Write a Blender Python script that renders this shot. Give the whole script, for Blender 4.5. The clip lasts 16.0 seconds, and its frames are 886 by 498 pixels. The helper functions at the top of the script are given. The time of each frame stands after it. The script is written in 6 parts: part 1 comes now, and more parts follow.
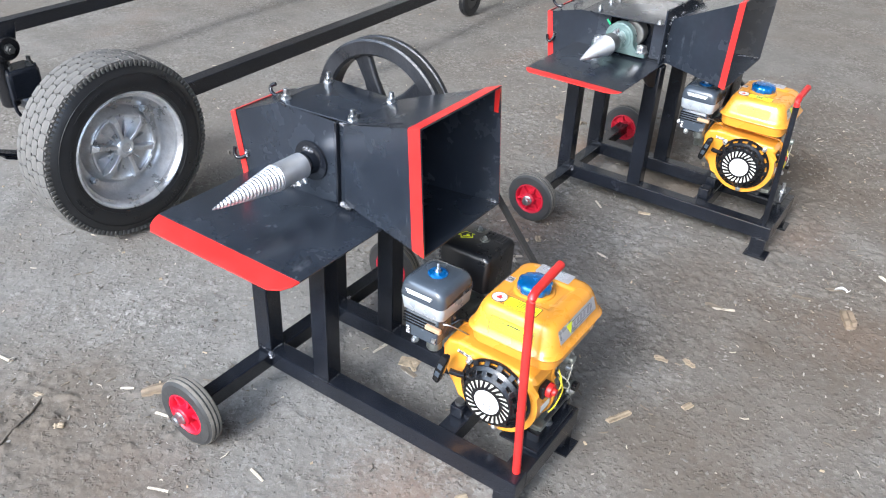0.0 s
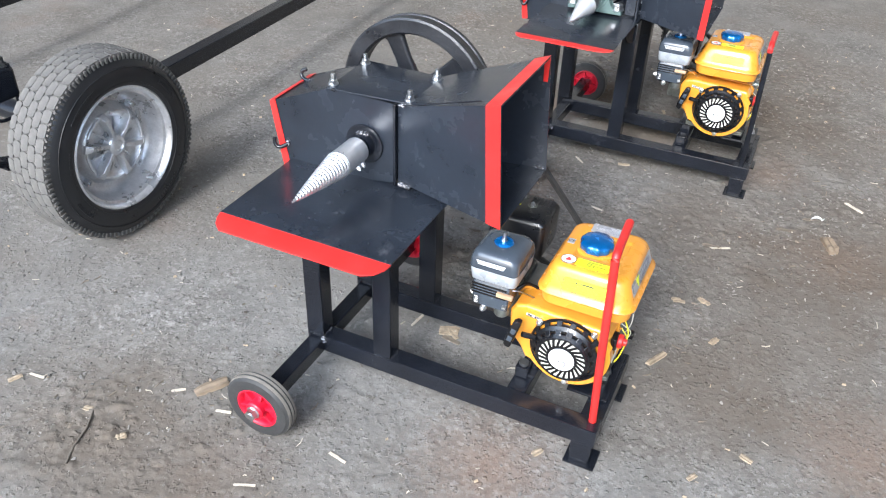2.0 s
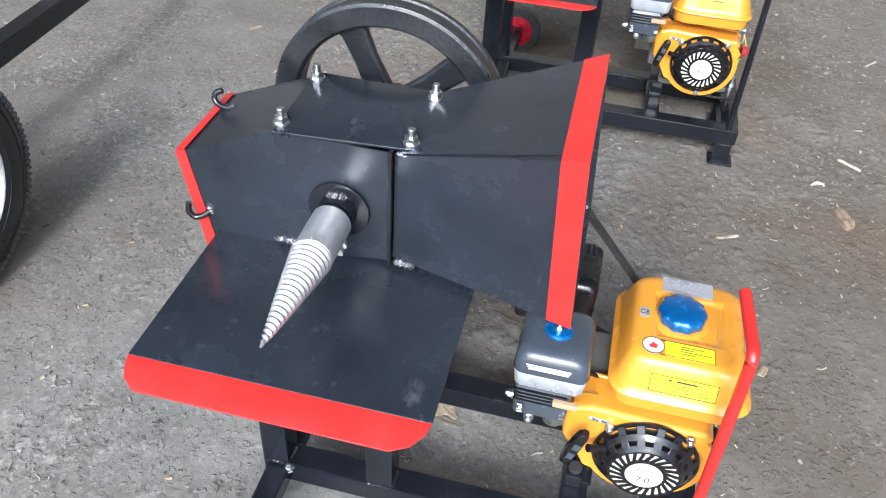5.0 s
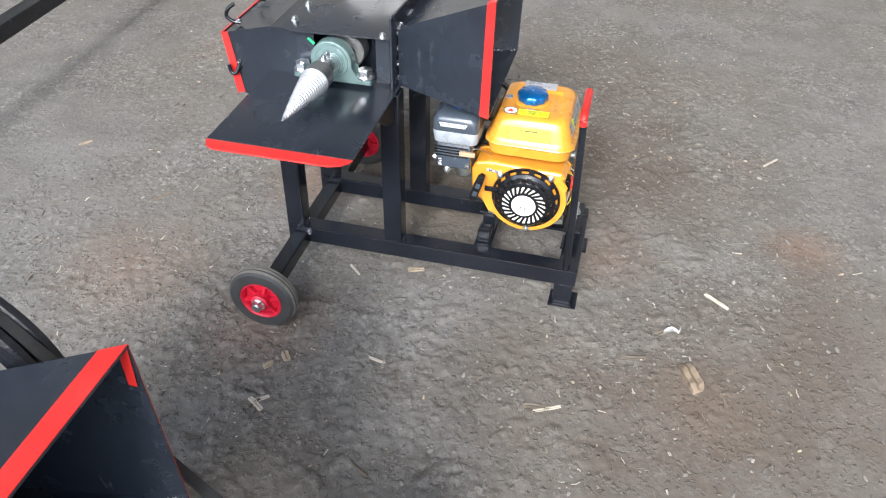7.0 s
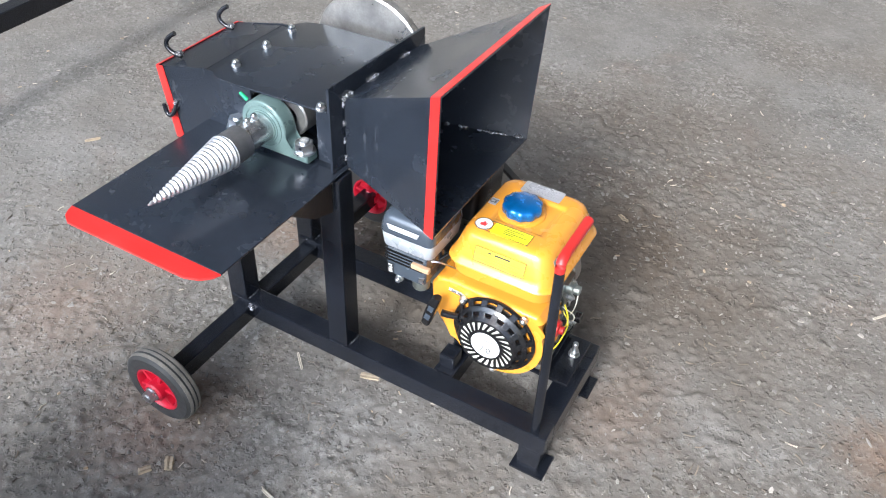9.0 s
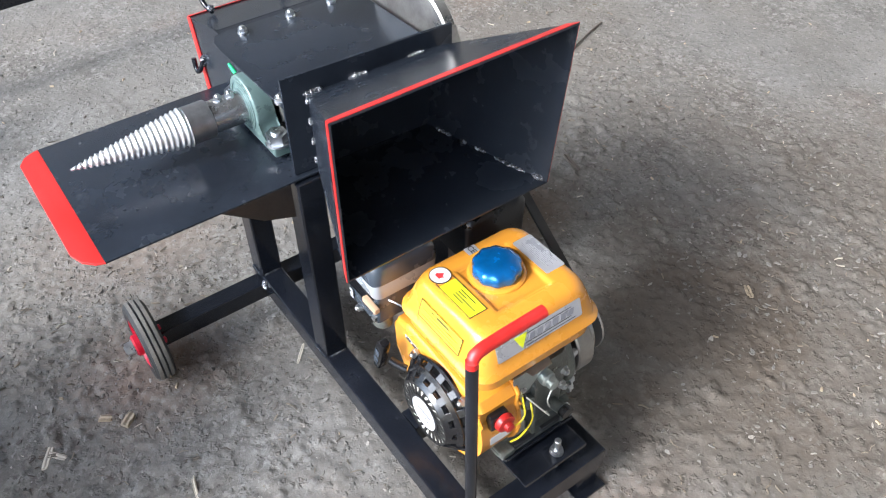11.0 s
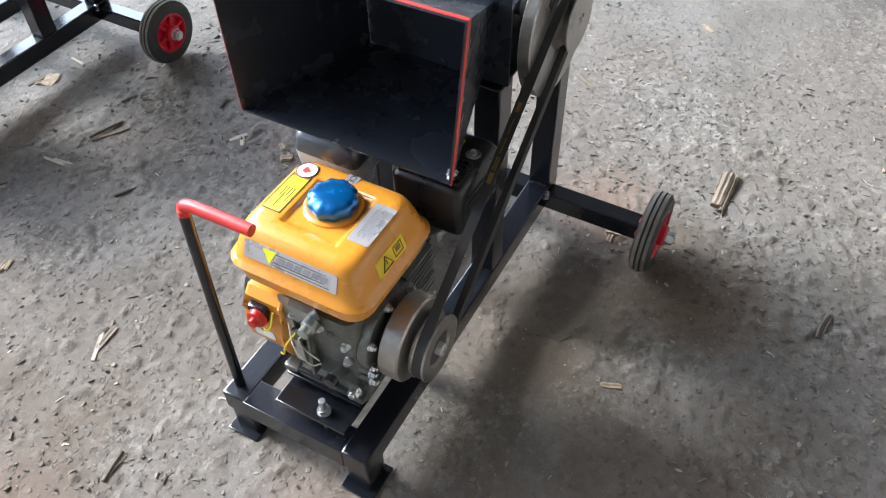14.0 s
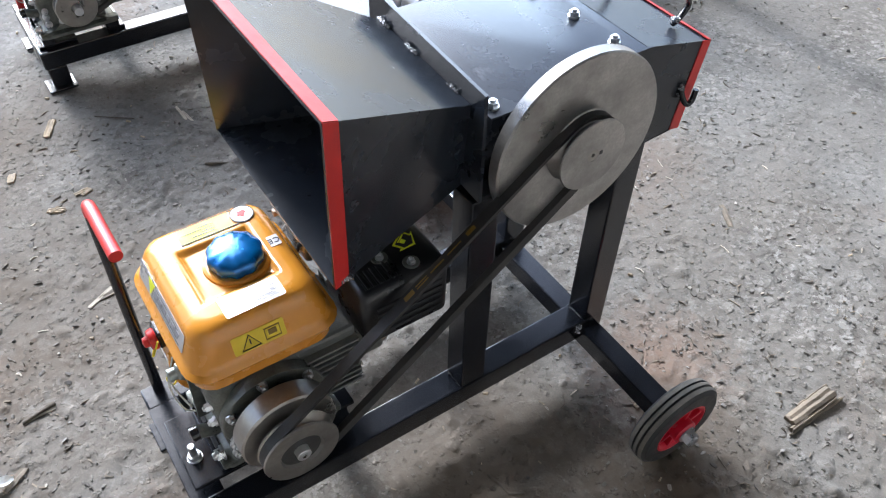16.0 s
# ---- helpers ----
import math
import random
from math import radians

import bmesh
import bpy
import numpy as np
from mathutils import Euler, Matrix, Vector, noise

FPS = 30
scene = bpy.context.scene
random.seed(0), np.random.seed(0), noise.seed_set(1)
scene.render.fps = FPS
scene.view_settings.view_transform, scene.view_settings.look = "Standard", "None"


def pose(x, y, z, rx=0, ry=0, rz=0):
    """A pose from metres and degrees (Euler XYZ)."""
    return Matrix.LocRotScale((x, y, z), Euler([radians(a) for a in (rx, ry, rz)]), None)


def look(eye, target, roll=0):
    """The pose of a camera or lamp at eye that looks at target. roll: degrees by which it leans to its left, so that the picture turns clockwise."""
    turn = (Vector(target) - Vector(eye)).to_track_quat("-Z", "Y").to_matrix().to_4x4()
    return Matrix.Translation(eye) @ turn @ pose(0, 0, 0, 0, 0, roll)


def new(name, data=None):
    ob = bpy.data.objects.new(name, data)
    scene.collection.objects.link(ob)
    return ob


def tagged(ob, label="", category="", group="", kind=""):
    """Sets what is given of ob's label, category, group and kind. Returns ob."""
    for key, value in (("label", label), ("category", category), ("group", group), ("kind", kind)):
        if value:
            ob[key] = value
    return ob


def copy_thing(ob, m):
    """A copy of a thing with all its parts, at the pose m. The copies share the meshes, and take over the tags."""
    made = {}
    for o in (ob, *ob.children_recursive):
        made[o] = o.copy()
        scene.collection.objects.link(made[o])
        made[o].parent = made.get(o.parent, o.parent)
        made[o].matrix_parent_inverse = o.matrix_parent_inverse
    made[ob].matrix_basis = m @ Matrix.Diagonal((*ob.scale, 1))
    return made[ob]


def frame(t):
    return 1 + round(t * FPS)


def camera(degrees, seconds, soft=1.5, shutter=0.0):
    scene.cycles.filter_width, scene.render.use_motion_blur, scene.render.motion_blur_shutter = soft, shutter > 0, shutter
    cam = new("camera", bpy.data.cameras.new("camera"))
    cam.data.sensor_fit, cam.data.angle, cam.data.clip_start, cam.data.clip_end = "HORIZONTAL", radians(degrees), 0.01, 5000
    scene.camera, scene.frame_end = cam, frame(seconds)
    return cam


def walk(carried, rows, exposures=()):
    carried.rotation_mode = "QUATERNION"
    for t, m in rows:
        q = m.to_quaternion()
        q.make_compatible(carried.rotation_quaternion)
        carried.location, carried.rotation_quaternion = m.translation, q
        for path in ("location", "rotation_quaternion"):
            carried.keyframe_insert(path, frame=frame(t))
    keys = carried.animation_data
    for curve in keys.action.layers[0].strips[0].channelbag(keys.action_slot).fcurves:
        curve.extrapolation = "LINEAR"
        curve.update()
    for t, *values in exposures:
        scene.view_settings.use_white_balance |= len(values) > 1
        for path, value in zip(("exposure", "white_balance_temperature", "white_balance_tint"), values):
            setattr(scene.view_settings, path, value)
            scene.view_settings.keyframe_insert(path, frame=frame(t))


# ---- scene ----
cam = camera(57.4, 16.0, 1.15)
PATH = [
    (0, (0.155, 0.242, 1.488), (-0.82, 1.617, 0.412), 2.9),
    (0.5, (0.161, 0.166, 1.493), (-0.762, 1.56, 0.396), 2.0),
    (1, (0.18, 0.021, 1.505), (-0.705, 1.431, 0.396), 1.7),
    (1.5, (0.076, -0.022, 1.522), (-0.737, 1.417, 0.396), 1.9),
    (2, (-0.154, 0.011, 1.524), (-0.878, 1.482, 0.378), 2.2),
    (2.5, (-0.258, 0.128, 1.496), (-0.936, 1.606, 0.332), 2.2),
    (3, (-0.322, 0.337, 1.494), (-0.987, 1.815, 0.322), 2.1),
    (3.2, (-0.344, 0.392, 1.504), (-1.0, 1.87, 0.327), 2.2),
    (5.3, (-0.7, 0.579, 1.391), (-1.004, 2.027, 0.045), 4.2),
    (5.5, (-0.639, 0.657, 1.409), (-0.931, 2.077, 0.031), 4.2),
    (6, (-0.39, 0.782, 1.459), (-0.724, 2.218, 0.108), 2.7),
    (6.5, (-0.25, 0.932, 1.492), (-0.627, 2.414, 0.203), 1.6),
    (7, (-0.214, 1.145, 1.494), (-0.637, 2.651, 0.248), 1.0),
    (7.5, (-0.206, 1.344, 1.477), (-0.694, 2.836, 0.239), 1.1),
    (8, (-0.105, 1.544, 1.447), (-0.691, 3.004, 0.213), 1.5),
    (8.5, (-0.017, 1.701, 1.448), (-0.703, 3.112, 0.207), 2.3),
    (8.7, (-0.017, 1.758, 1.456), (-0.733, 3.133, 0.193), 2.6),
    (10.8, (0.153, 2.353, 1.42), (-0.992, 3.236, 0.039), -0.0),
    (11, (0.179, 2.433, 1.409), (-1.018, 3.222, 0.015), -0.8),
    (11.5, (0.187, 2.639, 1.398), (-1.153, 3.165, 0.009), -2.6),
    (12, (0.221, 2.786, 1.422), (-1.215, 3.018, 0.049), -3.9),
    (12.5, (0.323, 3.033, 1.445), (-1.131, 3.022, 0.072), -3.6),
    (13, (0.278, 3.227, 1.43), (-1.1, 2.971, 0.004), -3.5),
    (13.5, (0.159, 3.384, 1.381), (-1.114, 2.904, -0.085), -2.1),
    (14, (0.158, 3.572, 1.366), (-0.993, 2.868, -0.11), -1.1),
    (14.5, (0.176, 3.734, 1.38), (-0.9, 2.875, -0.071), 0.3),
    (15, (0.029, 3.781, 1.355), (-0.97, 2.813, -0.082), 1.5),
    (15.5, (-0.176, 3.748, 1.325), (-1.053, 2.68, -0.12), 1.6),
    (16, (-0.339, 3.765, 1.336), (-1.075, 2.599, -0.113), 1.3),
]
EXPOSURES = [(0.0, 0.29, 5930, 10), (1.0, 0.23, 5980, 10), (3.0, 0.21, 5930, 10), (5.5, 0.13, 5980, 10), (7.0, 0.27, 6080, 10), (8.5, 0.42, 5930, 10), (11.0, 0.6, 5930, 10), (12.5, 0.75, 5980, 10), (14.0, 0.79, 5980, 10), (15.5, 0.73, 5780, 10), (16.0, 0.6, 5780, 10)]
walk(cam, [(t, look(eye, target, roll)) for t, eye, target, roll in PATH], EXPOSURES)

SUN, SKY, DOOR = 3.5, 0.31, 420.0

# ---- world and light ----
world = bpy.data.worlds.new("overcast_sky")
scene.world = world
world.use_nodes = True
wn = world.node_tree
sky = wn.nodes.new("ShaderNodeTexSky")
sky.sky_type = "NISHITA"
sky.sun_disc = False
sky.sun_elevation = radians(35)
sky.sun_rotation = radians(180)
sky.air_density, sky.dust_density, sky.ozone_density = 1.0, 2.8, 1.0
wn.nodes["Background"].inputs["Strength"].default_value = SKY
wn.links.new(sky.outputs[0], wn.nodes["Background"].inputs["Color"])

sun_data = bpy.data.lights.new("sun", "SUN")
sun_data.energy, sun_data.angle, sun_data.color = SUN, radians(14), (1.0, 0.982, 0.955)
sun = new("sun", sun_data)
sun.matrix_world = look((0.3, -6.0, 4.35), (0.0, 0.0, 0.0))

door_data = bpy.data.lights.new("doorway_daylight", "AREA")
door_data.shape, door_data.size, door_data.size_y = "RECTANGLE", 8.5, 2.8
door_data.energy, door_data.color = DOOR, (0.70, 0.85, 1.0)
door_light = new("doorway_daylight", door_data)
door_light.matrix_world = look((-1.7, -2.3, 3.7), (-1.5, 2.4, 1.9))


# ---- materials ----
def shader(name):
    m = bpy.data.materials.new(name)
    m.use_nodes = True
    return m, m.node_tree.nodes, m.node_tree.links, m.node_tree.nodes["Principled BSDF"]


def node(nodes, kind, **values):
    n = nodes.new(kind)
    for key, value in values.items():
        n.inputs[key.replace("_", " ")].default_value = value
    return n


def mixed(nodes, links, fac, a, b, mode="MIX"):
    n = nodes.new("ShaderNodeMix")
    n.data_type, n.blend_type = "RGBA", mode
    for sock, v in ((n.inputs[0], fac), (n.inputs[6], a), (n.inputs[7], b)):
        if isinstance(v, (int, float)):
            sock.default_value = v
        elif isinstance(v, tuple):
            sock.default_value = (*v, 1)
        else:
            links.new(v, sock)
    return n.outputs[2]


def ramp(nodes, links, value, low, high, to_low=0.0, to_high=1.0):
    n = nodes.new("ShaderNodeMapRange")
    n.inputs[1].default_value, n.inputs[2].default_value = low, high
    n.inputs[3].default_value, n.inputs[4].default_value = to_low, to_high
    links.new(value, n.inputs[0])
    return n.outputs[0]


def material(name, color, rough=0.5, metal=0.0, tint=0.15, scale=9.0, grain=180.0, bump=0.15, dust=0.0, dust_color=(0.30, 0.28, 0.25),
             coat=0.0, stretch=None, clear=0.0, scuff=0.0):
    """A surface with blotches, fine grain, uneven gloss and, where dust is given, patches of dust."""
    m, nodes, links, bsdf = shader(name)
    coord = nodes.new("ShaderNodeTexCoord").outputs["Object"]
    where = coord
    if stretch:
        mapping = nodes.new("ShaderNodeMapping")
        mapping.inputs["Scale"].default_value = stretch
        links.new(coord, mapping.inputs[0])
        where = mapping.outputs[0]
    big = node(nodes, "ShaderNodeTexNoise", Scale=scale, Detail=5.0, Roughness=0.6)
    fine = node(nodes, "ShaderNodeTexNoise", Scale=grain, Detail=3.0, Roughness=0.6)
    links.new(coord, big.inputs["Vector"])
    links.new(where, fine.inputs["Vector"])
    dark = tuple(c * (1 - tint) for c in color)
    light = tuple(min(1, c * (1 + tint)) for c in color)
    col = mixed(nodes, links, ramp(nodes, links, big.outputs[0], 0.35, 0.65), dark, light)
    col = mixed(nodes, links, ramp(nodes, links, fine.outputs[0], 0.3, 0.7, 0, 0.5), col, tuple(c * (1 - 0.8 * tint) for c in color))
    gloss = ramp(nodes, links, big.outputs[0], 0.3, 0.7, max(0.03, rough * 0.75), min(1, rough * 1.25))
    if dust:
        spots = node(nodes, "ShaderNodeTexNoise", Scale=scale * 1.7, Detail=8.0, Roughness=0.7)
        links.new(coord, spots.inputs["Vector"])
        fac = ramp(nodes, links, spots.outputs[0], 0.57, 0.80, 0, dust)
        col = mixed(nodes, links, fac, col, dust_color)
        add = nodes.new("ShaderNodeMath")
        add.operation = "ADD"
        add.use_clamp = True
        links.new(gloss, add.inputs[0])
        links.new(fac, add.inputs[1])
        gloss = add.outputs[0]
    if scuff:
        drawn = nodes.new("ShaderNodeMapping")
        drawn.inputs["Scale"].default_value = (9.0, 5.0, 3.2)
        drawn.inputs["Rotation"].default_value = (0.3, 0.5, 0.7)
        links.new(coord, drawn.inputs[0])
        rub = node(nodes, "ShaderNodeTexNoise", Scale=2.3, Detail=9.0, Roughness=0.72)
        links.new(drawn.outputs[0], rub.inputs["Vector"])
        col = mixed(nodes, links, ramp(nodes, links, rub.outputs[0], 0.60, 0.80, 0, scuff), col, (0.27, 0.28, 0.30))
    links.new(col, bsdf.inputs["Base Color"])
    links.new(gloss, bsdf.inputs["Roughness"])
    bsdf.inputs["Metallic"].default_value = metal
    bsdf.inputs["Coat Weight"].default_value = coat
    bsdf.inputs["Coat Roughness"].default_value = 0.12
    if clear:
        bsdf.inputs["Transmission Weight"].default_value = clear
    if bump:
        b = nodes.new("ShaderNodeBump")
        b.inputs["Strength"].default_value = bump
        b.inputs["Distance"].default_value = 0.002
        links.new(fine.outputs[0], b.inputs["Height"])
        links.new(b.outputs[0], bsdf.inputs["Normal"])
    return m


def ground_material():
    m, nodes, links, bsdf = shader("packed_dirt")
    coord = nodes.new("ShaderNodeTexCoord").outputs["Object"]

    def noise_at(scale, detail=6.0, rough=0.6):
        n = node(nodes, "ShaderNodeTexNoise", Scale=scale, Detail=detail, Roughness=rough)
        links.new(coord, n.inputs["Vector"])
        return n.outputs[0]

    large, mid, small, tiny = noise_at(0.9), noise_at(5.0, 8.0, 0.65), noise_at(52.0, 7.0, 0.72), noise_at(260.0, 3.0, 0.6)
    col = mixed(nodes, links, ramp(nodes, links, mid, 0.33, 0.67), GROUND_DARK, GROUND_LIGHT)
    col = mixed(nodes, links, ramp(nodes, links, large, 0.42, 0.62, 0, 0.65), col, GROUND_BROWN)
    rust = noise_at(2.1, 4.0, 0.55)
    col = mixed(nodes, links, ramp(nodes, links, rust, 0.61, 0.76, 0, 0.5), col, (0.20, 0.135, 0.10))
    col = mixed(nodes, links, ramp(nodes, links, small, 0.42, 0.28, 0, 0.3), col, (0.06, 0.055, 0.05))
    col = mixed(nodes, links, ramp(nodes, links, small, 0.56, 0.70, 0, 0.48), col, (0.38, 0.366, 0.345))
    col = mixed(nodes, links, ramp(nodes, links, tiny, 0.38, 0.62, 0, 0.42), col, (0.115, 0.109, 0.102))
    specks = node(nodes, "ShaderNodeTexVoronoi", Scale=80.0)
    links.new(coord, specks.inputs["Vector"])
    col = mixed(nodes, links, ramp(nodes, links, specks.outputs["Distance"], 0.12, 0.06, 0, 0.16), col, (0.40, 0.38, 0.35))
    # crumbs of their own shade, trodden in here and there
    strewn = ramp(nodes, links, noise_at(2.6, 5.0, 0.65), 0.42, 0.64, 0.10, 1.0)

    def thinned(value):
        n = nodes.new("ShaderNodeMath")
        n.operation = "MULTIPLY"
        links.new(value, n.inputs[0])
        links.new(strewn, n.inputs[1])
        return n.outputs[0]

    for scale, amount in ((58.0, 0.34), (110.0, 0.42)):
        bent = nodes.new("ShaderNodeMix")
        bent.data_type, bent.blend_type = "RGBA", "LINEAR_LIGHT"
        bent.inputs[0].default_value = 0.8 / scale
        links.new(coord, bent.inputs[6])
        links.new(node_color(nodes, links, coord, scale * 1.3), bent.inputs[7])
        cell = node(nodes, "ShaderNodeTexVoronoi", Scale=scale)
        links.new(bent.outputs[2], cell.inputs["Vector"])
        shade = nodes.new("ShaderNodeSeparateColor")
        links.new(cell.outputs["Color"], shade.inputs[0])
        col = mixed(nodes, links, thinned(ramp(nodes, links, shade.outputs[0], 0.80, 0.92, 0, amount)), col, (0.36, 0.345, 0.315))
        col = mixed(nodes, links, thinned(ramp(nodes, links, shade.outputs[1], 0.74, 0.92, 0, amount)), col, (0.062, 0.053, 0.044))
    # reddish earth showing through; the last patch also deepens a wheel's cast shadow
    for px, py, radius, amount in ((0.31, 3.27, 0.15, 0.6), (-1.08, 2.50, 0.22, 0.5), (-1.22, 3.18, 0.20, 0.6), (0.05, 2.55, 0.22, 0.45), (-0.60, 1.22, 0.25, 0.45), (-0.25, 3.05, 0.18, 0.4), (-1.55, 2.6, 0.3, 0.35), (0.2, 1.7, 0.25, 0.4), (-1.05, 3.50, 0.15, 0.55)):
        away = nodes.new("ShaderNodeVectorMath")
        away.operation = "DISTANCE"
        links.new(coord, away.inputs[0])
        away.inputs[1].default_value = (px, py, 0.0)
        uneven = nodes.new("ShaderNodeMath")
        uneven.operation = "MULTIPLY_ADD"
        links.new(small, uneven.inputs[0])
        uneven.inputs[1].default_value = 1.6 * radius
        links.new(away.outputs["Value"], uneven.inputs[2])
        col = mixed(nodes, links, ramp(nodes, links, uneven.outputs[0], 1.75 * radius, 0.8 * radius, 0, amount), col, (0.205, 0.125, 0.082))
    # brown soil patches; those beside machines and wheel also paint in cast shade
    for px, py, radius, amount in ((-1.22, 0.78, 0.34, 0.58), (-1.55, 0.90, 0.32, 0.55), (-0.35, 2.48, 0.42, 0.45), (0.12, 2.42, 0.38, 0.40), (-0.50, 3.60, 0.46, 0.68), (-1.08, 3.42, 0.26, 0.80), (-0.84, 3.18, 0.22, 0.55), (-0.15, 3.45, 0.50, 0.35), (-0.85, 4.0, 0.55, 0.22), (-0.85, 2.32, 0.38, 0.12), (-0.75, 3.1, 0.35, 0.40), (0.0, 2.72, 0.55, 0.32), (0.05, 1.95, 0.50, 0.28), (-0.20, 1.72, 0.30, 0.45), (0.45, 2.75, 0.55, 0.50), (-0.45, 4.3, 0.5, 0.3)):
        away = nodes.new("ShaderNodeVectorMath")
        away.operation = "DISTANCE"
        links.new(coord, away.inputs[0])
        away.inputs[1].default_value = (px, py, 0.0)
        uneven = nodes.new("ShaderNodeMath")
        uneven.operation = "MULTIPLY_ADD"
        links.new(mid, uneven.inputs[0])
        uneven.inputs[1].default_value = 0.9 * radius
        links.new(away.outputs["Value"], uneven.inputs[2])
        col = mixed(nodes, links, ramp(nodes, links, uneven.outputs[0], 1.5 * radius, 0.75 * radius, 0, amount), col, (0.106, 0.081, 0.058))
    links.new(col, bsdf.inputs["Base Color"])
    bsdf.inputs["Roughness"].default_value = 0.92
    bsdf.inputs["Specular IOR Level"].default_value = 0.3
    # crumbs and flattened lumps pressed into the dirt, thicker in patches
    def lumps_at(scale, keep_low, keep_high):
        warp = nodes.new("ShaderNodeMix")
        warp.data_type, warp.blend_type = "RGBA", "LINEAR_LIGHT"
        warp.inputs[0].default_value = 0.7 / scale
        links.new(coord, warp.inputs[6])
        links.new(node_color(nodes, links, coord, scale * 1.6), warp.inputs[7])
        v = node(nodes, "ShaderNodeTexVoronoi", Scale=scale)
        links.new(warp.outputs[2], v.inputs["Vector"])
        split = nodes.new("ShaderNodeSeparateColor")
        links.new(v.outputs["Color"], split.inputs[0])
        both = nodes.new("ShaderNodeMath")
        both.operation = "MULTIPLY"
        links.new(ramp(nodes, links, v.outputs["Distance"], 0.62, 0.18), both.inputs[0])
        links.new(ramp(nodes, links, split.outputs[0], keep_low, keep_high), both.inputs[1])
        return both.outputs[0]

    patch = ramp(nodes, links, noise_at(3.4, 4.0, 0.6), 0.40, 0.62, 0.2, 1.0)
    rise = nodes.new("ShaderNodeMath")
    rise.operation = "MULTIPLY"
    links.new(lumps_at(34.0, 0.62, 1.0), rise.inputs[0])
    links.new(patch, rise.inputs[1])
    height = mixed(nodes, links, 0.55, rise.outputs[0], lumps_at(90.0, 0.55, 1.0))
    height = mixed(nodes, links, 0.20, height, noise_at(75.0, 6.0, 0.6))
    height = mixed(nodes, links, 0.10, height, small)
    height = mixed(nodes, links, 0.05, height, tiny)
    b = nodes.new("ShaderNodeBump")
    b.inputs["Strength"].default_value = 1.0
    b.inputs["Distance"].default_value = 0.0080
    links.new(height, b.inputs["Height"])
    links.new(b.outputs[0], bsdf.inputs["Normal"])
    return m


def node_color(nodes, links, coord, scale):
    n = node(nodes, "ShaderNodeTexNoise", Scale=scale, Detail=2.0)
    links.new(coord, n.inputs["Vector"])
    return n.outputs["Color"]


GROUND_DARK, GROUND_LIGHT, GROUND_BROWN = (0.133, 0.126, 0.112), (0.220, 0.209, 0.190), (0.150, 0.127, 0.101)
M_GROUND = ground_material()
M_BLACK = material("black_painted_steel", (0.0085, 0.0100, 0.0140), 0.21, 0.0, 0.3, 7, 90, 0.12, 0.07, (0.17, 0.17, 0.18))
M_SHEET = material("black_painted_sheet_steel", (0.0165, 0.0203, 0.0275), 0.25, 0.0, 0.30, 6, 60, 0.05, 0.04, (0.17, 0.18, 0.20), scuff=0.25)
for paint, gloss_level in ((M_SHEET, 0.46), (M_BLACK, 0.50)):
    paint.node_tree.nodes["Principled BSDF"].inputs["Specular IOR Level"].default_value = gloss_level
M_CAST = material("black_painted_cast_iron", (0.014, 0.015, 0.018), 0.34, 0.0, 0.3, 20, 130, 0.9, 0.08)
M_RED = material("red_paint", (0.52, 0.020, 0.017), 0.40, 0.0, 0.12, 14, 120, 0.08, 0.05)
M_REDPLASTIC = material("red_wheel_plastic", (0.52, 0.008, 0.03), 0.38, 0.0, 0.1, 30, 200, 0.05, 0.06)
M_RUBBER = material("grey_black_rubber", (0.030, 0.030, 0.030), 0.65, 0.0, 0.2, 30, 300, 0.2, 0.25, (0.15, 0.135, 0.115))
M_RUBBERTREAD = material("dusty_tan_wheel_tread", (0.17, 0.155, 0.132), 0.9, 0.0, 0.3, 24, 200, 0.3, 0.3, (0.09, 0.085, 0.075))
M_SIDEWALL = material("black_tyre_sidewall", (0.013, 0.0135, 0.015), 0.34, 0.0, 0.2, 20, 260, 0.15, 0.10, (0.13, 0.125, 0.115))
M_TREAD = material("dusty_grey_tread_rubber", (0.112, 0.106, 0.098), 0.95, 0.0, 0.35, 14, 160, 0.4, 0.35, (0.19, 0.178, 0.16))
M_TREADBASE = material("dusty_tread_groove", (0.088, 0.083, 0.076), 0.95, 0.0, 0.3, 14, 160, 0.4, 0.3, (0.13, 0.122, 0.11))
M_ZINC = material("zinc_plated_steel", (0.62, 0.63, 0.64), 0.32, 1.0, 0.1, 60, 300, 0.1)
M_STEEL = material("machined_steel", (0.76, 0.76, 0.77), 0.34, 0.85, 0.08, 30, 400, 0.06)
M_DULLSTEEL = material("dull_grey_steel", (0.38, 0.36, 0.33), 0.34, 0.8, 0.25, 16, 160, 0.15)
M_SLEEVE = material("grey_turned_steel", (0.50, 0.50, 0.505), 0.26, 0.9, 0.12, 20, 300, 0.06)
M_DISC = material("ground_steel_disc", (0.40, 0.388, 0.370), 0.34, 0.85, 0.34, 13, 240, 0.12, 0.25, (0.16, 0.14, 0.115))
M_BAND = material("dark_grey_turned_steel", (0.25, 0.25, 0.255), 0.36, 0.8, 0.25, 24, 300, 0.08)
M_DARKSTEEL = material("dark_oiled_steel", (0.09, 0.09, 0.088), 0.4, 0.6, 0.2, 30, 200, 0.2)
M_ALU = material("cast_aluminium", (0.150, 0.158, 0.142), 0.34, 0.5, 0.4, 30, 220, 0.5, 0.2, (0.08, 0.078, 0.066))
M_ALUDARK = material("dark_grey_cast_aluminium", (0.17, 0.175, 0.165), 0.5, 0.35, 0.2, 30, 220, 0.4)
M_RIM = material("silver_painted_wheel_steel", (0.58, 0.58, 0.59), 0.31, 0.65, 0.3, 14, 160, 0.3, 0.22, (0.22, 0.205, 0.185))
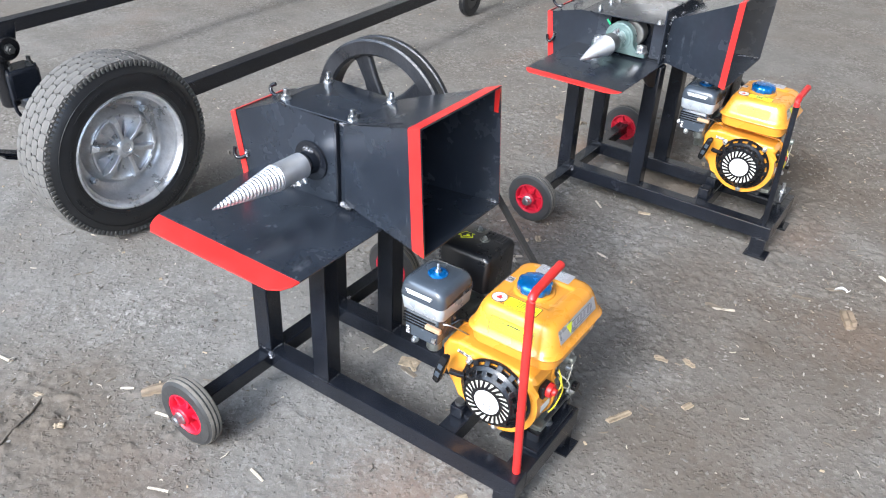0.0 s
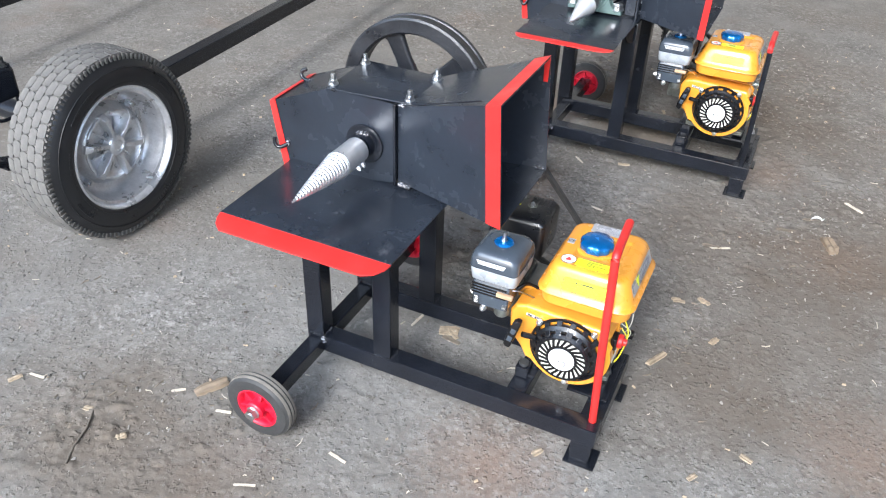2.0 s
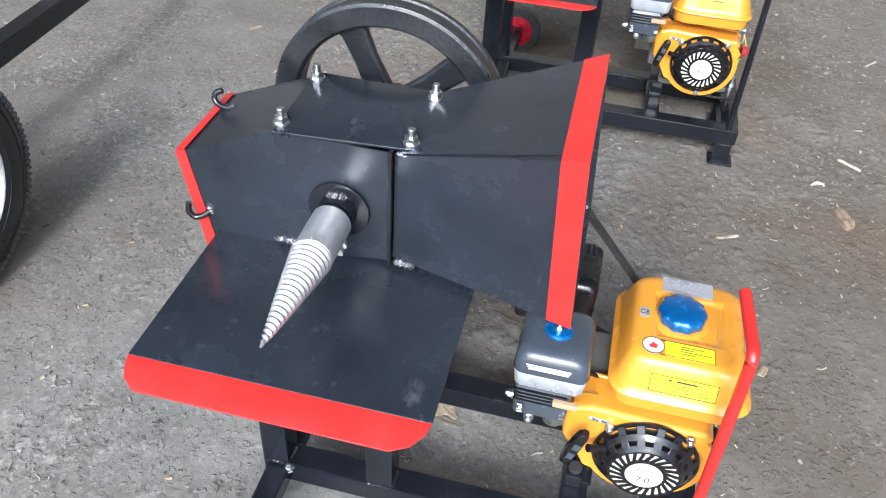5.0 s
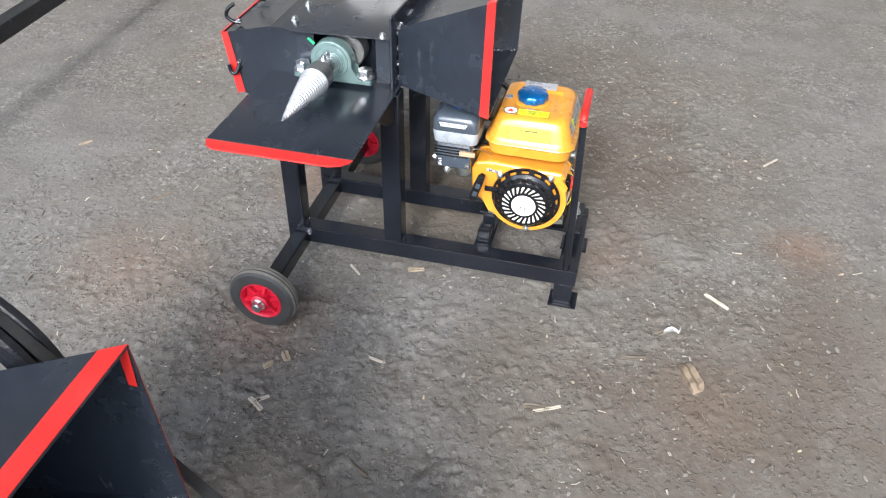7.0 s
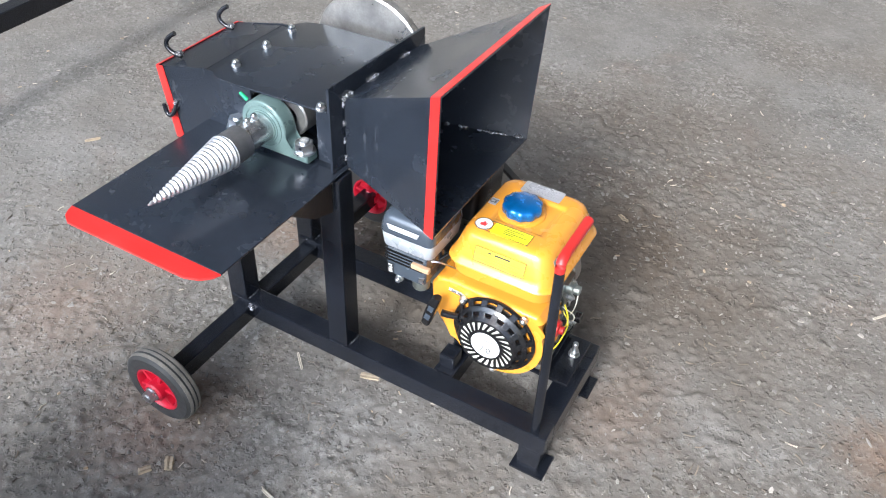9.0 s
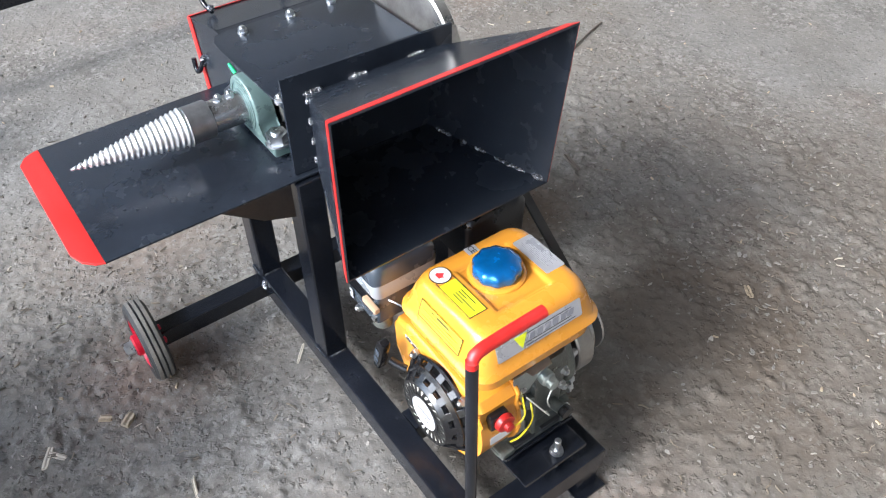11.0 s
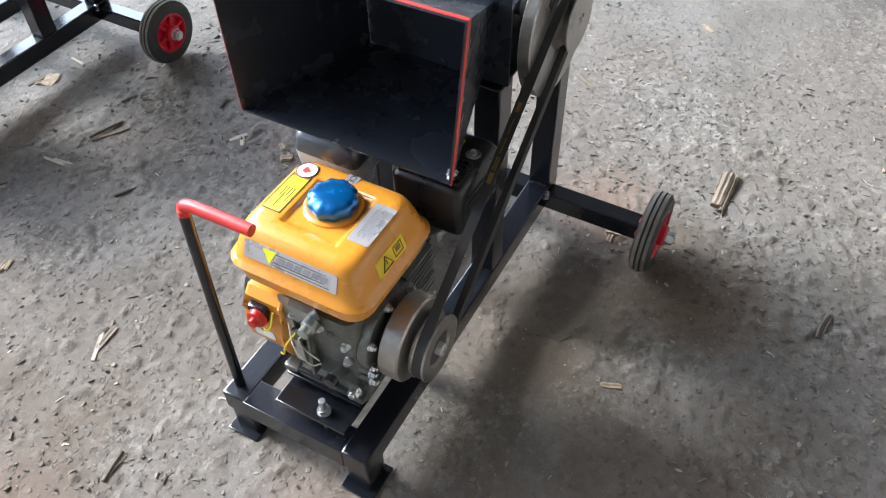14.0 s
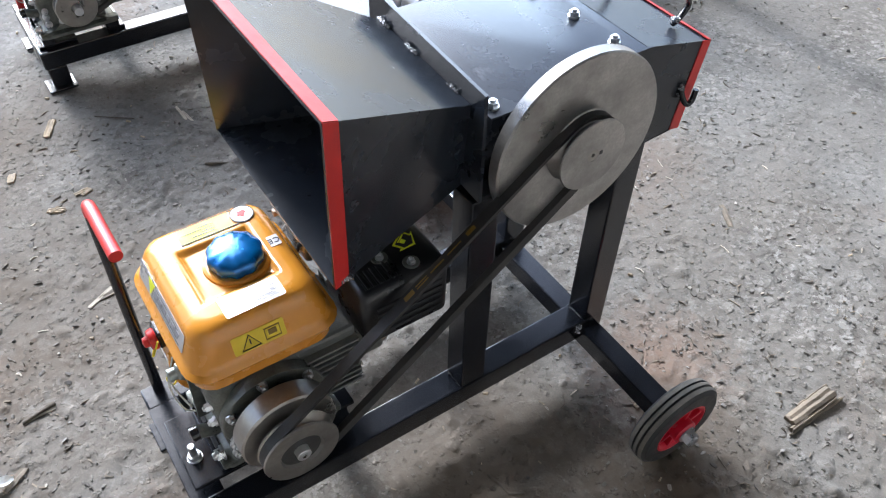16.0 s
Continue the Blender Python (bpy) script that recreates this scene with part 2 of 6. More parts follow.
M_YELLOW = material("yellow_enamel", (0.63, 0.262, 0.026), 0.26, 0.0, 0.04, 8, 140, 0.03, coat=0.3)
M_BLUE = material("blue_film_covered_plastic", (0.008, 0.145, 0.44), 0.25, 0.55, 0.3, 30, 40, 0.06, coat=0.5)
M_PLASTIC = material("black_plastic", (0.008, 0.008, 0.009), 0.22, 0.0, 0.2, 30, 260, 0.1)
M_FILTER = material("smoky_grey_plastic", (0.050, 0.062, 0.078), 0.26, 0.0, 0.15, 14, 200, 0.05, coat=0.3)
M_MILKY = material("translucent_grey_plastic", (0.36, 0.39, 0.42), 0.3, 0.0, 0.08, 20, 200, 0.04)
M_MUFFLER = material("black_heat_proof_paint", (0.0065, 0.0070, 0.0085), 0.32, 0.0, 0.25, 20, 240, 0.15)
M_GREEN = material("grey_green_hammer_paint", (0.13, 0.19, 0.18), 0.32, 0.25, 0.15, 24, 160, 0.25)
M_GREENZINC = material("greenish_zinc_plate", (0.34, 0.37, 0.35), 0.38, 0.75, 0.2, 40, 220, 0.15)
M_GREENPLASTIC = material("bright_green_plastic", (0.03, 0.42, 0.16), 0.4, 0, 0.1, 30, 200, 0.05)
M_LEMONDULL = material("dull_lemon_label", (0.74, 0.54, 0.025), 0.45, 0.0, 0.05, 30, 200, 0.02)
M_WHITE = material("white_label_paper", (0.70, 0.70, 0.69), 0.45, 0.0, 0.05, 30, 200, 0.02)
M_SILVER = material("silver_label_film", (0.50, 0.50, 0.52), 0.3, 0.5, 0.06, 30, 200, 0.02)
M_LEMON = material("lemon_yellow_label", (0.74, 0.78, 0.012), 0.5, 0.0, 0.05, 30, 200, 0.02)
M_INK = material("black_ink", (0.02, 0.02, 0.022), 0.5, 0.0, 0.1, 30, 200, 0.0)
M_INKGREY = material("grey_ink", (0.22, 0.22, 0.24), 0.5, 0.0, 0.1, 30, 200, 0.0)
M_INKOCHRE = material("dark_ochre_ink", (0.20, 0.12, 0.015), 0.5, 0.0, 0.1, 30, 200, 0.0)
M_INKRED = material("red_ink", (0.62, 0.03, 0.03), 0.5, 0.0, 0.1, 30, 200, 0.0)
M_CREAM = material("pale_cream_fan_plastic", (0.62, 0.60, 0.52), 0.45, 0.0, 0.1, 30, 200, 0.05)
M_BELT = material("black_rubber_belt", (0.026, 0.025, 0.024), 0.6, 0.0, 0.25, 30, 220, 0.25, 0.12, (0.13, 0.12, 0.11))
M_WELD = material("blotchy_weld_metal", (0.30, 0.30, 0.315), 0.26, 0.85, 0.55, 160, 400, 0.7)
M_WOOD = material("pale_split_wood", (0.36, 0.285, 0.195), 0.85, 0.0, 0.4, 40, 120, 0.9, 0.3, (0.24, 0.22, 0.19), stretch=(0.12, 1, 1))
M_WOODGREY = material("weathered_grey_tan_wood", (0.19, 0.155, 0.115), 0.9, 0.0, 0.45, 30, 90, 0.9, 0.3, (0.14, 0.125, 0.105), stretch=(0.06, 1, 1))
M_WOODSPLIT = material("tan_split_wood", (0.25, 0.19, 0.13), 0.75, 0.0, 0.35, 12, 90, 0.5, 0.3, (0.24, 0.21, 0.18), stretch=(0.12, 1.0, 1.0))
M_WOODPALE = material("bleached_wood_splinter", (0.46, 0.41, 0.33), 0.8, 0.0, 0.2, 60, 160, 0.4, stretch=(0.15, 1, 1))
M_TWIG = material("dark_dry_twig", (0.10, 0.082, 0.062), 0.9, 0.0, 0.3, 60, 200, 0.5)
M_FLUFF = material("white_feather_down", (0.72, 0.72, 0.70), 0.8, 0.0, 0.1, 60, 200, 0.3)
M_STONE = material("grey_gravel", (0.150, 0.136, 0.120), 0.9, 0.0, 0.4, 60, 200, 0.4)
M_WIRE = material("yellow_wire_sheath", (0.75, 0.62, 0.02), 0.4, 0, 0.05, 30, 200, 0)
M_WALL = material("grey_limewashed_brick_wall", (0.42, 0.40, 0.37), 0.9, 0.0, 0.2, 2, 40, 0.4)
M_PALEREAR = material("pale_reflecting_rear_wall", (0.66, 0.65, 0.62), 0.9, 0.0, 0.12, 2, 40, 0.4)
M_ROOF = material("grey_weathered_roof_boards", (0.18, 0.165, 0.15), 0.9, 0.0, 0.3, 2, 40, 0.4)
M_TAN = material("tan_lever_plastic", (0.42, 0.28, 0.17), 0.45, 0.0, 0.1, 30, 200, 0.05)
M_TANBROWN = material("rust_brown_primer", (0.020, 0.013, 0.009), 0.4, 0.0, 0.6, 25, 120, 0.3)


# ---- mesh helpers ----
BASE = {}


def thing(name, label, category, at=(0, 0, 0), turn=0.0, group="", local=(0, 0, 0)):
    """An Empty at the base of a thing. Its parts are built in coordinates in which its base lies at local."""
    ob = tagged(new(name), label, category, group)
    ob.empty_display_size = 0.05
    ob.matrix_world = pose(*at, 0, 0, turn)
    BASE[ob.name] = Vector(local)
    return ob


def finish(bm, mat, name, smooth=None):
    bmesh.ops.recalc_face_normals(bm, faces=bm.faces)
    me = bpy.data.meshes.new(name)
    bm.to_mesh(me)
    bm.free()
    me.materials.append(mat)
    if smooth:
        me.shade_smooth()
        me.set_sharp_from_angle(angle=radians(smooth))
    return me


def part(name, bm, mat, parent, label="", smooth=21):
    base = BASE[parent.name]
    bmesh.ops.translate(bm, verts=bm.verts, vec=-base)
    ob = new(name, finish(bm, mat, name, smooth))
    ob.parent = parent
    BASE[ob.name] = base
    if label:
        ob["label"] = label
    return ob


def add_box(bm, x0, x1, y0, y1, z0, z1, bevel=0.002, m=None):
    made = bmesh.ops.create_cube(bm, size=1.0)["verts"]
    bmesh.ops.scale(bm, vec=(x1 - x0, y1 - y0, z1 - z0), verts=made)
    bmesh.ops.translate(bm, vec=((x0 + x1) / 2, (y0 + y1) / 2, (z0 + z1) / 2), verts=made)
    if bevel:
        edges = list({e for v in made for e in v.link_edges})
        r = bmesh.ops.bevel(bm, geom=edges, offset=bevel, segments=2, affect="EDGES", profile=0.5)
        made = list({v for f in r["faces"] for v in f.verts} | {v for v in made if v.is_valid})
    if m is not None:
        bmesh.ops.transform(bm, matrix=m, verts=made)
    return bm


def box(*a, **k):
    return add_box(bmesh.new(), *a, **k)


def frame_along(p0, p1):
    d = Vector(p1) - Vector(p0)
    return Matrix.Translation(p0) @ d.to_track_quat("Z", "Y").to_matrix().to_4x4(), d.length


def add_cyl(bm, p0, p1, r0, r1=None, seg=20, bevel=0.0):
    """A round bar from p0 to p1, with softened ends."""
    seg = seg if seg == 6 else max(seg, 18)
    m, length = frame_along(p0, p1)
    r1 = r0 if r1 is None else r1
    b = min(bevel, length * 0.4)
    profile = [(r0 - b, 0), (r0, b), (r1, length - b), (r1 - b, length)] if b else [(r0, 0), (r1, length)]
    return add_lathe(bm, profile, seg, m)


def cyl(*a, **k):
    return add_cyl(bmesh.new(), *a, **k)


def add_lathe(bm, profile, seg=32, m=None, closed=False):
    """Turns (radius, height) pairs about z."""
    rings = []
    for r, z in profile:
        if r < 1e-6:
            rings.append([bm.verts.new((0, 0, z))])
        else:
            rings.append([bm.verts.new((r * math.cos(2 * math.pi * i / seg), r * math.sin(2 * math.pi * i / seg), z)) for i in range(seg)])
    pairs = list(zip(rings, rings[1:])) + ([(rings[-1], rings[0])] if closed else [])
    for a, b in pairs:
        for i in range(seg):
            j = (i + 1) % seg
            if len(a) == 1 and len(b) == 1:
                continue
            if len(a) == 1:
                bm.faces.new((a[0], b[i], b[j]))
            elif len(b) == 1:
                bm.faces.new((a[i], a[j], b[0]))
            else:
                bm.faces.new((a[i], a[j], b[j], b[i]))
    if not closed:
        for ring in (rings[0], rings[-1]):
            if len(ring) > 1:
                bm.faces.new(ring)
    if m is not None:
        bmesh.ops.transform(bm, matrix=m, verts=[v for ring in rings for v in ring])
    return bm


def lathe(*a, **k):
    return add_lathe(bmesh.new(), *a, **k)


AXIS_Y = Matrix.Rotation(radians(-90), 4, "X")  # turns z into y
AXIS_X = Matrix.Rotation(radians(90), 4, "Y")  # turns z into x


def on_y(x, y, z):
    return Matrix.Translation((x, y, z)) @ AXIS_Y


def on_x(x, y, z):
    return Matrix.Translation((x, y, z)) @ AXIS_X


def add_prism(bm, outline, depth, bevel=0.0):
    """A flat outline of 3D points pushed along a vector."""
    a = [bm.verts.new(p) for p in outline]
    b = [bm.verts.new(Vector(p) + Vector(depth)) for p in outline]
    faces = [bm.faces.new(a), bm.faces.new(b[::-1])]
    n = len(a)
    for i in range(n):
        faces.append(bm.faces.new((a[i], b[i], b[(i + 1) % n], a[(i + 1) % n])))
    if bevel:
        edges = list({e for f in faces[:2] for e in f.edges})
        bmesh.ops.bevel(bm, geom=edges, offset=bevel, segments=4, affect="EDGES", profile=0.5)
    return bm


def prism(*a, **k):
    return add_prism(bmesh.new(), *a, **k)


def add_plate(bm, corners, thick=0.003):
    """A sheet of metal through its corner points, with real thickness."""
    p = [Vector(c) for c in corners]
    n = (p[1] - p[0]).cross(p[-1] - p[0]).normalized() * thick
    return add_prism(bm, p, n)


def plate(*a, **k):
    return add_plate(bmesh.new(), *a, **k)


def add_sweep(bm, points, radius, seg=10, closed=False, squash=1.0):
    """A round rod along a bent path."""
    seg = max(seg, 18) if radius > 0.0025 else seg
    pts = [Vector(p) for p in points]
    rings = []
    up = Vector((0.13, 0.27, 1)).normalized()
    for i, p in enumerate(pts):
        if closed:
            d = pts[(i + 1) % len(pts)] - pts[i - 1]
        else:
            d = pts[min(i + 1, len(pts) - 1)] - pts[max(i - 1, 0)]
        d.normalize()
        s = d.cross(up)
        if s.length < 1e-3:
            s = d.cross(Vector((1, 0, 0)))
        s.normalize()
        t = s.cross(d)
        rings.append([bm.verts.new(p + radius * (math.cos(2 * math.pi * k / seg) * s + squash * math.sin(2 * math.pi * k / seg) * t)) for k in range(seg)])
    for a, b in list(zip(rings, rings[1:])) + ([(rings[-1], rings[0])] if closed else []):
        for k in range(seg):
            bm.faces.new((a[k], a[(k + 1) % seg], b[(k + 1) % seg], b[k]))
    if not closed:
        bm.faces.new(rings[0][::-1])
        bm.faces.new(rings[-1])
    return bm


def sweep(*a, **k):
    return add_sweep(bmesh.new(), *a, **k)


def glide(points, n=6):
    """A smooth path through a few points."""
    p = [Vector(q) for q in points]
    p = [p[0] * 2 - p[1]] + p + [p[-1] * 2 - p[-2]]
    out = []
    for a, b, c, d in zip(p, p[1:], p[2:], p[3:]):
        for i in range(n):
            t = i / n
            out.append(0.5 * (2 * b + (c - a) * t + (2 * a - 5 * b + 4 * c - d) * t * t + (3 * b - a - 3 * c + d) * t * t * t))
    return out + [p[-2]]


def arc(center, r, a0, a1, n, plane="xz"):
    out = []
    for i in range(n + 1):
        a = radians(a0 + (a1 - a0) * i / n)
        u, v = r * math.cos(a), r * math.sin(a)
        d = {"xz": (u, 0, v), "yz": (0, u, v), "xy": (u, v, 0)}[plane]
        out.append(Vector(center) + Vector(d))
    return out


def rounded_rect(hx, hy, r, n=5, cx=0.0, cy=0.0):
    out = []
    for sx, sy, a0 in ((1, 1, 0), (-1, 1, 90), (-1, -1, 180), (1, -1, 270)):
        for i in range(n + 1):
            a = radians(a0 + 90 * i / n)
            out.append((cx + sx * (hx - r) + r * math.cos(a), cy + sy * (hy - r) + r * math.sin(a)))
    return out


def add_loft(bm, layers):
    """Skin over rounded rectangles: (z, half x, half y, corner radius, centre x, centre y)."""
    rings = []
    for z, hx, hy, r, cx, cy in layers:
        rings.append([bm.verts.new((x, y, z)) for x, y in rounded_rect(hx, hy, r, 5, cx, cy)])
    for a, b in zip(rings, rings[1:]):
        n = len(a)
        for i in range(n):
            bm.faces.new((a[i], a[(i + 1) % n], b[(i + 1) % n], b[i]))
    bm.faces.new(rings[0][::-1])
    bm.faces.new(rings[-1])
    return bm


def loft(layers):
    return add_loft(bmesh.new(), layers)


def add_hex(bm, p0, p1, r):
    return add_cyl(bm, p0, p1, r, seg=6)


def bolt_bm(x, y, z, r=0.0055, h=0.022, axis=(0, 0, 1)):
    """A nut on a washer with the thread standing out."""
    bm = bmesh.new()
    a, p = Vector(axis), Vector((x, y, z))
    add_cyl(bm, p - a * 0.002, p + a * 0.002, r * 2.1, seg=18)
    add_hex(bm, p + a * 0.002, p + a * (0.002 + r * 1.5), r * 1.75)
    add_cyl(bm, p + a * (0.002 + r * 1.4), p + a * max(h, 0.002 + r * 1.5 + 0.0035), r, seg=14, bevel=0.001)
    return bm


def bead_bm(p0, p1, r=0.004, n=8, seed=1):
    """A lumpy run of weld between two points, flattened at its ends."""
    rng = random.Random(seed)
    bm = bmesh.new()
    p0, p1 = Vector(p0), Vector(p1)
    m, length = frame_along(p0, p1)
    steps, seg, rings = 4 * n, 10, []
    for i in range(steps + 1):
        f = i / steps
        ripple = 0.80 + 0.28 * abs(math.sin(math.pi * n * f)) + rng.uniform(-0.16, 0.16)
        rad = r * ripple * min(1.0, 0.25 + 6 * min(f, 1 - f))
        ox, oy = rng.uniform(-0.18, 0.18) * r, rng.uniform(-0.18, 0.18) * r
        rings.append([bm.verts.new(m @ Vector((ox + rad * rng.uniform(0.85, 1.12) * math.cos(2 * math.pi * k / seg), oy + rad * rng.uniform(0.85, 1.12) * math.sin(2 * math.pi * k / seg), length * f))) for k in range(seg)])
    for a, b in zip(rings, rings[1:]):
        for k in range(seg):
            bm.faces.new((a[k], a[(k + 1) % seg], b[(k + 1) % seg], b[k]))
    bm.faces.new(rings[0][::-1])
    bm.faces.new(rings[-1])
    return bm


def text_bm(words, size, m, depth=0.0004):
    curve = bpy.data.curves.new("letters", "FONT")
    curve.body, curve.size, curve.align_x, curve.align_y, curve.extrude = words, size, "CENTER", "CENTER", depth
    ob = bpy.data.objects.new("letters", curve)
    me = bpy.data.meshes.new_from_object(ob)
    bm = bmesh.new()
    bm.from_mesh(me)
    bmesh.ops.transform(bm, matrix=m, verts=bm.verts)
    bpy.data.objects.remove(ob)
    bpy.data.meshes.remove(me)
    return bm


def label_bm(m, w, h, t=0.0006):
    """A thin sticker in the plane of m, centred on it."""
    bm = bmesh.new()
    add_prism(bm, [(x, y, 0) for x, y in rounded_rect(w / 2, h / 2, min(w, h) * 0.08, 2)], (0, 0, t))
    bmesh.ops.transform(bm, matrix=m, verts=bm.verts)
    return bm


def bars_bm(m, rows, t=0.0010):
    """Plain bars of print in the plane of m: (x, y, width, height)."""
    bm = bmesh.new()
    for x, y, w, h in rows:
        add_prism(bm, [(x - w / 2, y - h / 2, 0), (x + w / 2, y - h / 2, 0), (x + w / 2, y + h / 2, 0), (x - w / 2, y + h / 2, 0)], (0, 0, t))
    bmesh.ops.transform(bm, matrix=m, verts=bm.verts)
    return bm


def plane_at(origin, right, up):
    r = Vector(right).normalized()
    n = r.cross(Vector(up)).normalized()
    u = n.cross(r)
    m = Matrix((r, u, n)).transposed().to_4x4()
    m.translation = origin
    return m


# ---- the shed and its floor ----
def graded(lo, hi, step, far):
    """Line positions: even between lo and hi, ever wider beyond them."""
    mid = list(np.arange(lo, hi + step / 2, step))
    left, right, d = [lo], [hi], step
    while right[-1] < far:
        d *= 1.22
        right.append(right[-1] + d)
        left.append(left[-1] - d)
    return np.array(left[:0:-1] + mid + right[1:])


# loose, trodden-up places: (x, y, radius, amount); elsewhere the dirt is packed
LOOSE = ((-1.12, 2.24, 0.30, 0.9), (-0.86, 2.16, 0.25, 0.6), (-0.70, 2.42, 0.25, 0.35), (-1.38, 0.86, 0.28, 0.8), (-0.75, 3.65, 0.60, 0.85), (-1.55, 3.45, 0.45, 0.22), (-0.15, 2.72, 0.35, 0.45), (-0.60, 1.95, 0.25, 0.4), (-1.65, 2.6, 0.40, 0.20), (-0.35, 4.25, 0.6, 0.4))


def looseness(x, y):
    out = 0.10 + 0.0 * x
    for cx, cy, r, amount in LOOSE:
        out = out + amount * np.exp(-((x - cx) ** 2 + (y - cy) ** 2) / (2 * r * r))
    return np.clip(out, 0.0, 1.0)


def build_ground():
    xs, ys = graded(-2.2, 0.7, 0.0056, 400.0), graded(0.45, 4.5, 0.0056, 400.0)
    gx, gy = np.meshgrid(xs, ys)
    near = np.clip((4.0 - np.hypot(gx + 0.9, gy - 2.2)) / 1.0, 0, 1)
    rng = np.random.default_rng(7)
    z = np.zeros_like(gx)
    for count, size, height in ((70, 0.35, 0.0035), (500, 0.09, 0.0011), (2200, 0.026, 0.0004)):
        px, py = rng.uniform(-3.5, 1.3, count), rng.uniform(-0.4, 5.2, count)
        amp, wid = rng.uniform(-0.6, 1.0, count) * height, size * rng.uniform(0.5, 1.4, count)
        for x, y, a, w in zip(px, py, amp, wid):
            i0, i1 = np.searchsorted(xs, (x - 2.2 * w, x + 2.2 * w))
            j0, j1 = np.searchsorted(ys, (y - 2.2 * w, y + 2.2 * w))
            z[j0:j1, i0:i1] += a * np.exp(-((gx[j0:j1, i0:i1] - x) ** 2 + (gy[j0:j1, i0:i1] - y) ** 2) / (w * w))
    # clods with steep sides, each turned its own way
    count = 52000
    px, py = rng.uniform(-2.2, 0.7, count), rng.uniform(0.45, 4.5, count)
    loose = looseness(px, py)
    keep = rng.random(count) < 0.05 + 0.45 * loose ** 1.3
    for x, y, l, u in zip(px[keep], py[keep], loose[keep], rng.random((int(keep.sum()), 4))):
        w, long, a = 0.0042 + 0.0125 * u[0] ** 3, 1.0 + 1.4 * u[1], math.pi * u[2]
        h = (0.0006 + (0.0010 + 0.0040 * l) * u[3] ** 2) * (1.0 if u[3] > 0.18 else -1.2)
        i0, i1 = np.searchsorted(xs, (x - 2.6 * w, x + 2.6 * w))
        j0, j1 = np.searchsorted(ys, (y - 2.6 * w, y + 2.6 * w))
        dx, dy = gx[j0:j1, i0:i1] - x, gy[j0:j1, i0:i1] - y
        d = ((dx * math.cos(a) + dy * math.sin(a)) / long) ** 2 + (dy * math.cos(a) - dx * math.sin(a)) ** 2
        z[j0:j1, i0:i1] += h * np.exp(-(d / (w * w)) ** 2)
    z += rng.normal(0, 0.00018, z.shape)
    z = np.clip(z, -0.010, 0.011) * near - 0.004
    nx, ny = len(xs), len(ys)
    idx = np.arange(nx * ny).reshape(ny, nx)
    quads = np.stack([idx[:-1, :-1], idx[:-1, 1:], idx[1:, 1:], idx[1:, :-1]], -1).reshape(-1, 4)
    me = bpy.data.meshes.new("ground")
    me.from_pydata(np.stack([gx, gy, z], -1).reshape(-1, 3).tolist(), [], quads.tolist())
    me.materials.append(M_GROUND)
    me.shade_smooth()
    return tagged(new("ground", me), "packed grey-brown dirt floor littered with grit and wood splinters", "ground", kind="structure")


def structure(name, bm, mat, label):
    return tagged(new(name, finish(bm, mat, name)), label, "structure", kind="structure")


ground = build_ground()
structure("wall_west", box(-9.3, -9.0, -1.6, 10.0, -0.05, 8.0, bevel=0), M_WALL, "grey limewashed brick wall of the shed")
structure("wall_east", box(7.0, 7.3, -1.6, 10.0, -0.05, 8.0, bevel=0), M_WALL, "grey limewashed brick wall of the shed")
# out of view; its pale tone is added to brighten the lid's reflection
structure("wall_north", box(-9.3, 7.3, 10.0, 10.3, -0.05, 8.0, bevel=0), M_PALEREAR, "unseen rear wall of the shed, made pale to brighten reflections")
structure("ceiling", box(-9.4, 7.4, -1.8, 10.4, 8.0, 8.2, bevel=0), M_ROOF, "grey boarded underside of the shed roof")


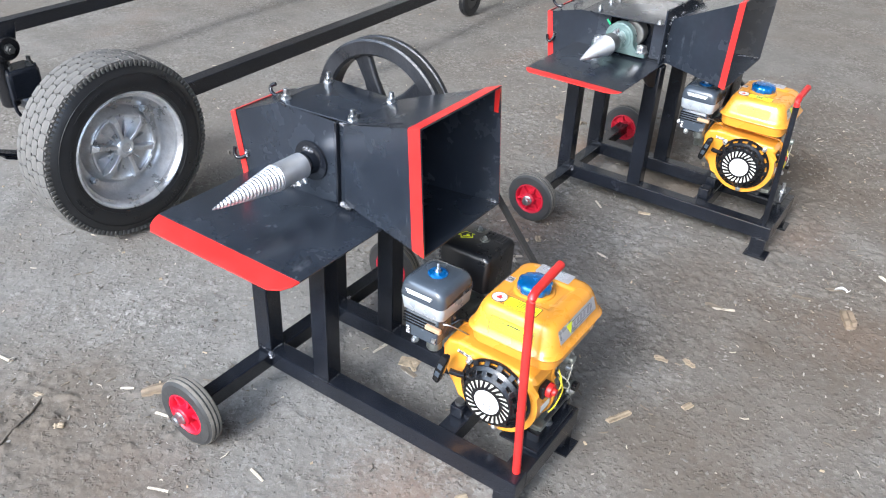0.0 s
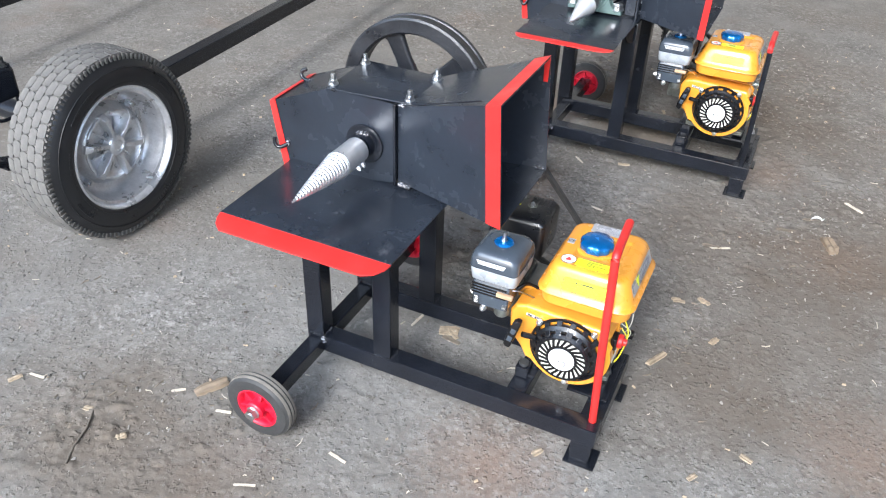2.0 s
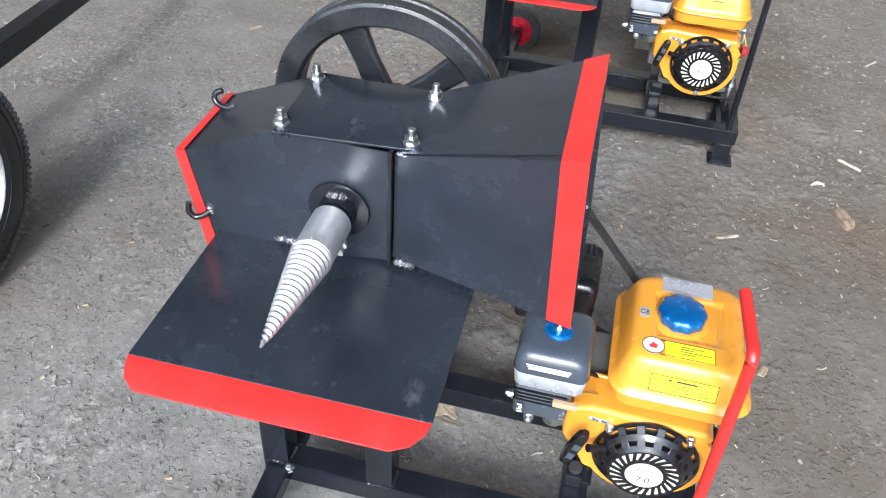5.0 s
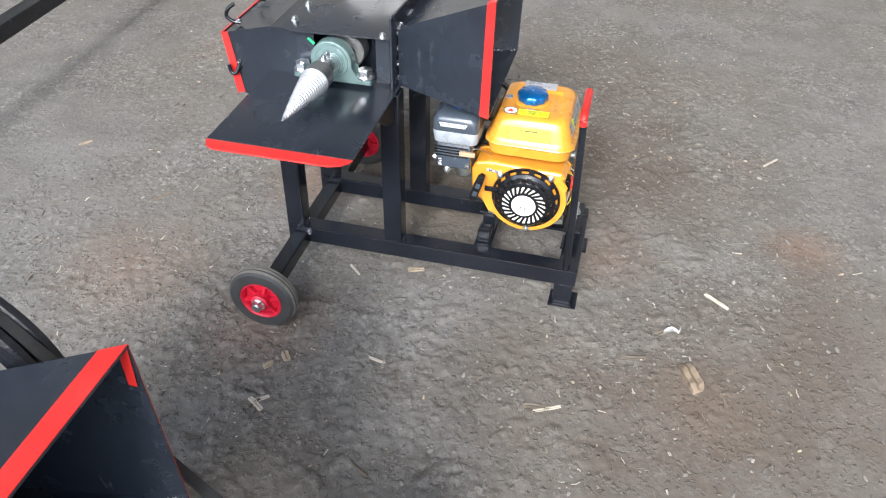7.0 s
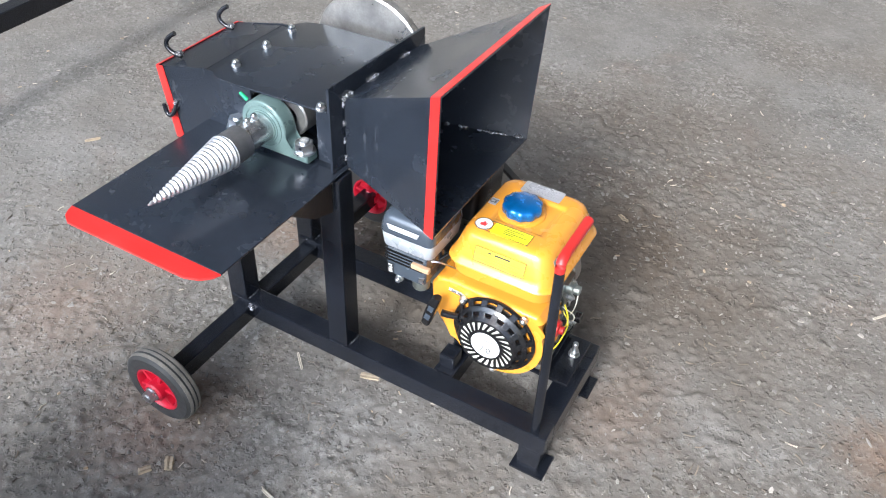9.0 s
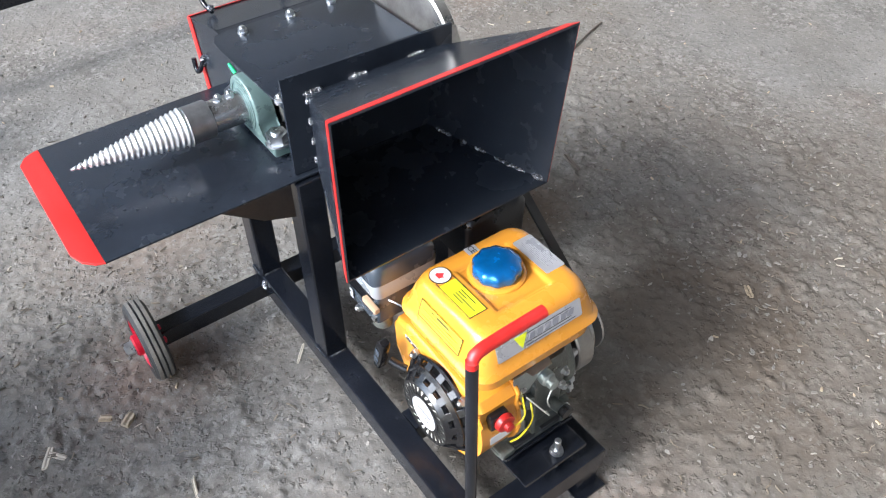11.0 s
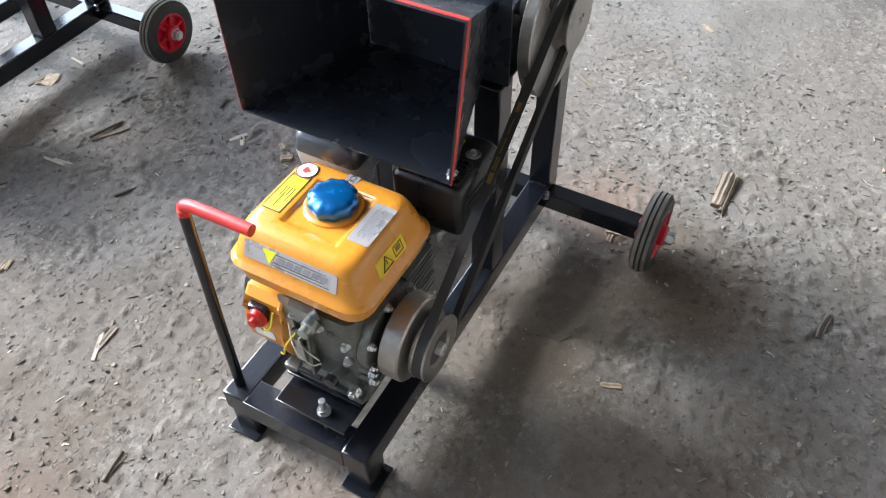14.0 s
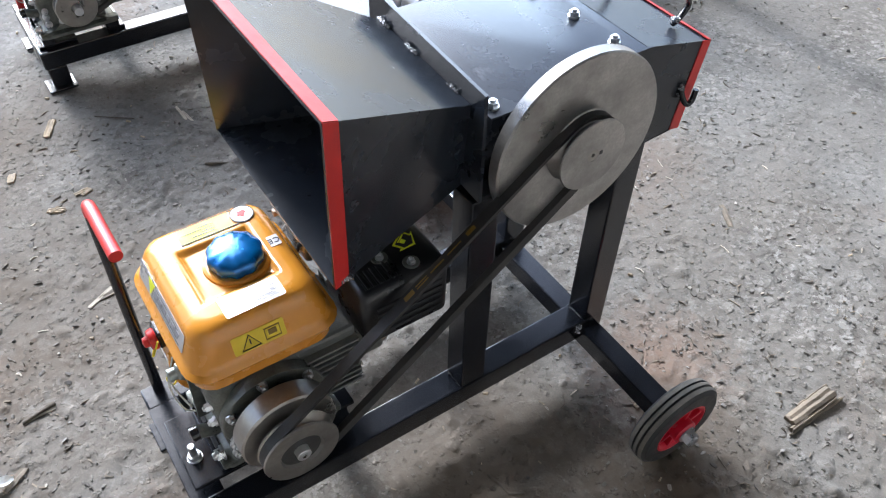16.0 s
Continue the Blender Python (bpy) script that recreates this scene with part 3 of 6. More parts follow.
# ---- the petrol engine ----
def tank_bm():
    """Tank shell: a seam flange round the middle, sloping sides and a flat top pressed down round the filler."""
    prof = [(0.114, 0.095, 0.108, 0.030), (0.120, 0.103, 0.117, 0.034), (0.140, 0.106, 0.120, 0.036), (0.149, 0.107, 0.121, 0.036), (0.150, 0.1115, 0.1265, 0.038),
            (0.153, 0.1130, 0.1280, 0.038), (0.156, 0.1115, 0.1265, 0.038), (0.159, 0.1070, 0.1220, 0.037), (0.172, 0.1025, 0.1175, 0.034), (0.194, 0.0955, 0.1105, 0.032),
            (0.207, 0.0905, 0.1050, 0.030), (0.2135, 0.0870, 0.1015, 0.029), (0.2180, 0.0820, 0.0965, 0.027), (0.2207, 0.0755, 0.0900, 0.024), (0.2216, 0.0690, 0.0835, 0.020)]
    bm = loft([(z, hx, hy, rc, -0.006, -0.005) for z, hx, hy, rc in prof])
    # replace the cap of the loft by a fine grid that dips round the filler
    for f in [f for f in bm.faces if all(v.co.z > 0.2215 for v in f.verts)]:
        bm.faces.remove(f)
    ring = [v for v in bm.verts if v.co.z > 0.2215]
    ring.sort(key=lambda v: math.atan2(v.co.y + 0.005, v.co.x + 0.006))

    def dip(x, y):
        u, v = abs(y + 0.002) - 0.032, -0.054 - x
        out = math.hypot(max(u, 0.0), max(v, 0.0)) - 0.014
        k = max(0.0, min(1.0, out / 0.007))
        return 0.2216 - 0.0055 * (1 - k * k * (3 - 2 * k))
    last = ring
    for k in range(1, 41):
        f = 1 - k / 41
        nxt = []
        for v in ring:
            x, y = -0.006 + (v.co.x + 0.006) * f, -0.005 + (v.co.y + 0.005) * f
            nxt.append(bm.verts.new((x, y, dip(x, y))))
        for a in range(len(ring)):
            b = (a + 1) % len(ring)
            bm.faces.new((last[a], last[b], nxt[b], nxt[a]))
        last = nxt
    bm.faces.new(last)
    for v in bm.verts:
        if v.co.x > 0.02 and v.co.z > 0.2161:
            v.co.z = min(v.co.z, dip(v.co.x, v.co.y))
    return bm


def build_engine():
    """Crankshaft along y at x = 0; the recoil starter looks towards -y and the power take-off towards +y. Heights are from the crankshaft."""
    e = thing("petrol_engine", "yellow and black single-cylinder petrol engine bolted to the frame", "engine", local=(0, 0, -0.106), group="petrol engines")
    # fuel tank
    t = part("fuel_tank", tank_bm(), M_YELLOW, e, "glossy yellow pressed-steel fuel tank", smooth=40)
    cap = bmesh.new()
    n = 72
    prof = [(0.036, 0.0), (0.0385, 0.004), (0.0385, 0.015), (0.036, 0.020), (0.028, 0.0235), (0.014, 0.0255)]
    rings = []
    for r, z in prof:
        rings.append([cap.verts.new(((r + 0.0011 * math.cos(10 * 2 * math.pi * i / n) * min(1, r / 0.034)) * math.cos(2 * math.pi * i / n) - 0.020,
                                     (r + 0.0011 * math.cos(10 * 2 * math.pi * i / n) * min(1, r / 0.034)) * math.sin(2 * math.pi * i / n) - 0.002, 0.2195 + z)) for i in range(n)])
    for a, b in zip(rings, rings[1:]):
        for i in range(n):
            cap.faces.new((a[i], a[(i + 1) % n], b[(i + 1) % n], b[i]))
    cap.faces.new(rings[0][::-1])
    cap.faces.new(rings[-1])
    part("fuel_cap", cap, M_BLUE, t, "scalloped blue fuel cap still in its protective film", smooth=50)
    part("filler_neck", lathe([(0.047, 0.2160), (0.046, 0.2190), (0.042, 0.2210), (0.034, 0.2210)], 40, Matrix.Translation((-0.020, -0.002, 0))), M_YELLOW, t)
    # stickers on the tank
    top = plane_at((-0.022, -0.079, 0.2218), (1, 0, 0), (0, 1, 0))
    s = part("warning_sticker", label_bm(top @ Matrix.Translation((0.017, 0, 0)), 0.077, 0.033), M_LEMON, t, "yellow warning sticker with black print and border")
    part("print", bars_bm(top, [(0.013, 0.0158, 0.084, 0.0013), (0.013, -0.0158, 0.084, 0.0013), (0.0553, 0, 0.0013, 0.0329), (0.020, 0.0085, 0.036, 0.0016), (0.012, 0.0035, 0.020, 0.0016), (0.026, -0.0015, 0.048, 0.0014), (0.014, -0.0065, 0.024, 0.0016)]), M_INK, s, smooth=None)
    s = part("flammable_sticker", lathe([(0.0172, 0), (0.0172, 0.0013)], 32, top @ Matrix.Translation((-0.040, 0, 0))), M_WHITE, t, "round white sticker with a red flame")
    fm = top @ Matrix.Translation((-0.040, 0, 0))
    part("sticker_border", lathe([(0.0163, 0.0005), (0.0175, 0.0005), (0.0175, 0.0017), (0.0163, 0.0017)], 32, fm, closed=True), M_INK, s, smooth=None)
    part("flame", prism([fm @ Vector((x, y, 0.0012)) for x, y in ((0, 0.008), (0.004, 0.002), (0.008, 0.003), (0.005, -0.003), (0.006, -0.006), (-0.005, -0.006), (-0.007, -0.001), (-0.004, 0.001))], (0, 0, 0.0006)), M_INKRED, s, smooth=None)
    top2 = plane_at((-0.018, 0.073, 0.2218), (1, 0, 0), (0, 1, 0))
    s = part("data_label", label_bm(top2 @ Matrix.Translation((0.008, 0, 0)), 0.084, 0.037), M_SILVER, t, "silver data label with grey print")
    part("print", bars_bm(top2, [(0.006, 0.012 - 0.0030 * i, 0.066 - 0.008 * (i % 3), 0.0006) for i in range(8)]), M_INKGREY, s, smooth=None)
    s = part("mark_sticker", label_bm(plane_at((-0.0785, -0.006, 0.2216), (0, 1, 0), (-1, 0, 0)), 0.021, 0.016), M_SILVER, t, "small grey approval sticker")
    part("letters", text_bm("CE", 0.014, plane_at((-0.0785, -0.006, 0.2224), (1, 0, 0), (0, 1, 0))), M_INK, s, smooth=None)
    # sloping front of the tank, towards the starter
    front = plane_at((-0.006, -0.1195, 0.184), (1, 0, 0), (0, 0.32, 1))
    s = part("caution_sticker", label_bm(front, 0.104, 0.031, 0.0009), M_LEMON, t, "yellow caution sticker with a black border")
    part("print", bars_bm(front, [(0.004, 0.0085, 0.032, 0.0032), (-0.022, 0.0085, 0.006, 0.0030), (0, 0.0020, 0.086, 0.0011), (0.002, -0.0035, 0.060, 0.0011), (0, -0.0090, 0.084, 0.0011), (0, 0.0146, 0.103, 0.0012),
                                   (0, -0.0146, 0.103, 0.0012), (-0.0512, 0, 0.0012, 0.030), (0.0512, 0, 0.0012, 0.030)], 0.0016), M_INK, s, smooth=None)
    # rear of the tank
    rear = plane_at((0.0912, -0.008, 0.190), (0, 1, 0), (-0.345, 0, 1))
    s = part("brand_strip", label_bm(rear, 0.164, 0.031), M_SILVER, t, "silver brand strip with a yellow triangle")
    part("triangle", prism([rear @ Vector(p) for p in ((-0.048, 0.011, 0.0008), (-0.036, -0.012, 0.0008), (-0.024, 0.011, 0.0008))], rear.to_3x3() @ Vector((0, 0, 0.0006))), M_LEMON, s, smooth=None)
    part("print", bars_bm(rear, [(0.02, -0.0115, 0.10, 0.001), (0.018, 0.0085, 0.090, 0.0011), (0.016, -0.0065, 0.090, 0.0011)]), M_INK, s, smooth=None)
    for i in range(6):
        x = -0.021 + 0.0152 * i
        part("slanted_block", prism([rear @ Vector((x + u, v, 0.0008)) for u, v in ((-0.0015, -0.0042), (0.0095, -0.0042), (0.0125, 0.0058), (0.0015, 0.0058))], rear.to_3x3() @ Vector((0, 0, 0.0007))), M_INKGREY, s, smooth=None)
    # side of the tank above the take-off
    side = plane_at((0.002, 0.1095, 0.184), (-1, 0, 0), (0, -0.32, 1))
    # duller yellow puts the low contrast of glare into the sticker's colour
    s = part("hot_warning_sticker", label_bm(side @ Matrix.Translation((0, 0, -0.0006)), 0.074, 0.028), M_LEMONDULL, t, "dull yellow warning sticker with a triangle")
    tri_out = bmesh.new()
    add_sweep(tri_out, [side @ Vector(p) for p in ((-0.013 + 0.000, 0.011, 0.0012), (-0.026, -0.010, 0.0012), (0.0, -0.010, 0.0012))], 0.0011, 6, closed=True)
    add_prism(tri_out, [side @ Vector(p) for p in ((-0.0138, 0.004, 0.0008), (-0.0122, 0.004, 0.0008), (-0.0122, -0.004, 0.0008), (-0.0138, -0.004, 0.0008))], side.to_3x3() @ Vector((0, 0, 0.0006)))
    part("triangle", tri_out, M_INK, s, smooth=None)
    part("print", bars_bm(side, [(0.019, 0.008, 0.022, 0.0012), (0.019, -0.009, 0.022, 0.0012), (0.0085, 0, 0.001, 0.018), (0.0295, 0, 0.001, 0.018), (0.019, 0.001, 0.012, 0.008)]), M_INKOCHRE, s, smooth=None)

    # fan housing
    outline = [(0.104 * math.cos(radians(a)), 0.104 * math.sin(radians(a))) for a in range(-150, 31, 8)] + [(0.096, 0.070), (0.084, 0.084), (-0.104, 0.092), (-0.136, 0.084), (-0.148, 0.062), (-0.144, 0.006), (-0.124, -0.028)]
    h = part("fan_housing", prism([(x, -0.120, z) for x, z in outline], (0, 0.078, 0), bevel=0.010), M_YELLOW, e, "glossy yellow pressed-steel fan housing", smooth=10)
    lip = sweep([(x * 1.01, -0.046, z * 1.01) for x, z in outline], 0.004, 8, closed=True)
    part("rolled_edge", lip, M_YELLOW, h)
    spec = plane_at((-0.088, -0.1206, 0.066), (1, 0, -0.12), (0.12, 0, 1))
    s = part("model_sticker", label_bm(spec, 0.036, 0.008), M_WHITE, h, "narrow white sticker with black border")
    part("print", bars_bm(spec, [(0, 0.0032, 0.034, 0.0012), (0, -0.0032, 0.034, 0.0012), (-0.008, 0, 0.012, 0.003), (0.008, 0, 0.012, 0.003)]), M_INK, s, smooth=None)
    # recoil starter
    r = part("recoil_starter", lathe([(0.087, -0.118), (0.090, -0.124), (0.088, -0.128), (0.083, -0.127), (0.082, -0.118)], 48, AXIS_Y, closed=True), M_PLASTIC, e, "black slotted recoil starter cover")
    # dark core added for the shaded interior seen between the bars
    part("fan", lathe([(0.0, -0.150), (0.055, -0.150), (0.060, -0.1235), (0.0725, -0.1225), (0.0725, -0.1185), (0.0, -0.1185)], 40, AXIS_Y), M_DARKSTEEL, r)
    part("fan_backing", lathe([(0.0, -0.1568), (0.056, -0.1568), (0.056, -0.1502), (0.0, -0.1502)], 40, AXIS_Y), M_CREAM, r, "pale fan seen through the slots")
    outer_bars = bmesh.new()
    for i in range(16):
        lean = Matrix.Rotation(2 * math.pi * (i + 0.3) / 16, 4, "Y") @ Matrix.Translation((0.0745, -0.138, 0)) @ Matrix.Rotation(radians(50), 4, "Z")
        add_box(outer_bars, -0.019, 0.019, -0.0028, 0.0028, -0.0070, 0.0070, 0.0012, lean)
    mid_ring = lathe([(0.0715, -0.1455), (0.0795, -0.1385), (0.0785, -0.1335), (0.0700, -0.1395)], 48, AXIS_Y, closed=True)
    part("grille_hoop", mid_ring, M_PLASTIC, r)
    part("outer_grille", outer_bars, M_PLASTIC, r)
    ring_mid = lathe([(0.056, -0.146), (0.066, -0.146), (0.066, -0.152), (0.060, -0.1592), (0.056, -0.1592)], 48, AXIS_Y, closed=True)
    part("grille_ring", ring_mid, M_PLASTIC, r)
    ring_in = lathe([(0.0, -0.142), (0.037, -0.142), (0.037, -0.1595), (0.0, -0.1595)], 40, AXIS_Y)
    part("hub", ring_in, M_PLASTIC, r)
    slats = bmesh.new()
    for i in range(24):
        m = Matrix.Rotation(2 * math.pi * i / 24, 4, "Y") @ Matrix.Translation((0.047, 0, 0)) @ Matrix.Rotation(radians(24), 4, "Y") @ Matrix.Translation((-0.047, 0, 0))
        add_box(slats, 0.034, 0.060, -0.1588, -0.150, -0.0030, 0.0030, 0, m)
    part("inner_grille", slats, M_PLASTIC, r)
    s = part("starter_label", lathe([(0.031, -0.1595), (0.031, -0.1605), (0.0, -0.1605)], 40, AXIS_Y), M_WHITE, r, "round white label that reads 7.0")
    face = plane_at((0, -0.1606, 0), (1, 0, 0), (0, 0, 1))
    part("letters", text_bm("7.0", 0.020, face @ Matrix.Translation((0, -0.012, 0))), M_INK, s, smooth=None)
    part("print", bars_bm(face, [(0.0, 0.014, 0.034, 0.0028), (0.003, 0.0075, 0.036, 0.0016), (0.0, 0.0035, 0.038, 0.0012)]), M_INKGREY, s, smooth=None)
    for a in (50, 140, 275):
        x, z = 0.092 * math.cos(radians(a)), 0.092 * math.sin(radians(a))
        part("starter_bolt", bolt_bm(x, -0.124, z, 0.004, 0.010, (0, -1, 0)), M_ZINC, r)
    hm = Matrix.Translation((-0.122, -0.160, 0.034)) @ Matrix.Rotation(radians(16), 4, "Y") @ Matrix.Diagonal((0.76, 0.95, 1.06, 1.0))
    grip = loft([(-0.040, 0.008, 0.008, 0.005, 0.002, 0), (-0.036, 0.012, 0.010, 0.006, 0, 0), (-0.012, 0.014, 0.011, 0.007, -0.001, 0), (0.012, 0.014, 0.011, 0.007, -0.001, 0), (0.034, 0.012, 0.010, 0.006, 0, 0), (0.040, 0.008, 0.008, 0.005, 0.002, 0)])
    bmesh.ops.transform(grip, matrix=hm, verts=grip.verts)
    g = part("pull_handle", grip, M_PLASTIC, e, "smoky black plastic pull-start handle", smooth=50)
    for dz in (-0.020, 0.004):
        part("handle_slot", box(-0.008, 0.008, -0.0125, -0.0105, dz, dz + 0.015, 0.001, hm), M_FILTER, g)
    part("handle_guide", sweep(glide([(-0.100, -0.158, 0.036), (-0.086, -0.150, 0.030), (-0.074, -0.142, 0.026)]), 0.007, 8), M_PLASTIC, g)

    # air filter and carburettor
    f = part("air_filter", loft([(0.186, 0.058, 0.063, 0.014, -0.184, -0.098), (0.190, 0.060, 0.065, 0.016, -0.184, -0.098), (0.214, 0.057, 0.062, 0.018, -0.184, -0.098), (0.226, 0.051, 0.056, 0.020, -0.184, -0.098), (0.230, 0.040, 0.044, 0.02, -0.184, -0.098)]),
             M_FILTER, e, "smoky black air filter lid over a grey base", smooth=50)
    part("filter_base", loft([(0.148, 0.050, 0.055, 0.012, -0.184, -0.096), (0.153, 0.055, 0.060, 0.014, -0.184, -0.097), (0.186, 0.058, 0.063, 0.014, -0.184, -0.098)]), M_MILKY, f, "translucent grey plastic base", smooth=50)
    part("wing_nut", lathe([(0.0, 0.2295), (0.022, 0.2295), (0.023, 0.232), (0.019, 0.235), (0.006, 0.236), (0.0, 0.236)], 32, Matrix.Translation((-0.184, -0.098, 0))), M_BLUE, f, "blue film-covered filter nut")
    part("stud", bolt_bm(-0.184, -0.098, 0.236, 0.0035, 0.020), M_ZINC, f)
    flab = plane_at((-0.188, -0.1628, 0.205), (1, 0, 0), (0, 0.05, 1))
    part("print", bars_bm(flab, [(0.0, 0.005 - 0.004 * i, 0.070 - 0.004 * i, 0.0018) for i in range(3)]), M_WHITE, f, "white printed lines", smooth=None)
    c = part("carburettor", loft([(0.070, 0.036, 0.030, 0.008, -0.190, -0.110), (0.078, 0.044, 0.040, 0.008, -0.190, -0.110), (0.135, 0.046, 0.042, 0.008, -0.190, -0.108), (0.150, 0.042, 0.040, 0.008, -0.188, -0.104)]), M_FILTER, e, "smoky black carburettor cover with choke lever")
    for i in range(4):
        part("cooling_rib", box(-0.236, -0.150, -0.1525, -0.148, 0.110 + 0.008 * i, 0.1135 + 0.008 * i, 0.001), M_PLASTIC, c)
    clab = plane_at((-0.222, -0.1516, 0.092), (1, 0, 0), (0, 0, 1))
    s = part("choke_label", label_bm(clab, 0.013, 0.024), M_INK, c, "small black label with white marks")
    part("print", bars_bm(clab, [(-0.001, 0.008, 0.008, 0.003), (0.001, 0.002, 0.006, 0.003), (-0.001, -0.003, 0.008, 0.002), (0, -0.008, 0.008, 0.003)], 0.0012), M_WHITE, s, smooth=None)
    part("float_bowl", lathe([(0.0, 0.050), (0.014, 0.050), (0.018, 0.055), (0.018, 0.076), (0.0, 0.076)], 20, Matrix.Translation((-0.165, -0.128, 0))), M_ALU, c, "dull metal float bowl")
    part("drain_screw", bolt_bm(-0.205, -0.146, 0.068, 0.004, 0.012, (0, -1, 0)), M_ZINC, c)
    part("drain_screw", bolt_bm(-0.238, -0.120, 0.085, 0.004, 0.012, (-1, 0, 0)), M_ZINC, c)
    spring = [(-0.158 + 0.0002 * i, -0.147 + 0.007 * math.sin(i * 0.9), 0.088 + 0.007 * math.cos(i * 0.9)) for i in range(50)]
    part("spring", sweep(spring, 0.0009, 5), M_ZINC, c)
    part("choke_lever", box(-0.172, -0.132, -0.160, -0.150, 0.120, 0.131, 0.002), M_TAN, c, "tan choke lever")
    part("throttle_rod", sweep(glide([(-0.150, -0.128, 0.124), (-0.132, -0.118, 0.122), (-0.112, -0.100, 0.106), (-0.100, -0.09, 0.095)]), 0.0015, 6), M_ZINC, c)
    part("fuel_hose", sweep(glide([(-0.150, -0.095, 0.100), (-0.130, -0.070, 0.112), (-0.110, -0.050, 0.096), (-0.090, -0.045, 0.080)]), 0.004, 8), M_PLASTIC, c)

    # muffler
    k = part("muffler", loft([(0.118, 0.062, 0.058, 0.012, -0.200, 0.092), (0.122, 0.068, 0.064, 0.014, -0.200, 0.092), (0.206, 0.070, 0.064, 0.014, -0.200, 0.092), (0.215, 0.066, 0.060, 0.016, -0.200, 0.092), (0.219, 0.060, 0.054, 0.016, -0.200, 0.092)]), M_MUFFLER, e,
             "black muffler shield with louvres", smooth=50)
    for i in range(6):
        part("louvre", box(-0.150 - 0.0095 * i, -0.1452 - 0.0095 * i, 0.110, 0.143, 0.2150, 0.2216, 0.0012), M_MUFFLER, k)
        part("louvre_slot", box(-0.1450 - 0.0095 * i, -0.1420 - 0.0095 * i, 0.111, 0.142, 0.2150, 0.2196, 0.0), M_INK, k, smooth=None)
    for i in range(5):
        part("louvre", box(-0.255, -0.150, 0.1548, 0.1582, 0.132 + 0.013 * i, 0.138 + 0.013 * i, 0.001), M_INK, k)
    for i in range(5):
        part("louvre", box(-0.2735, -0.2695, 0.035, 0.125, 0.130 + 0.013 * i, 0.136 + 0.013 * i, 0.001), M_INK, k)
    for x, y in ((-0.187, 0.101), (-0.220, 0.131)):
        part("dimple", lathe([(0.0125, 0.2185), (0.0118, 0.2210), (0.0080, 0.2200), (0.0, 0.2196)], 28, Matrix.Translation((x, y, 0))), M_ALU, k, "bright pressed dimple")
        part("screw", bolt_bm(x, y, 0.2195, 0.003, 0.006), M_ZINC, k)
    ms = plane_at((-0.233, 0.091, 0.2194), (0.80, 0.6, 0), (-0.6, 0.80, 0))
    s = part("arrow_sticker", prism([ms @ Vector((x, y, 0)) for x, y in ((-0.015, -0.012), (0.015, -0.012), (0.015, 0.002), (0.021, 0.002), (0.0, 0.017), (-0.021, 0.002), (-0.015, 0.002))], (0, 0, 0.0008)), M_LEMON, k, "yellow arrow-shaped hot surface sticker", smooth=None)
    part("print", prism([ms @ Vector((x, y, 0.0008)) for x, y in ((-0.012, -0.009), (0.012, -0.009), (0.012, 0.004), (0.014, 0.005), (0.0, 0.0135), (-0.014, 0.005), (-0.012, 0.004))], (0, 0, 0.0006)), M_INK, s, smooth=None)
    part("print", bars_bm(ms, [(0.003, -0.001, 0.007, 0.007), (-0.001, -0.0065, 0.018, 0.002)], 0.0021), M_LEMON, s, smooth=None)

    # cylinder with fins, crankcase, side cover
    cylb = part("cylinder_block", box(-0.150, -0.050, -0.050, 0.080, -0.060, 0.075, 0.006), M_ALUDARK, e, "dark cast cylinder block with cooling fins")
    for i in range(9):
        part("cooling_fin", box(-0.150 - 0.000, -0.062, 0.076, 0.092, -0.050 + 0.0125 * i, -0.045 + 0.0125 * i, 0.001), M_ALUDARK, cylb)
    part("cylinder_head", box(-0.200, -0.150, -0.045, 0.075, -0.020, 0.085, 0.006), M_ALU, cylb, "bare cast cylinder head")
    part("exhaust_pipe", sweep(glide([(-0.172, 0.070, 0.060), (-0.182, 0.090, 0.080), (-0.190, 0.092, 0.125)]), 0.012, 10), M_DARKSTEEL, cylb)
    case = part("crankcase", loft([(-0.106, 0.098, 0.082, 0.012, -0.004, 0.012), (-0.098, 0.098, 0.082, 0.012, -0.004, 0.012), (-0.092, 0.078, 0.070, 0.015, -0.002, 0.012), (0.050, 0.086, 0.070, 0.02, 0.0, 0.012), (0.075, 0.080, 0.065, 0.02, 0.0, 0.012)]), M_ALU, e, "grey cast-aluminium crankcase", smooth=45)
    cov = [(0.082 * math.cos(radians(a)), 0.078 * math.sin(radians(a))) for a in range(-65, 246, 10)] + [(-0.080, -0.085), (0.080, -0.085)]
    part("side_cover", prism([(x, 0.080, z) for x, z in cov], (0, 0.020, 0), 0.004), M_ALU, case, smooth=45)
    for a in (25, 80, 140, 200, 300, 340):
        part("cover_bolt", bolt_bm(0.073 * math.cos(radians(a)), 0.100, 0.069 * math.sin(radians(a)), 0.004, 0.010, (0, 1, 0)), M_ZINC, case)
    part("bearing_boss", lathe([(0.034, 0.0), (0.032, 0.012), (0.020, 0.016), (0.0, 0.016)], 28, on_y(0, 0.100, 0)), M_ALU, case)
    part("crankshaft", cyl((0, 0.10, 0), (0, 0.195, 0), 0.011, bevel=0.001), M_STEEL, case)
    part("oil_filler", sweep([(0.080, 0.050, -0.050), (0.096, 0.050, -0.046), (0.112, 0.050, -0.038)], 0.011, 10), M_ALU, case)
    part("oil_cap", lathe([(0.0, 0.0), (0.012, 0.0), (0.012, 0.012), (0.0, 0.014)], 16, on_x(0.110, 0.050, -0.039)), M_PLASTIC, case, "black oil filler cap")
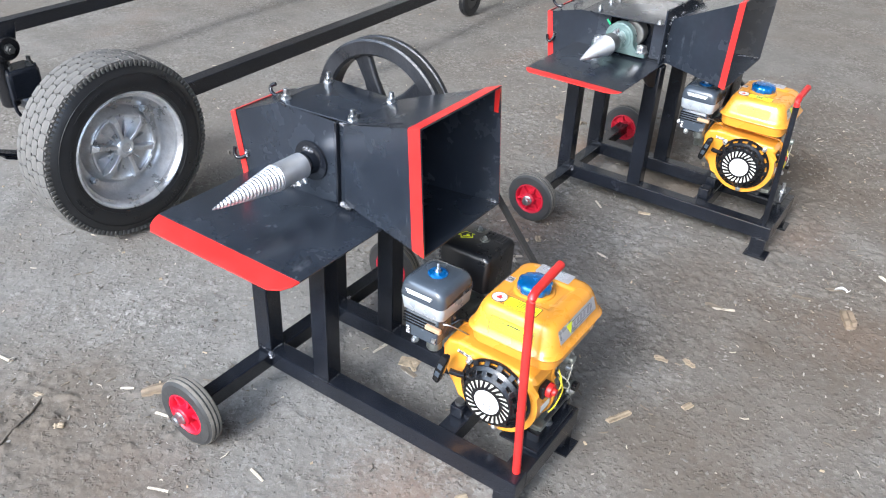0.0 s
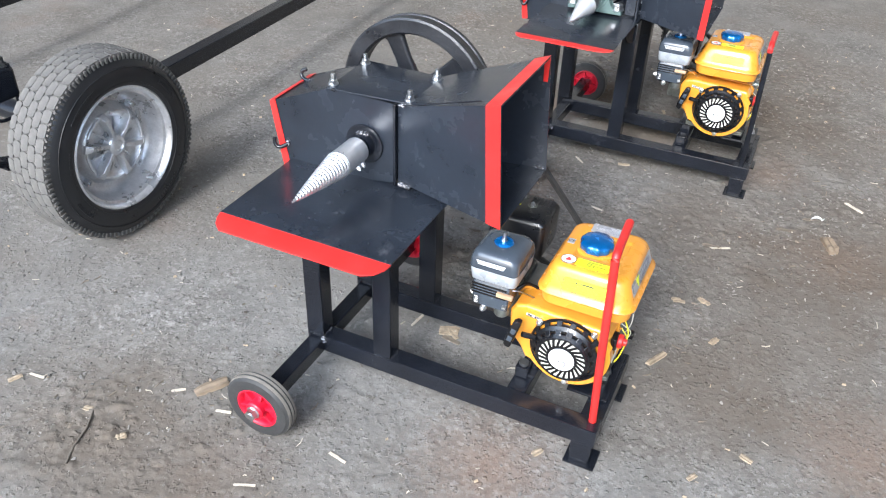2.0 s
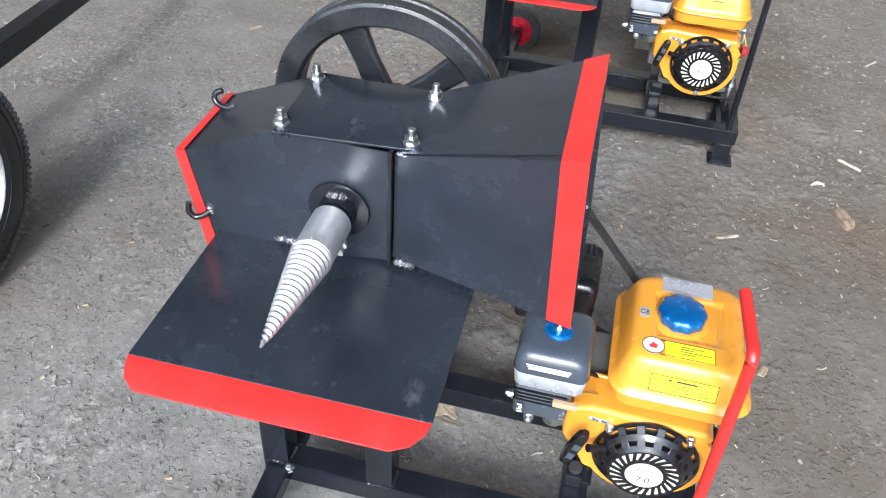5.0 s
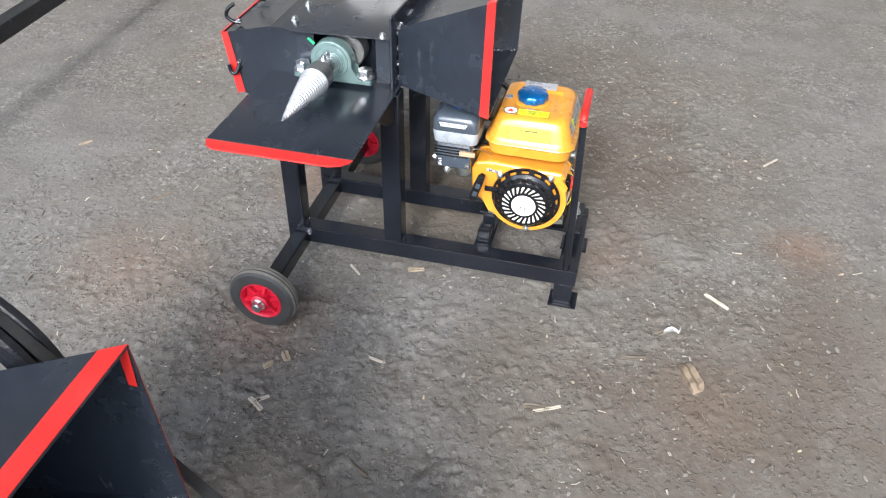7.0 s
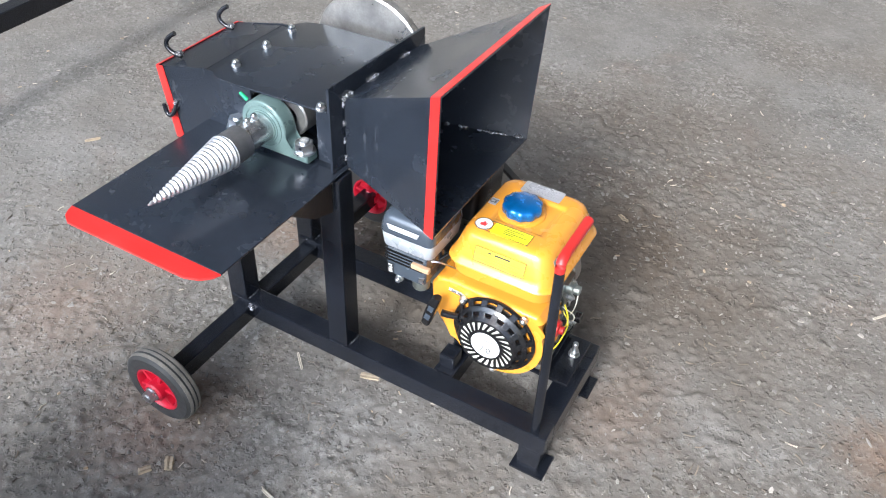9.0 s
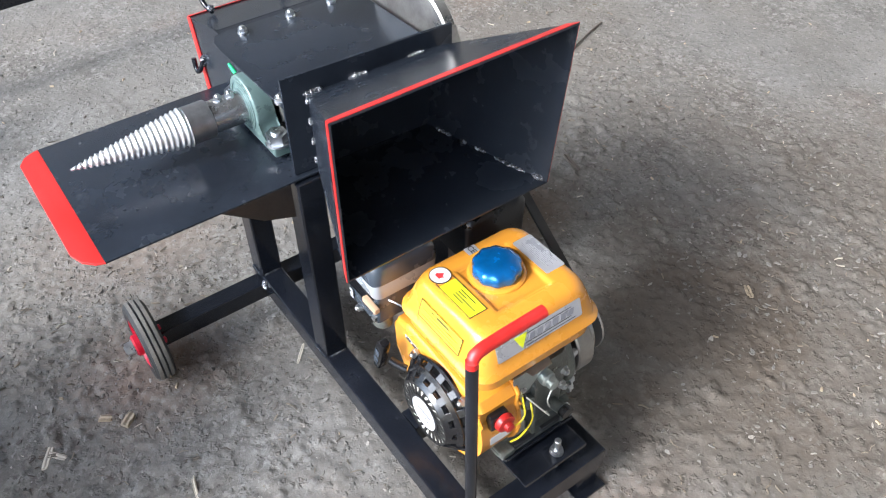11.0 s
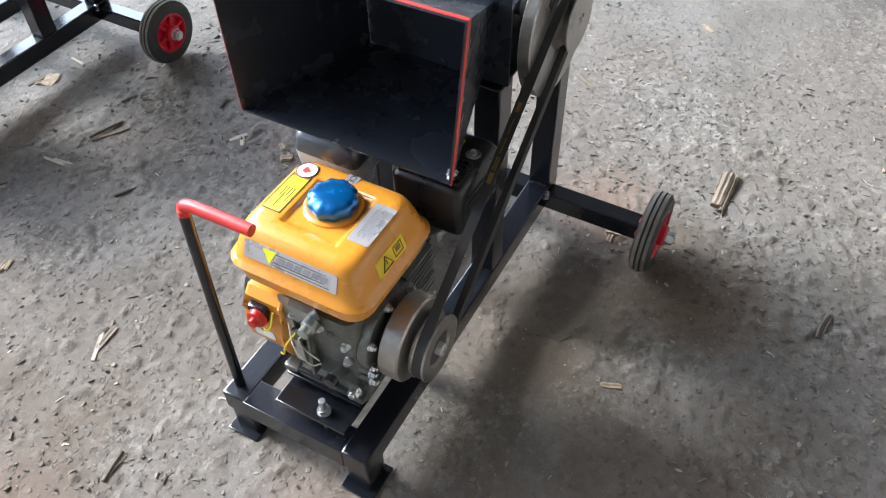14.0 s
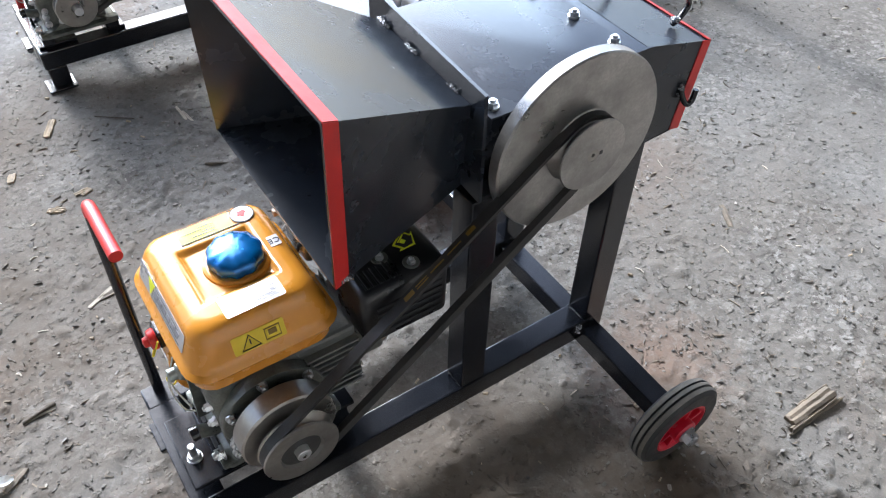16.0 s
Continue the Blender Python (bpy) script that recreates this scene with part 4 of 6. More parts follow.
    part("drain_plug", bolt_bm(0.090, 0.075, -0.082, 0.006, 0.016, (1, 0, 0)), M_ZINC, case)
    # solid black blocks paint the shade of two slots in the base
    part("base_slot_shade", box(0.088, 0.0955, -0.040, 0.005, -0.098, -0.090, 0.001), M_INK, case)
    part("base_slot_shade", box(0.088, 0.0955, 0.020, 0.062, -0.098, -0.090, 0.001), M_INK, case)
    for z in (-0.062, -0.040):
        part("long_bolt", cyl((0.070, 0.030, z), (0.070, 0.098, z), 0.0062, seg=18, bevel=0.001), M_ALU, case)
        part("long_bolt_head", bolt_bm(0.070, 0.098, z, 0.0045, 0.010, (0, 1, 0)), M_ZINC, case)
    part("casting_rib", prism([(0.080, -0.006, -0.080), (0.098, -0.006, -0.080), (0.094, -0.006, 0.040), (0.080, -0.006, 0.055)], (0, 0.006, 0), 0.001), M_ALU, case)
    part("throttle_bracket", prism([(0.088, -0.050, 0.100), (0.088, 0.020, 0.104), (0.088, 0.026, 0.080), (0.088, 0.002, 0.072), (0.088, -0.018, 0.048), (0.088, -0.048, 0.046)], (0.0025, 0, 0)), M_GREENZINC, case, "greenish zinc throttle bracket")
    part("bracket_fold", prism([(0.0905, -0.026, 0.101), (0.0905, 0.020, 0.104), (0.102, 0.016, 0.104), (0.102, -0.022, 0.101)], (0, 0, -0.002)), M_GREENZINC, case)
    part("control_stud", lathe([(0.0, 0.0), (0.013, 0.0), (0.0135, 0.004), (0.0135, 0.014), (0.010, 0.017), (0.010, 0.028), (0.0, 0.030)], 24, on_x(0.090, 0.012, 0.066)), M_GREENZINC, case)
    part("control_wire", sweep(glide([(0.116, 0.012, 0.066), (0.118, 0.000, 0.040), (0.112, 0.010, 0.010), (0.104, 0.022, -0.014)]), 0.0014, 6), M_CREAM, case)
    for y, z in ((0.066, 0.030), (0.066, -0.01), (0.02, 0.052), (-0.03, 0.058)):
        part("case_bolt", bolt_bm(0.084, y, z, 0.004, 0.011, (1, 0, 0)), M_ZINC, case)
    part("governor_arm", box(0.086, 0.092, -0.046, -0.024, -0.060, 0.055, 0.001, Matrix.Rotation(radians(6), 4, "X")), M_ZINC, case, "zinc governor arm")
    part("oil_sensor", lathe([(0.0, 0.0), (0.014, 0.0), (0.014, 0.012), (0.009, 0.018), (0.0, 0.018)], 6, on_x(0.084, -0.020, 0.020)), M_ALU, case)
    part("wire", sweep(glide([(0.100, -0.020, 0.030), (0.118, -0.030, 0.010), (0.112, -0.045, -0.030), (0.104, -0.060, -0.045)]), 0.0016, 6), M_WIRE, case, "thin yellow wire")
    part("wire", sweep(glide([(0.108, -0.085, 0.040), (0.120, -0.070, 0.030), (0.122, -0.052, 0.045), (0.110, -0.048, 0.075)]), 0.0016, 6), M_WIRE, case, "thin yellow wire")
    part("wire", sweep(glide([(0.100, -0.030, 0.050), (0.120, -0.010, 0.020), (0.115, 0.012, -0.018), (0.100, 0.02, -0.030)]), 0.0014, 6), M_CREAM, case)
    for x, y in ((0.082, -0.055), (0.082, 0.078), (-0.090, -0.055), (-0.090, 0.078)):
        part("mounting_foot", box(x - 0.016, x + 0.016, y - 0.014, y + 0.014, -0.106, -0.092, 0.003), M_ALU, case)
    # stop switch on the housing's rear edge
    sw = part("stop_switch", box(0.088, 0.108, -0.106, -0.072, 0.026, 0.060, 0.004), M_PLASTIC, e, "red engine stop switch")
    part("switch_knob", lathe([(0.0, 0.0), (0.016, 0.0), (0.0175, 0.003), (0.016, 0.011), (0.009, 0.013), (0.008, 0.020), (0.0, 0.022)], 24, on_x(0.107, -0.084, 0.043)), M_RED, sw, "red round knob")
    hl = plane_at((0.1046, -0.084, -0.004), (0, 1, 0), (0, 0, 1))
    part("switch_label", label_bm(hl, 0.040, 0.020), M_WHITE, sw, "silver paper label")
    return e


# ---- the log splitter's frame and wheels ----
def build_wheel(machine, x, y, out, r=0.1, width=0.046):
    """A solid rubber wheel on a red plastic rim; out is the sign of its outer side along y."""
    m = Matrix.Translation((x, y, 0.091)) @ (AXIS_Y if out > 0 else Matrix.Rotation(radians(90), 4, "X")) @ Matrix.Scale(0.91, 4)
    h = width / 2
    tyre = [(0.062, -h), (0.082, -h), (0.090, -h * 0.98), (0.0935, -h * 0.80), (r - 0.0025, -h * 0.72), (r - 0.001, -h * 0.36), (r - 0.004, -h * 0.30), (r - 0.004, -h * 0.22), (r, -h * 0.16),
            (r, h * 0.16), (r - 0.004, h * 0.22), (r - 0.004, h * 0.30), (r - 0.001, h * 0.36), (r - 0.0025, h * 0.72), (0.0935, h * 0.80), (0.090, h * 0.98), (0.082, h), (0.062, h)]
    w = part("tyre", lathe(tyre, 48, m, closed=True), M_RUBBER, machine, "grooved grey-black solid rubber tyre", smooth=40)
    rim = lathe([(0.063, -h * 0.95), (0.063, h * 0.95), (0.058, h), (0.053, h * 0.8), (0.051, h * 0.25), (0.026, h * 0.25), (0.026, h * 1.4), (0.022, h * 1.55), (0.011, h * 1.55), (0.011, -h * 1.55), (0.022, -h * 1.55), (0.026, -h * 1.4), (0.026, -h * 0.25), (0.051, -h * 0.25), (0.053, -h * 0.8), (0.058, -h)], 48, m, closed=True)
    for a, b, ra, rb in ((-0.72, -0.36, r - 0.0025, r - 0.001), (-0.16, 0.16, r, r), (0.36, 0.72, r - 0.001, r - 0.0025)):
        part("tread_rib", lathe([(ra + 0.0005, a * h), (rb + 0.0005, b * h), (rb - 0.003, b * h), (ra - 0.003, a * h)], 48, m, closed=True), M_RUBBERTREAD, w, "dusty tan tread rib")
    rm = part("rim", rim, M_REDPLASTIC, machine, "red plastic wheel rim with ribs", smooth=40)
    for i in range(6):
        b = bmesh.new()
        add_box(b, 0.020, 0.056, -0.0045, 0.0045, -h * 0.85, h * 0.85, 0.0015, Matrix.Rotation(radians(60 * i + 12), 4, "Z"))
        bmesh.ops.transform(b, matrix=m, verts=b.verts)
        part("rib", b, M_REDPLASTIC, rm)
    b = bmesh.new()
    add_cyl(b, (0, 0, -0.05), (0, 0, h + 0.034), 0.0095, seg=16)
    add_cyl(b, (0, 0, h * 1.55 + 0.0005), (0, 0, h * 1.55 + 0.003), 0.019, seg=24)
    add_hex(b, (0, 0, h * 1.55 + 0.003), (0, 0, h * 1.55 + 0.018), 0.0165)
    bmesh.ops.transform(b, matrix=m, verts=b.verts)
    part("axle_nut", b, M_ZINC, machine, "zinc-plated axle nut")
    return w


def build_cone(machine, x, y0, z, thread, radius, sections, yaw=0.0, pivot=0.0):
    """The threaded cone with its tip at y0, then plain sections of (length, radius, material, name)."""
    bm = bmesh.new()
    n, m, pitch = 36, int(thread / 0.0008), 0.0088
    rings = []
    for j in range(m + 1):
        s = thread * j / m
        base = 0.0015 + (radius - 0.0015) * (s / thread) ** 0.92
        ring = []
        for i in range(n):
            a = 2 * math.pi * i / n
            ph = (s / pitch - i / n) % 1.0
            ridge = 0.5 - 0.5 * math.cos(2 * math.pi * ph)
            r = base + 0.0032 * (ridge - 0.6) * min(1, s / 0.02)
            ring.append(bm.verts.new((x + r * math.cos(a), y0 + s, z + r * math.sin(a))))
        rings.append(ring)
    for a, b in zip(rings, rings[1:]):
        for i in range(n):
            bm.faces.new((a[i], a[(i + 1) % n], b[(i + 1) % n], b[i]))
    bm.faces.new(rings[0])
    bm.faces.new(rings[-1][::-1])
    swing = Matrix.Translation((x, pivot, z)) @ Matrix.Rotation(radians(yaw), 4, "Z") @ Matrix.Translation((-x, -pivot, -z))
    bmesh.ops.transform(bm, matrix=swing, verts=bm.verts)
    c = part("splitting_cone", bm, M_STEEL, machine, "bright machined steel screw cone with a coarse thread", smooth=60)
    y = y0 + thread
    for length, r, mat, name in sections:
        b = cyl((x, y, z), (x, y + length, z), r, seg=40, bevel=0.0012)
        bmesh.ops.transform(b, matrix=swing, verts=b.verts)
        part(name, b, mat, c)
        y += length
    return c, y


def build_belt(machine, y, c0, r0, c1, r1, width=0.016, mat=None):
    """A V-belt round two pulleys in the plane y."""
    d = Vector((c1[0] - c0[0], c1[1] - c0[1]))
    base, tip = math.atan2(d.y, d.x), math.acos((r0 - r1) / d.length)
    pts = []
    for c, r, a0, a1 in ((c0, r0, base + tip, base + 2 * math.pi - tip), (c1, r1, base - tip, base + tip)):
        for i in range(25):
            a = a0 + (a1 - a0) * i / 24
            pts.append((c[0] + r * math.cos(a), c[1] + r * math.sin(a), math.cos(a), math.sin(a)))
    bm = bmesh.new()
    rings = []
    for x, z, nx, nz in pts:
        rings.append([bm.verts.new((x + nx * o, y + w, z + nz * o)) for o, w in ((0, -width / 2), (0, width / 2), (-0.010, width * 0.33), (-0.010, -width * 0.33))])
    for a, b in zip(rings, rings[1:] + rings[:1]):
        for i in range(4):
            bm.faces.new((a[i], a[(i + 1) % 4], b[(i + 1) % 4], b[i]))
    return part("drive_belt", bm, M_BELT, machine, "black rubber V-belt", smooth=30)


def hook(machine, pts, weld):
    h = part("hook", sweep(glide(pts, 3), 0.0048, 8), M_BLACK, machine, "bent black steel rod hook")
    part("weld_bead", bead_bm(weld[0], weld[1], 0.005, 4, 3), M_WELD, h)


def build_frame(machine, x1, x2, xe, y0, y1, zr, top, hub_x, foot, wheels, tube=0.05, bar=0.042):
    """Rails, posts, feet, the axle bar and the two wheels. x1, x2: left edges of the posts; xe: rear end; y0, y1: outer faces."""
    for ya, yb in ((y0, y0 + tube), (y1 - tube, y1)):
        part("rail", box(x1 + 0.002, xe, ya, yb, zr - 0.05, zr, 0.0034), M_BLACK, machine)
        for x in (x1, x2):
            part("post", box(x, x + tube, ya + 0.001, yb - 0.001, zr - 0.049 if x == x1 else zr, top, 0.0034), M_BLACK, machine)
            part("weld_bead", bead_bm((x + 0.004, ya, zr + 0.001), (x + tube - 0.004, ya, zr + 0.001), 0.0035, 9, int(1000 * abs(x))), M_BLACK, machine)
            part("weld_bead", bead_bm((x + tube, ya + 0.006, zr + 0.001), (x + tube, yb - 0.006, zr + 0.001), 0.0035, 8, int(900 * abs(x))), M_BLACK, machine)
        f = part("foot", box(xe - 0.056, xe - 0.006, ya + 0.002, yb - 0.002, 0.005, zr - 0.05, 0.0034), M_BLACK, machine)
        part("foot_plate", box(xe - 0.066, xe + 0.010, ya - 0.008, yb + 0.008, 0.0, 0.006, 0.0015), M_BLACK, f)
    part("cross_rail", box(xe - 0.052, xe + 0.0008, y0 + tube - 0.002, y1 - tube + 0.002, zr - 0.0505, zr - 0.0006, 0.0012), M_BLACK, machine)
    part("axle_bar", box(hub_x - bar / 2, hub_x + bar / 2, wheels[0] + 0.020, wheels[1] - 0.020, 0.092 - bar / 2, 0.092 + bar / 2, 0.0034), M_BLACK, machine, "square black axle tube")
    part("weld_bead", bead_bm((hub_x + bar / 2, y0 - 0.002, 0.1), (hub_x + bar / 2, y0 - 0.002, 0.1 + bar / 2), 0.006, 4, 5), M_WELD, machine)
    part("weld_bead", bead_bm((hub_x + bar / 2, y1 + 0.002, 0.1), (hub_x + bar / 2, y1 + 0.002, 0.1 + bar / 2), 0.006, 4, 6), M_WELD, machine)
    build_wheel(machine, hub_x, wheels[0], -1)
    build_wheel(machine, hub_x, wheels[1], 1)


def build_table(machine, x0, x1, yf, yb, z, drop, reach):
    t = part("table", prism([(x0, yb, z), (x0, yf, z), (x1, yf, z), (x1, yb, z)], (0, 0, -0.004), 0.0008), M_SHEET, machine, "black sheet-steel log table")
    lip = [(x0, 0.0), (x0 + 0.004, 0.35), (x0 + 0.012, 0.7), (x0 + 0.030, 1.0), (x1 - 0.045, 1.0), (x1 - 0.020, 0.75), (x1 - 0.005, 0.35), (x1, 0.0)]
    part("bent_edge", prism([(x, yf - reach * s, z - drop * s) for x, s in lip], Vector((0, drop, -reach)).normalized() * 0.004, 0.0006), M_RED, t, "red painted bent-down table edge")
    return t


def trim_strip(parent, a, b, inward, thick):
    """A red band along a sheet edge from a to b, inward wide, standing just proud of the sheet."""
    a, b, inward, thick = Vector(a), Vector(b), Vector(inward), Vector(thick)
    return part("red_edge", prism([a, b, b + inward, a + inward], thick), M_RED, parent, "red painted edge", smooth=None)


def build_hopper(machine, throat, mouth, red_width, label, taper=0.0):
    """throat and mouth: (x, y0, y1, z0, z1) each, the mouth's x as (top, bottom)."""
    xt, ty0, ty1, tz0, tz1 = throat
    (xa, xb), my0, my1, mz0, mz1 = mouth
    T = [Vector(p) for p in ((xt, ty0, tz0), (xt, ty1 - taper, tz0), (xt, ty1, tz1), (xt, ty0, tz1))]
    Q = [Vector(p) for p in ((xb, my0, mz0), (xb, my1 - taper * 1.5, mz0), (xa, my1, mz1), (xa, my0, mz1))]
    mid = (sum(T, Vector()) + sum(Q, Vector())) / 8
    names = ("hopper_floor", "hopper_side", "hopper_top", "hopper_side")
    for i, name in enumerate(names):
        j = (i + 1) % 4
        q = [T[i], T[j], Q[j], Q[i]]
        n = (q[1] - q[0]).cross(q[3] - q[0]).normalized()
        if n.dot(mid - q[0]) < 0:
            n = -n
        if i == 0:
            h = part("hopper", prism(q, n * 0.003), M_SHEET, machine, label, smooth=None)
        else:
            part(name, prism(q, n * 0.003), M_SHEET, h, smooth=None)
        if name != "hopper_floor":
            ia, ib = (T[i] - Q[i]).normalized() * red_width, (T[j] - Q[j]).normalized() * red_width
            part("red_edge", prism([Q[i], Q[j], Q[j] + ib, Q[i] + ia], -n * 0.0012), M_RED, h, "red painted edge", smooth=None)
    return h, T, Q


# ---- first log splitter: boxed bearing, spoked pulley, red handle ----
def build_splitter_boxed():
    k = thing("log_splitter", "black screw-cone log splitter with spoked flywheel pulley, red handle", "log splitter", (-0.85, 1.47, 0), 2.0, group="log splitters")
    build_frame(k, -0.334, -0.137, 0.452, -0.154, 0.150, 0.118, 0.556, -0.303, 0, (-0.402, 0.392))
    build_table(k, -0.412, 0.012, -0.327, -0.030, 0.562, 0.010, 0.048)
    sx, sz = -0.205, 0.655
    # housing round the drum and its sloping chute
    x_end_t, x_end_b, xb, xr, y0, y1 = -0.462, -0.432, -0.300, -0.128, -0.050, 0.125
    zt, ze, zb = 0.768, 0.702, 0.570
    front = [(x_end_b, 0.520), (xr, zb), (xr, zt), (xb, zt), (x_end_t, ze)]
    h = part("housing", prism([(x, y0, z) for x, z in front], (0, 0.003, 0)), M_SHEET, k, "black sheet-steel chopper housing", smooth=None)
    part("side_plate", prism([(x, y1, z) for x, z in front], (0, -0.003, 0)), M_SHEET, h, smooth=None)
    part("top_plate", prism([(xb, y0 - 0.004, zt), (xr + 0.030, y0 + 0.012, zt), (xr + 0.030, y1 + 0.006, zt), (xb - 0.004, y1 + 0.006, zt)], (0, 0, 0.004), 0.0006), M_SHEET, h, "bolted lid of the housing")
    part("chute_top", prism([(xb, y0 + 0.003, zt - 0.001), (x_end_t, y0 + 0.003, ze), (x_end_t, y1 - 0.003, ze), (xb, y1 - 0.003, zt - 0.001)], (0, 0, -0.003)), M_SHEET, h, smooth=None)
    part("housing_floor", prism([(x_end_b, y0, 0.520), (xr, y0, zb), (xr, y1, zb), (x_end_b, y1, 0.520)], (0, 0, 0.003)), M_SHEET, h, smooth=None)
    part("bearing_bracket", box(-0.250, -0.160, 0.125, 0.180, 0.575, 0.690, 0.004), M_BLACK, h)
    # red band at the chute's mouth
    part("red_edge", prism([(x_end_t, y0 - 0.002, ze + 0.001), (x_end_t + 0.016, y0 - 0.002, ze + 0.008), (x_end_b + 0.018, y0 - 0.002, 0.522), (x_end_b - 0.001, y0 - 0.002, 0.518)], (0, 0.0016, 0)), M_RED, h, "red painted edge", smooth=None)
    part("red_edge", prism([(x_end_t - 0.001, y0, ze + 0.0015), (x_end_t + 0.016, y0, ze + 0.0082), (x_end_t + 0.016, y1, ze + 0.0082), (x_end_t - 0.001, y1, ze + 0.0015)], (0, 0, 0.0014)), M_RED, h, "red painted edge", smooth=None)
    hook(k, [(-0.428, 0.075, ze + 0.010)] + [(-0.440 - 0.020 * math.sin(a), 0.075 + 0.004 * a, ze + 0.022 - 0.012 * math.cos(a)) for a in (0, 0.5, 1.0, 1.6, 2.2, 2.8)], ((-0.432, 0.070, ze + 0.010), (-0.420, 0.078, ze + 0.014)))
    hook(k, [(-0.418, y0 - 0.003, 0.602), (-0.430, y0 - 0.009, 0.594), (-0.442, y0 - 0.013, 0.592), (-0.450, y0 - 0.013, 0.602), (-0.450, y0 - 0.010, 0.616)], ((-0.418, y0 - 0.002, 0.596), (-0.418, y0 - 0.002, 0.616)))
    for x, y in ((-0.297, -0.028), (-0.105, -0.022), (-0.103, 0.112), (-0.294, 0.112)):
        part("lid_bolt", bolt_bm(x, y, zt + 0.004, 0.0058, 0.024), M_ZINC, h, "zinc nut and bolt")
    part("ledge", box(xr - 0.002, xr + 0.004, y0 - 0.006, y0 + 0.010, zb - 0.002, zt + 0.002, 0.001), M_BLACK, h)
    part("weld_bead", bead_bm((-0.315, y0 - 0.001, zb + 0.001), (-0.255, y0 - 0.001, zb + 0.001), 0.006, 6, 11), M_WELD, h)
    part("weld_bead", bead_bm((-0.120, y0 - 0.003, 0.574), (-0.085, y0 - 0.006, 0.572), 0.006, 4, 12), M_WELD, h)
    part("weld_bead", bead_bm((-0.292, y0 + 0.002, zt + 0.001), (-0.275, y0 - 0.003, zt + 0.001), 0.004, 4, 13), M_BLACK, h)
    part("weld_bead", bead_bm((-0.120, y0 + 0.000, zt + 0.001), (-0.085, y0 + 0.004, zt + 0.001), 0.004, 7, 14), M_WELD, h)
    ring = part("shaft_collar", lathe([(0.026, 0.0), (0.047, 0.0), (0.048, 0.003), (0.047, 0.006), (0.030, 0.008), (0.027, 0.024), (0.022, 0.024), (0.022, 0.0)], 40, Matrix.Translation((sx, y0, sz)) @ Matrix.Rotation(radians(90), 4, "X"), closed=True), M_BLACK, h, "black flanged shaft collar")
    part("weld_bead", bead_bm((sx - 0.016, y0 - 0.010, sz + 0.028), (sx + 0.016, y0 - 0.010, sz + 0.028), 0.006, 5, 15), M_WELD, ring)
    build_cone(k, sx, -0.343, sz, 0.176, 0.0305, [(0.082, 0.0300, M_STEEL, "sleeve"), (0.042, 0.0175, M_DARKSTEEL, "shaft")])
    part("set_screw", bolt_bm(sx + 0.018, -0.115, sz - 0.024, 0.004, 0.012, (0.6, 0, -0.8)), M_ZINC, k)
    part("set_screw", bolt_bm(sx + 0.018, -0.098, sz - 0.024, 0.004, 0.012, (0.6, 0, -0.8)), M_ZINC, k)
    # hopper
    hop, T, Q = build_hopper(k, (-0.122, y0 + 0.004, y1 + 0.004, 0.575, 0.764), ((0.143, 0.163), -0.118, 0.178, 0.572, 0.855), 0.038, "black sheet-steel feed hopper with red edges")
    part("red_edge", prism([Q[2] + Vector((0.001, -0.004, -0.002)), Q[2] + Vector((0.001, -0.006, -0.060)), Q[2] + Vector((-0.010, -0.0062, -0.060)), Q[2] + Vector((-0.012, -0.004, -0.002))], (0, -0.001, 0)), M_RED, hop, "red painted edge", smooth=None)
    part("weld_bead", bead_bm(Q[1] + Vector((-0.030, -0.006, 0.005)), Q[1] + Vector((-0.004, -0.006, 0.005)), 0.005, 5, 16), M_WELD, hop)
    part("seam", sweep([T[3] + Vector((0.0, -0.001, 0.001)), Q[3] + Vector((-0.04, -0.001, 0.001))], 0.0016, 6), M_BLACK, hop)
    # spoked flywheel pulley and belt
    fy = 0.215
    fz = sz + 0.016
    m = on_y(sx, fy, fz)
    w = part("flywheel_pulley", lathe([(0.166, -0.025), (0.196, -0.025), (0.201, -0.022), (0.201, -0.012), (0.188, -0.003), (0.188, 0.003), (0.201, 0.012), (0.201, 0.022), (0.196, 0.025), (0.166, 0.025), (0.160, 0.018), (0.160, -0.018)], 96, m, closed=True), M_CAST, k, "black spoked cast-iron flywheel pulley")
    for i in range(5):
        b = bmesh.new()
        add_loft(b, [(0.025, 0.026, 0.011, 0.008, 0, 0), (0.10, 0.021, 0.009, 0.007, 0, 0), (0.150, 0.024, 0.010, 0.008, 0, 0), (0.168, 0.036, 0.013, 0.008, 0, 0)])
        bmesh.ops.transform(b, matrix=Matrix.Translation((sx, fy, fz)) @ Matrix.Rotation(radians(72 * i - 24), 4, "Y"), verts=b.verts)
        part("spoke", b, M_CAST, w)
    part("hub", lathe([(0.018, -0.030), (0.040, -0.030), (0.042, 0.0), (0.040, 0.030), (0.018, 0.030)], 40, m, closed=True), M_CAST, w)
    part("drive_shaft", cyl((sx, y1, fz), (sx, fy + 0.045, fz), 0.0175, bevel=0.001), M_DARKSTEEL, k)
    cx, cz = 0.333, 0.258
    part("engine_pulley", lathe([(0.013, -0.014), (0.050, -0.014), (0.052, -0.010), (0.042, -0.001), (0.042, 0.001), (0.052, 0.010), (0.050, 0.014), (0.013, 0.014)], 48, on_y(cx, fy, cz), closed=True), M_DULLSTEEL, k, "grey steel engine pulley")
    build_belt(k, fy, (cx, cz), 0.0505, (sx, fz), 0.199)
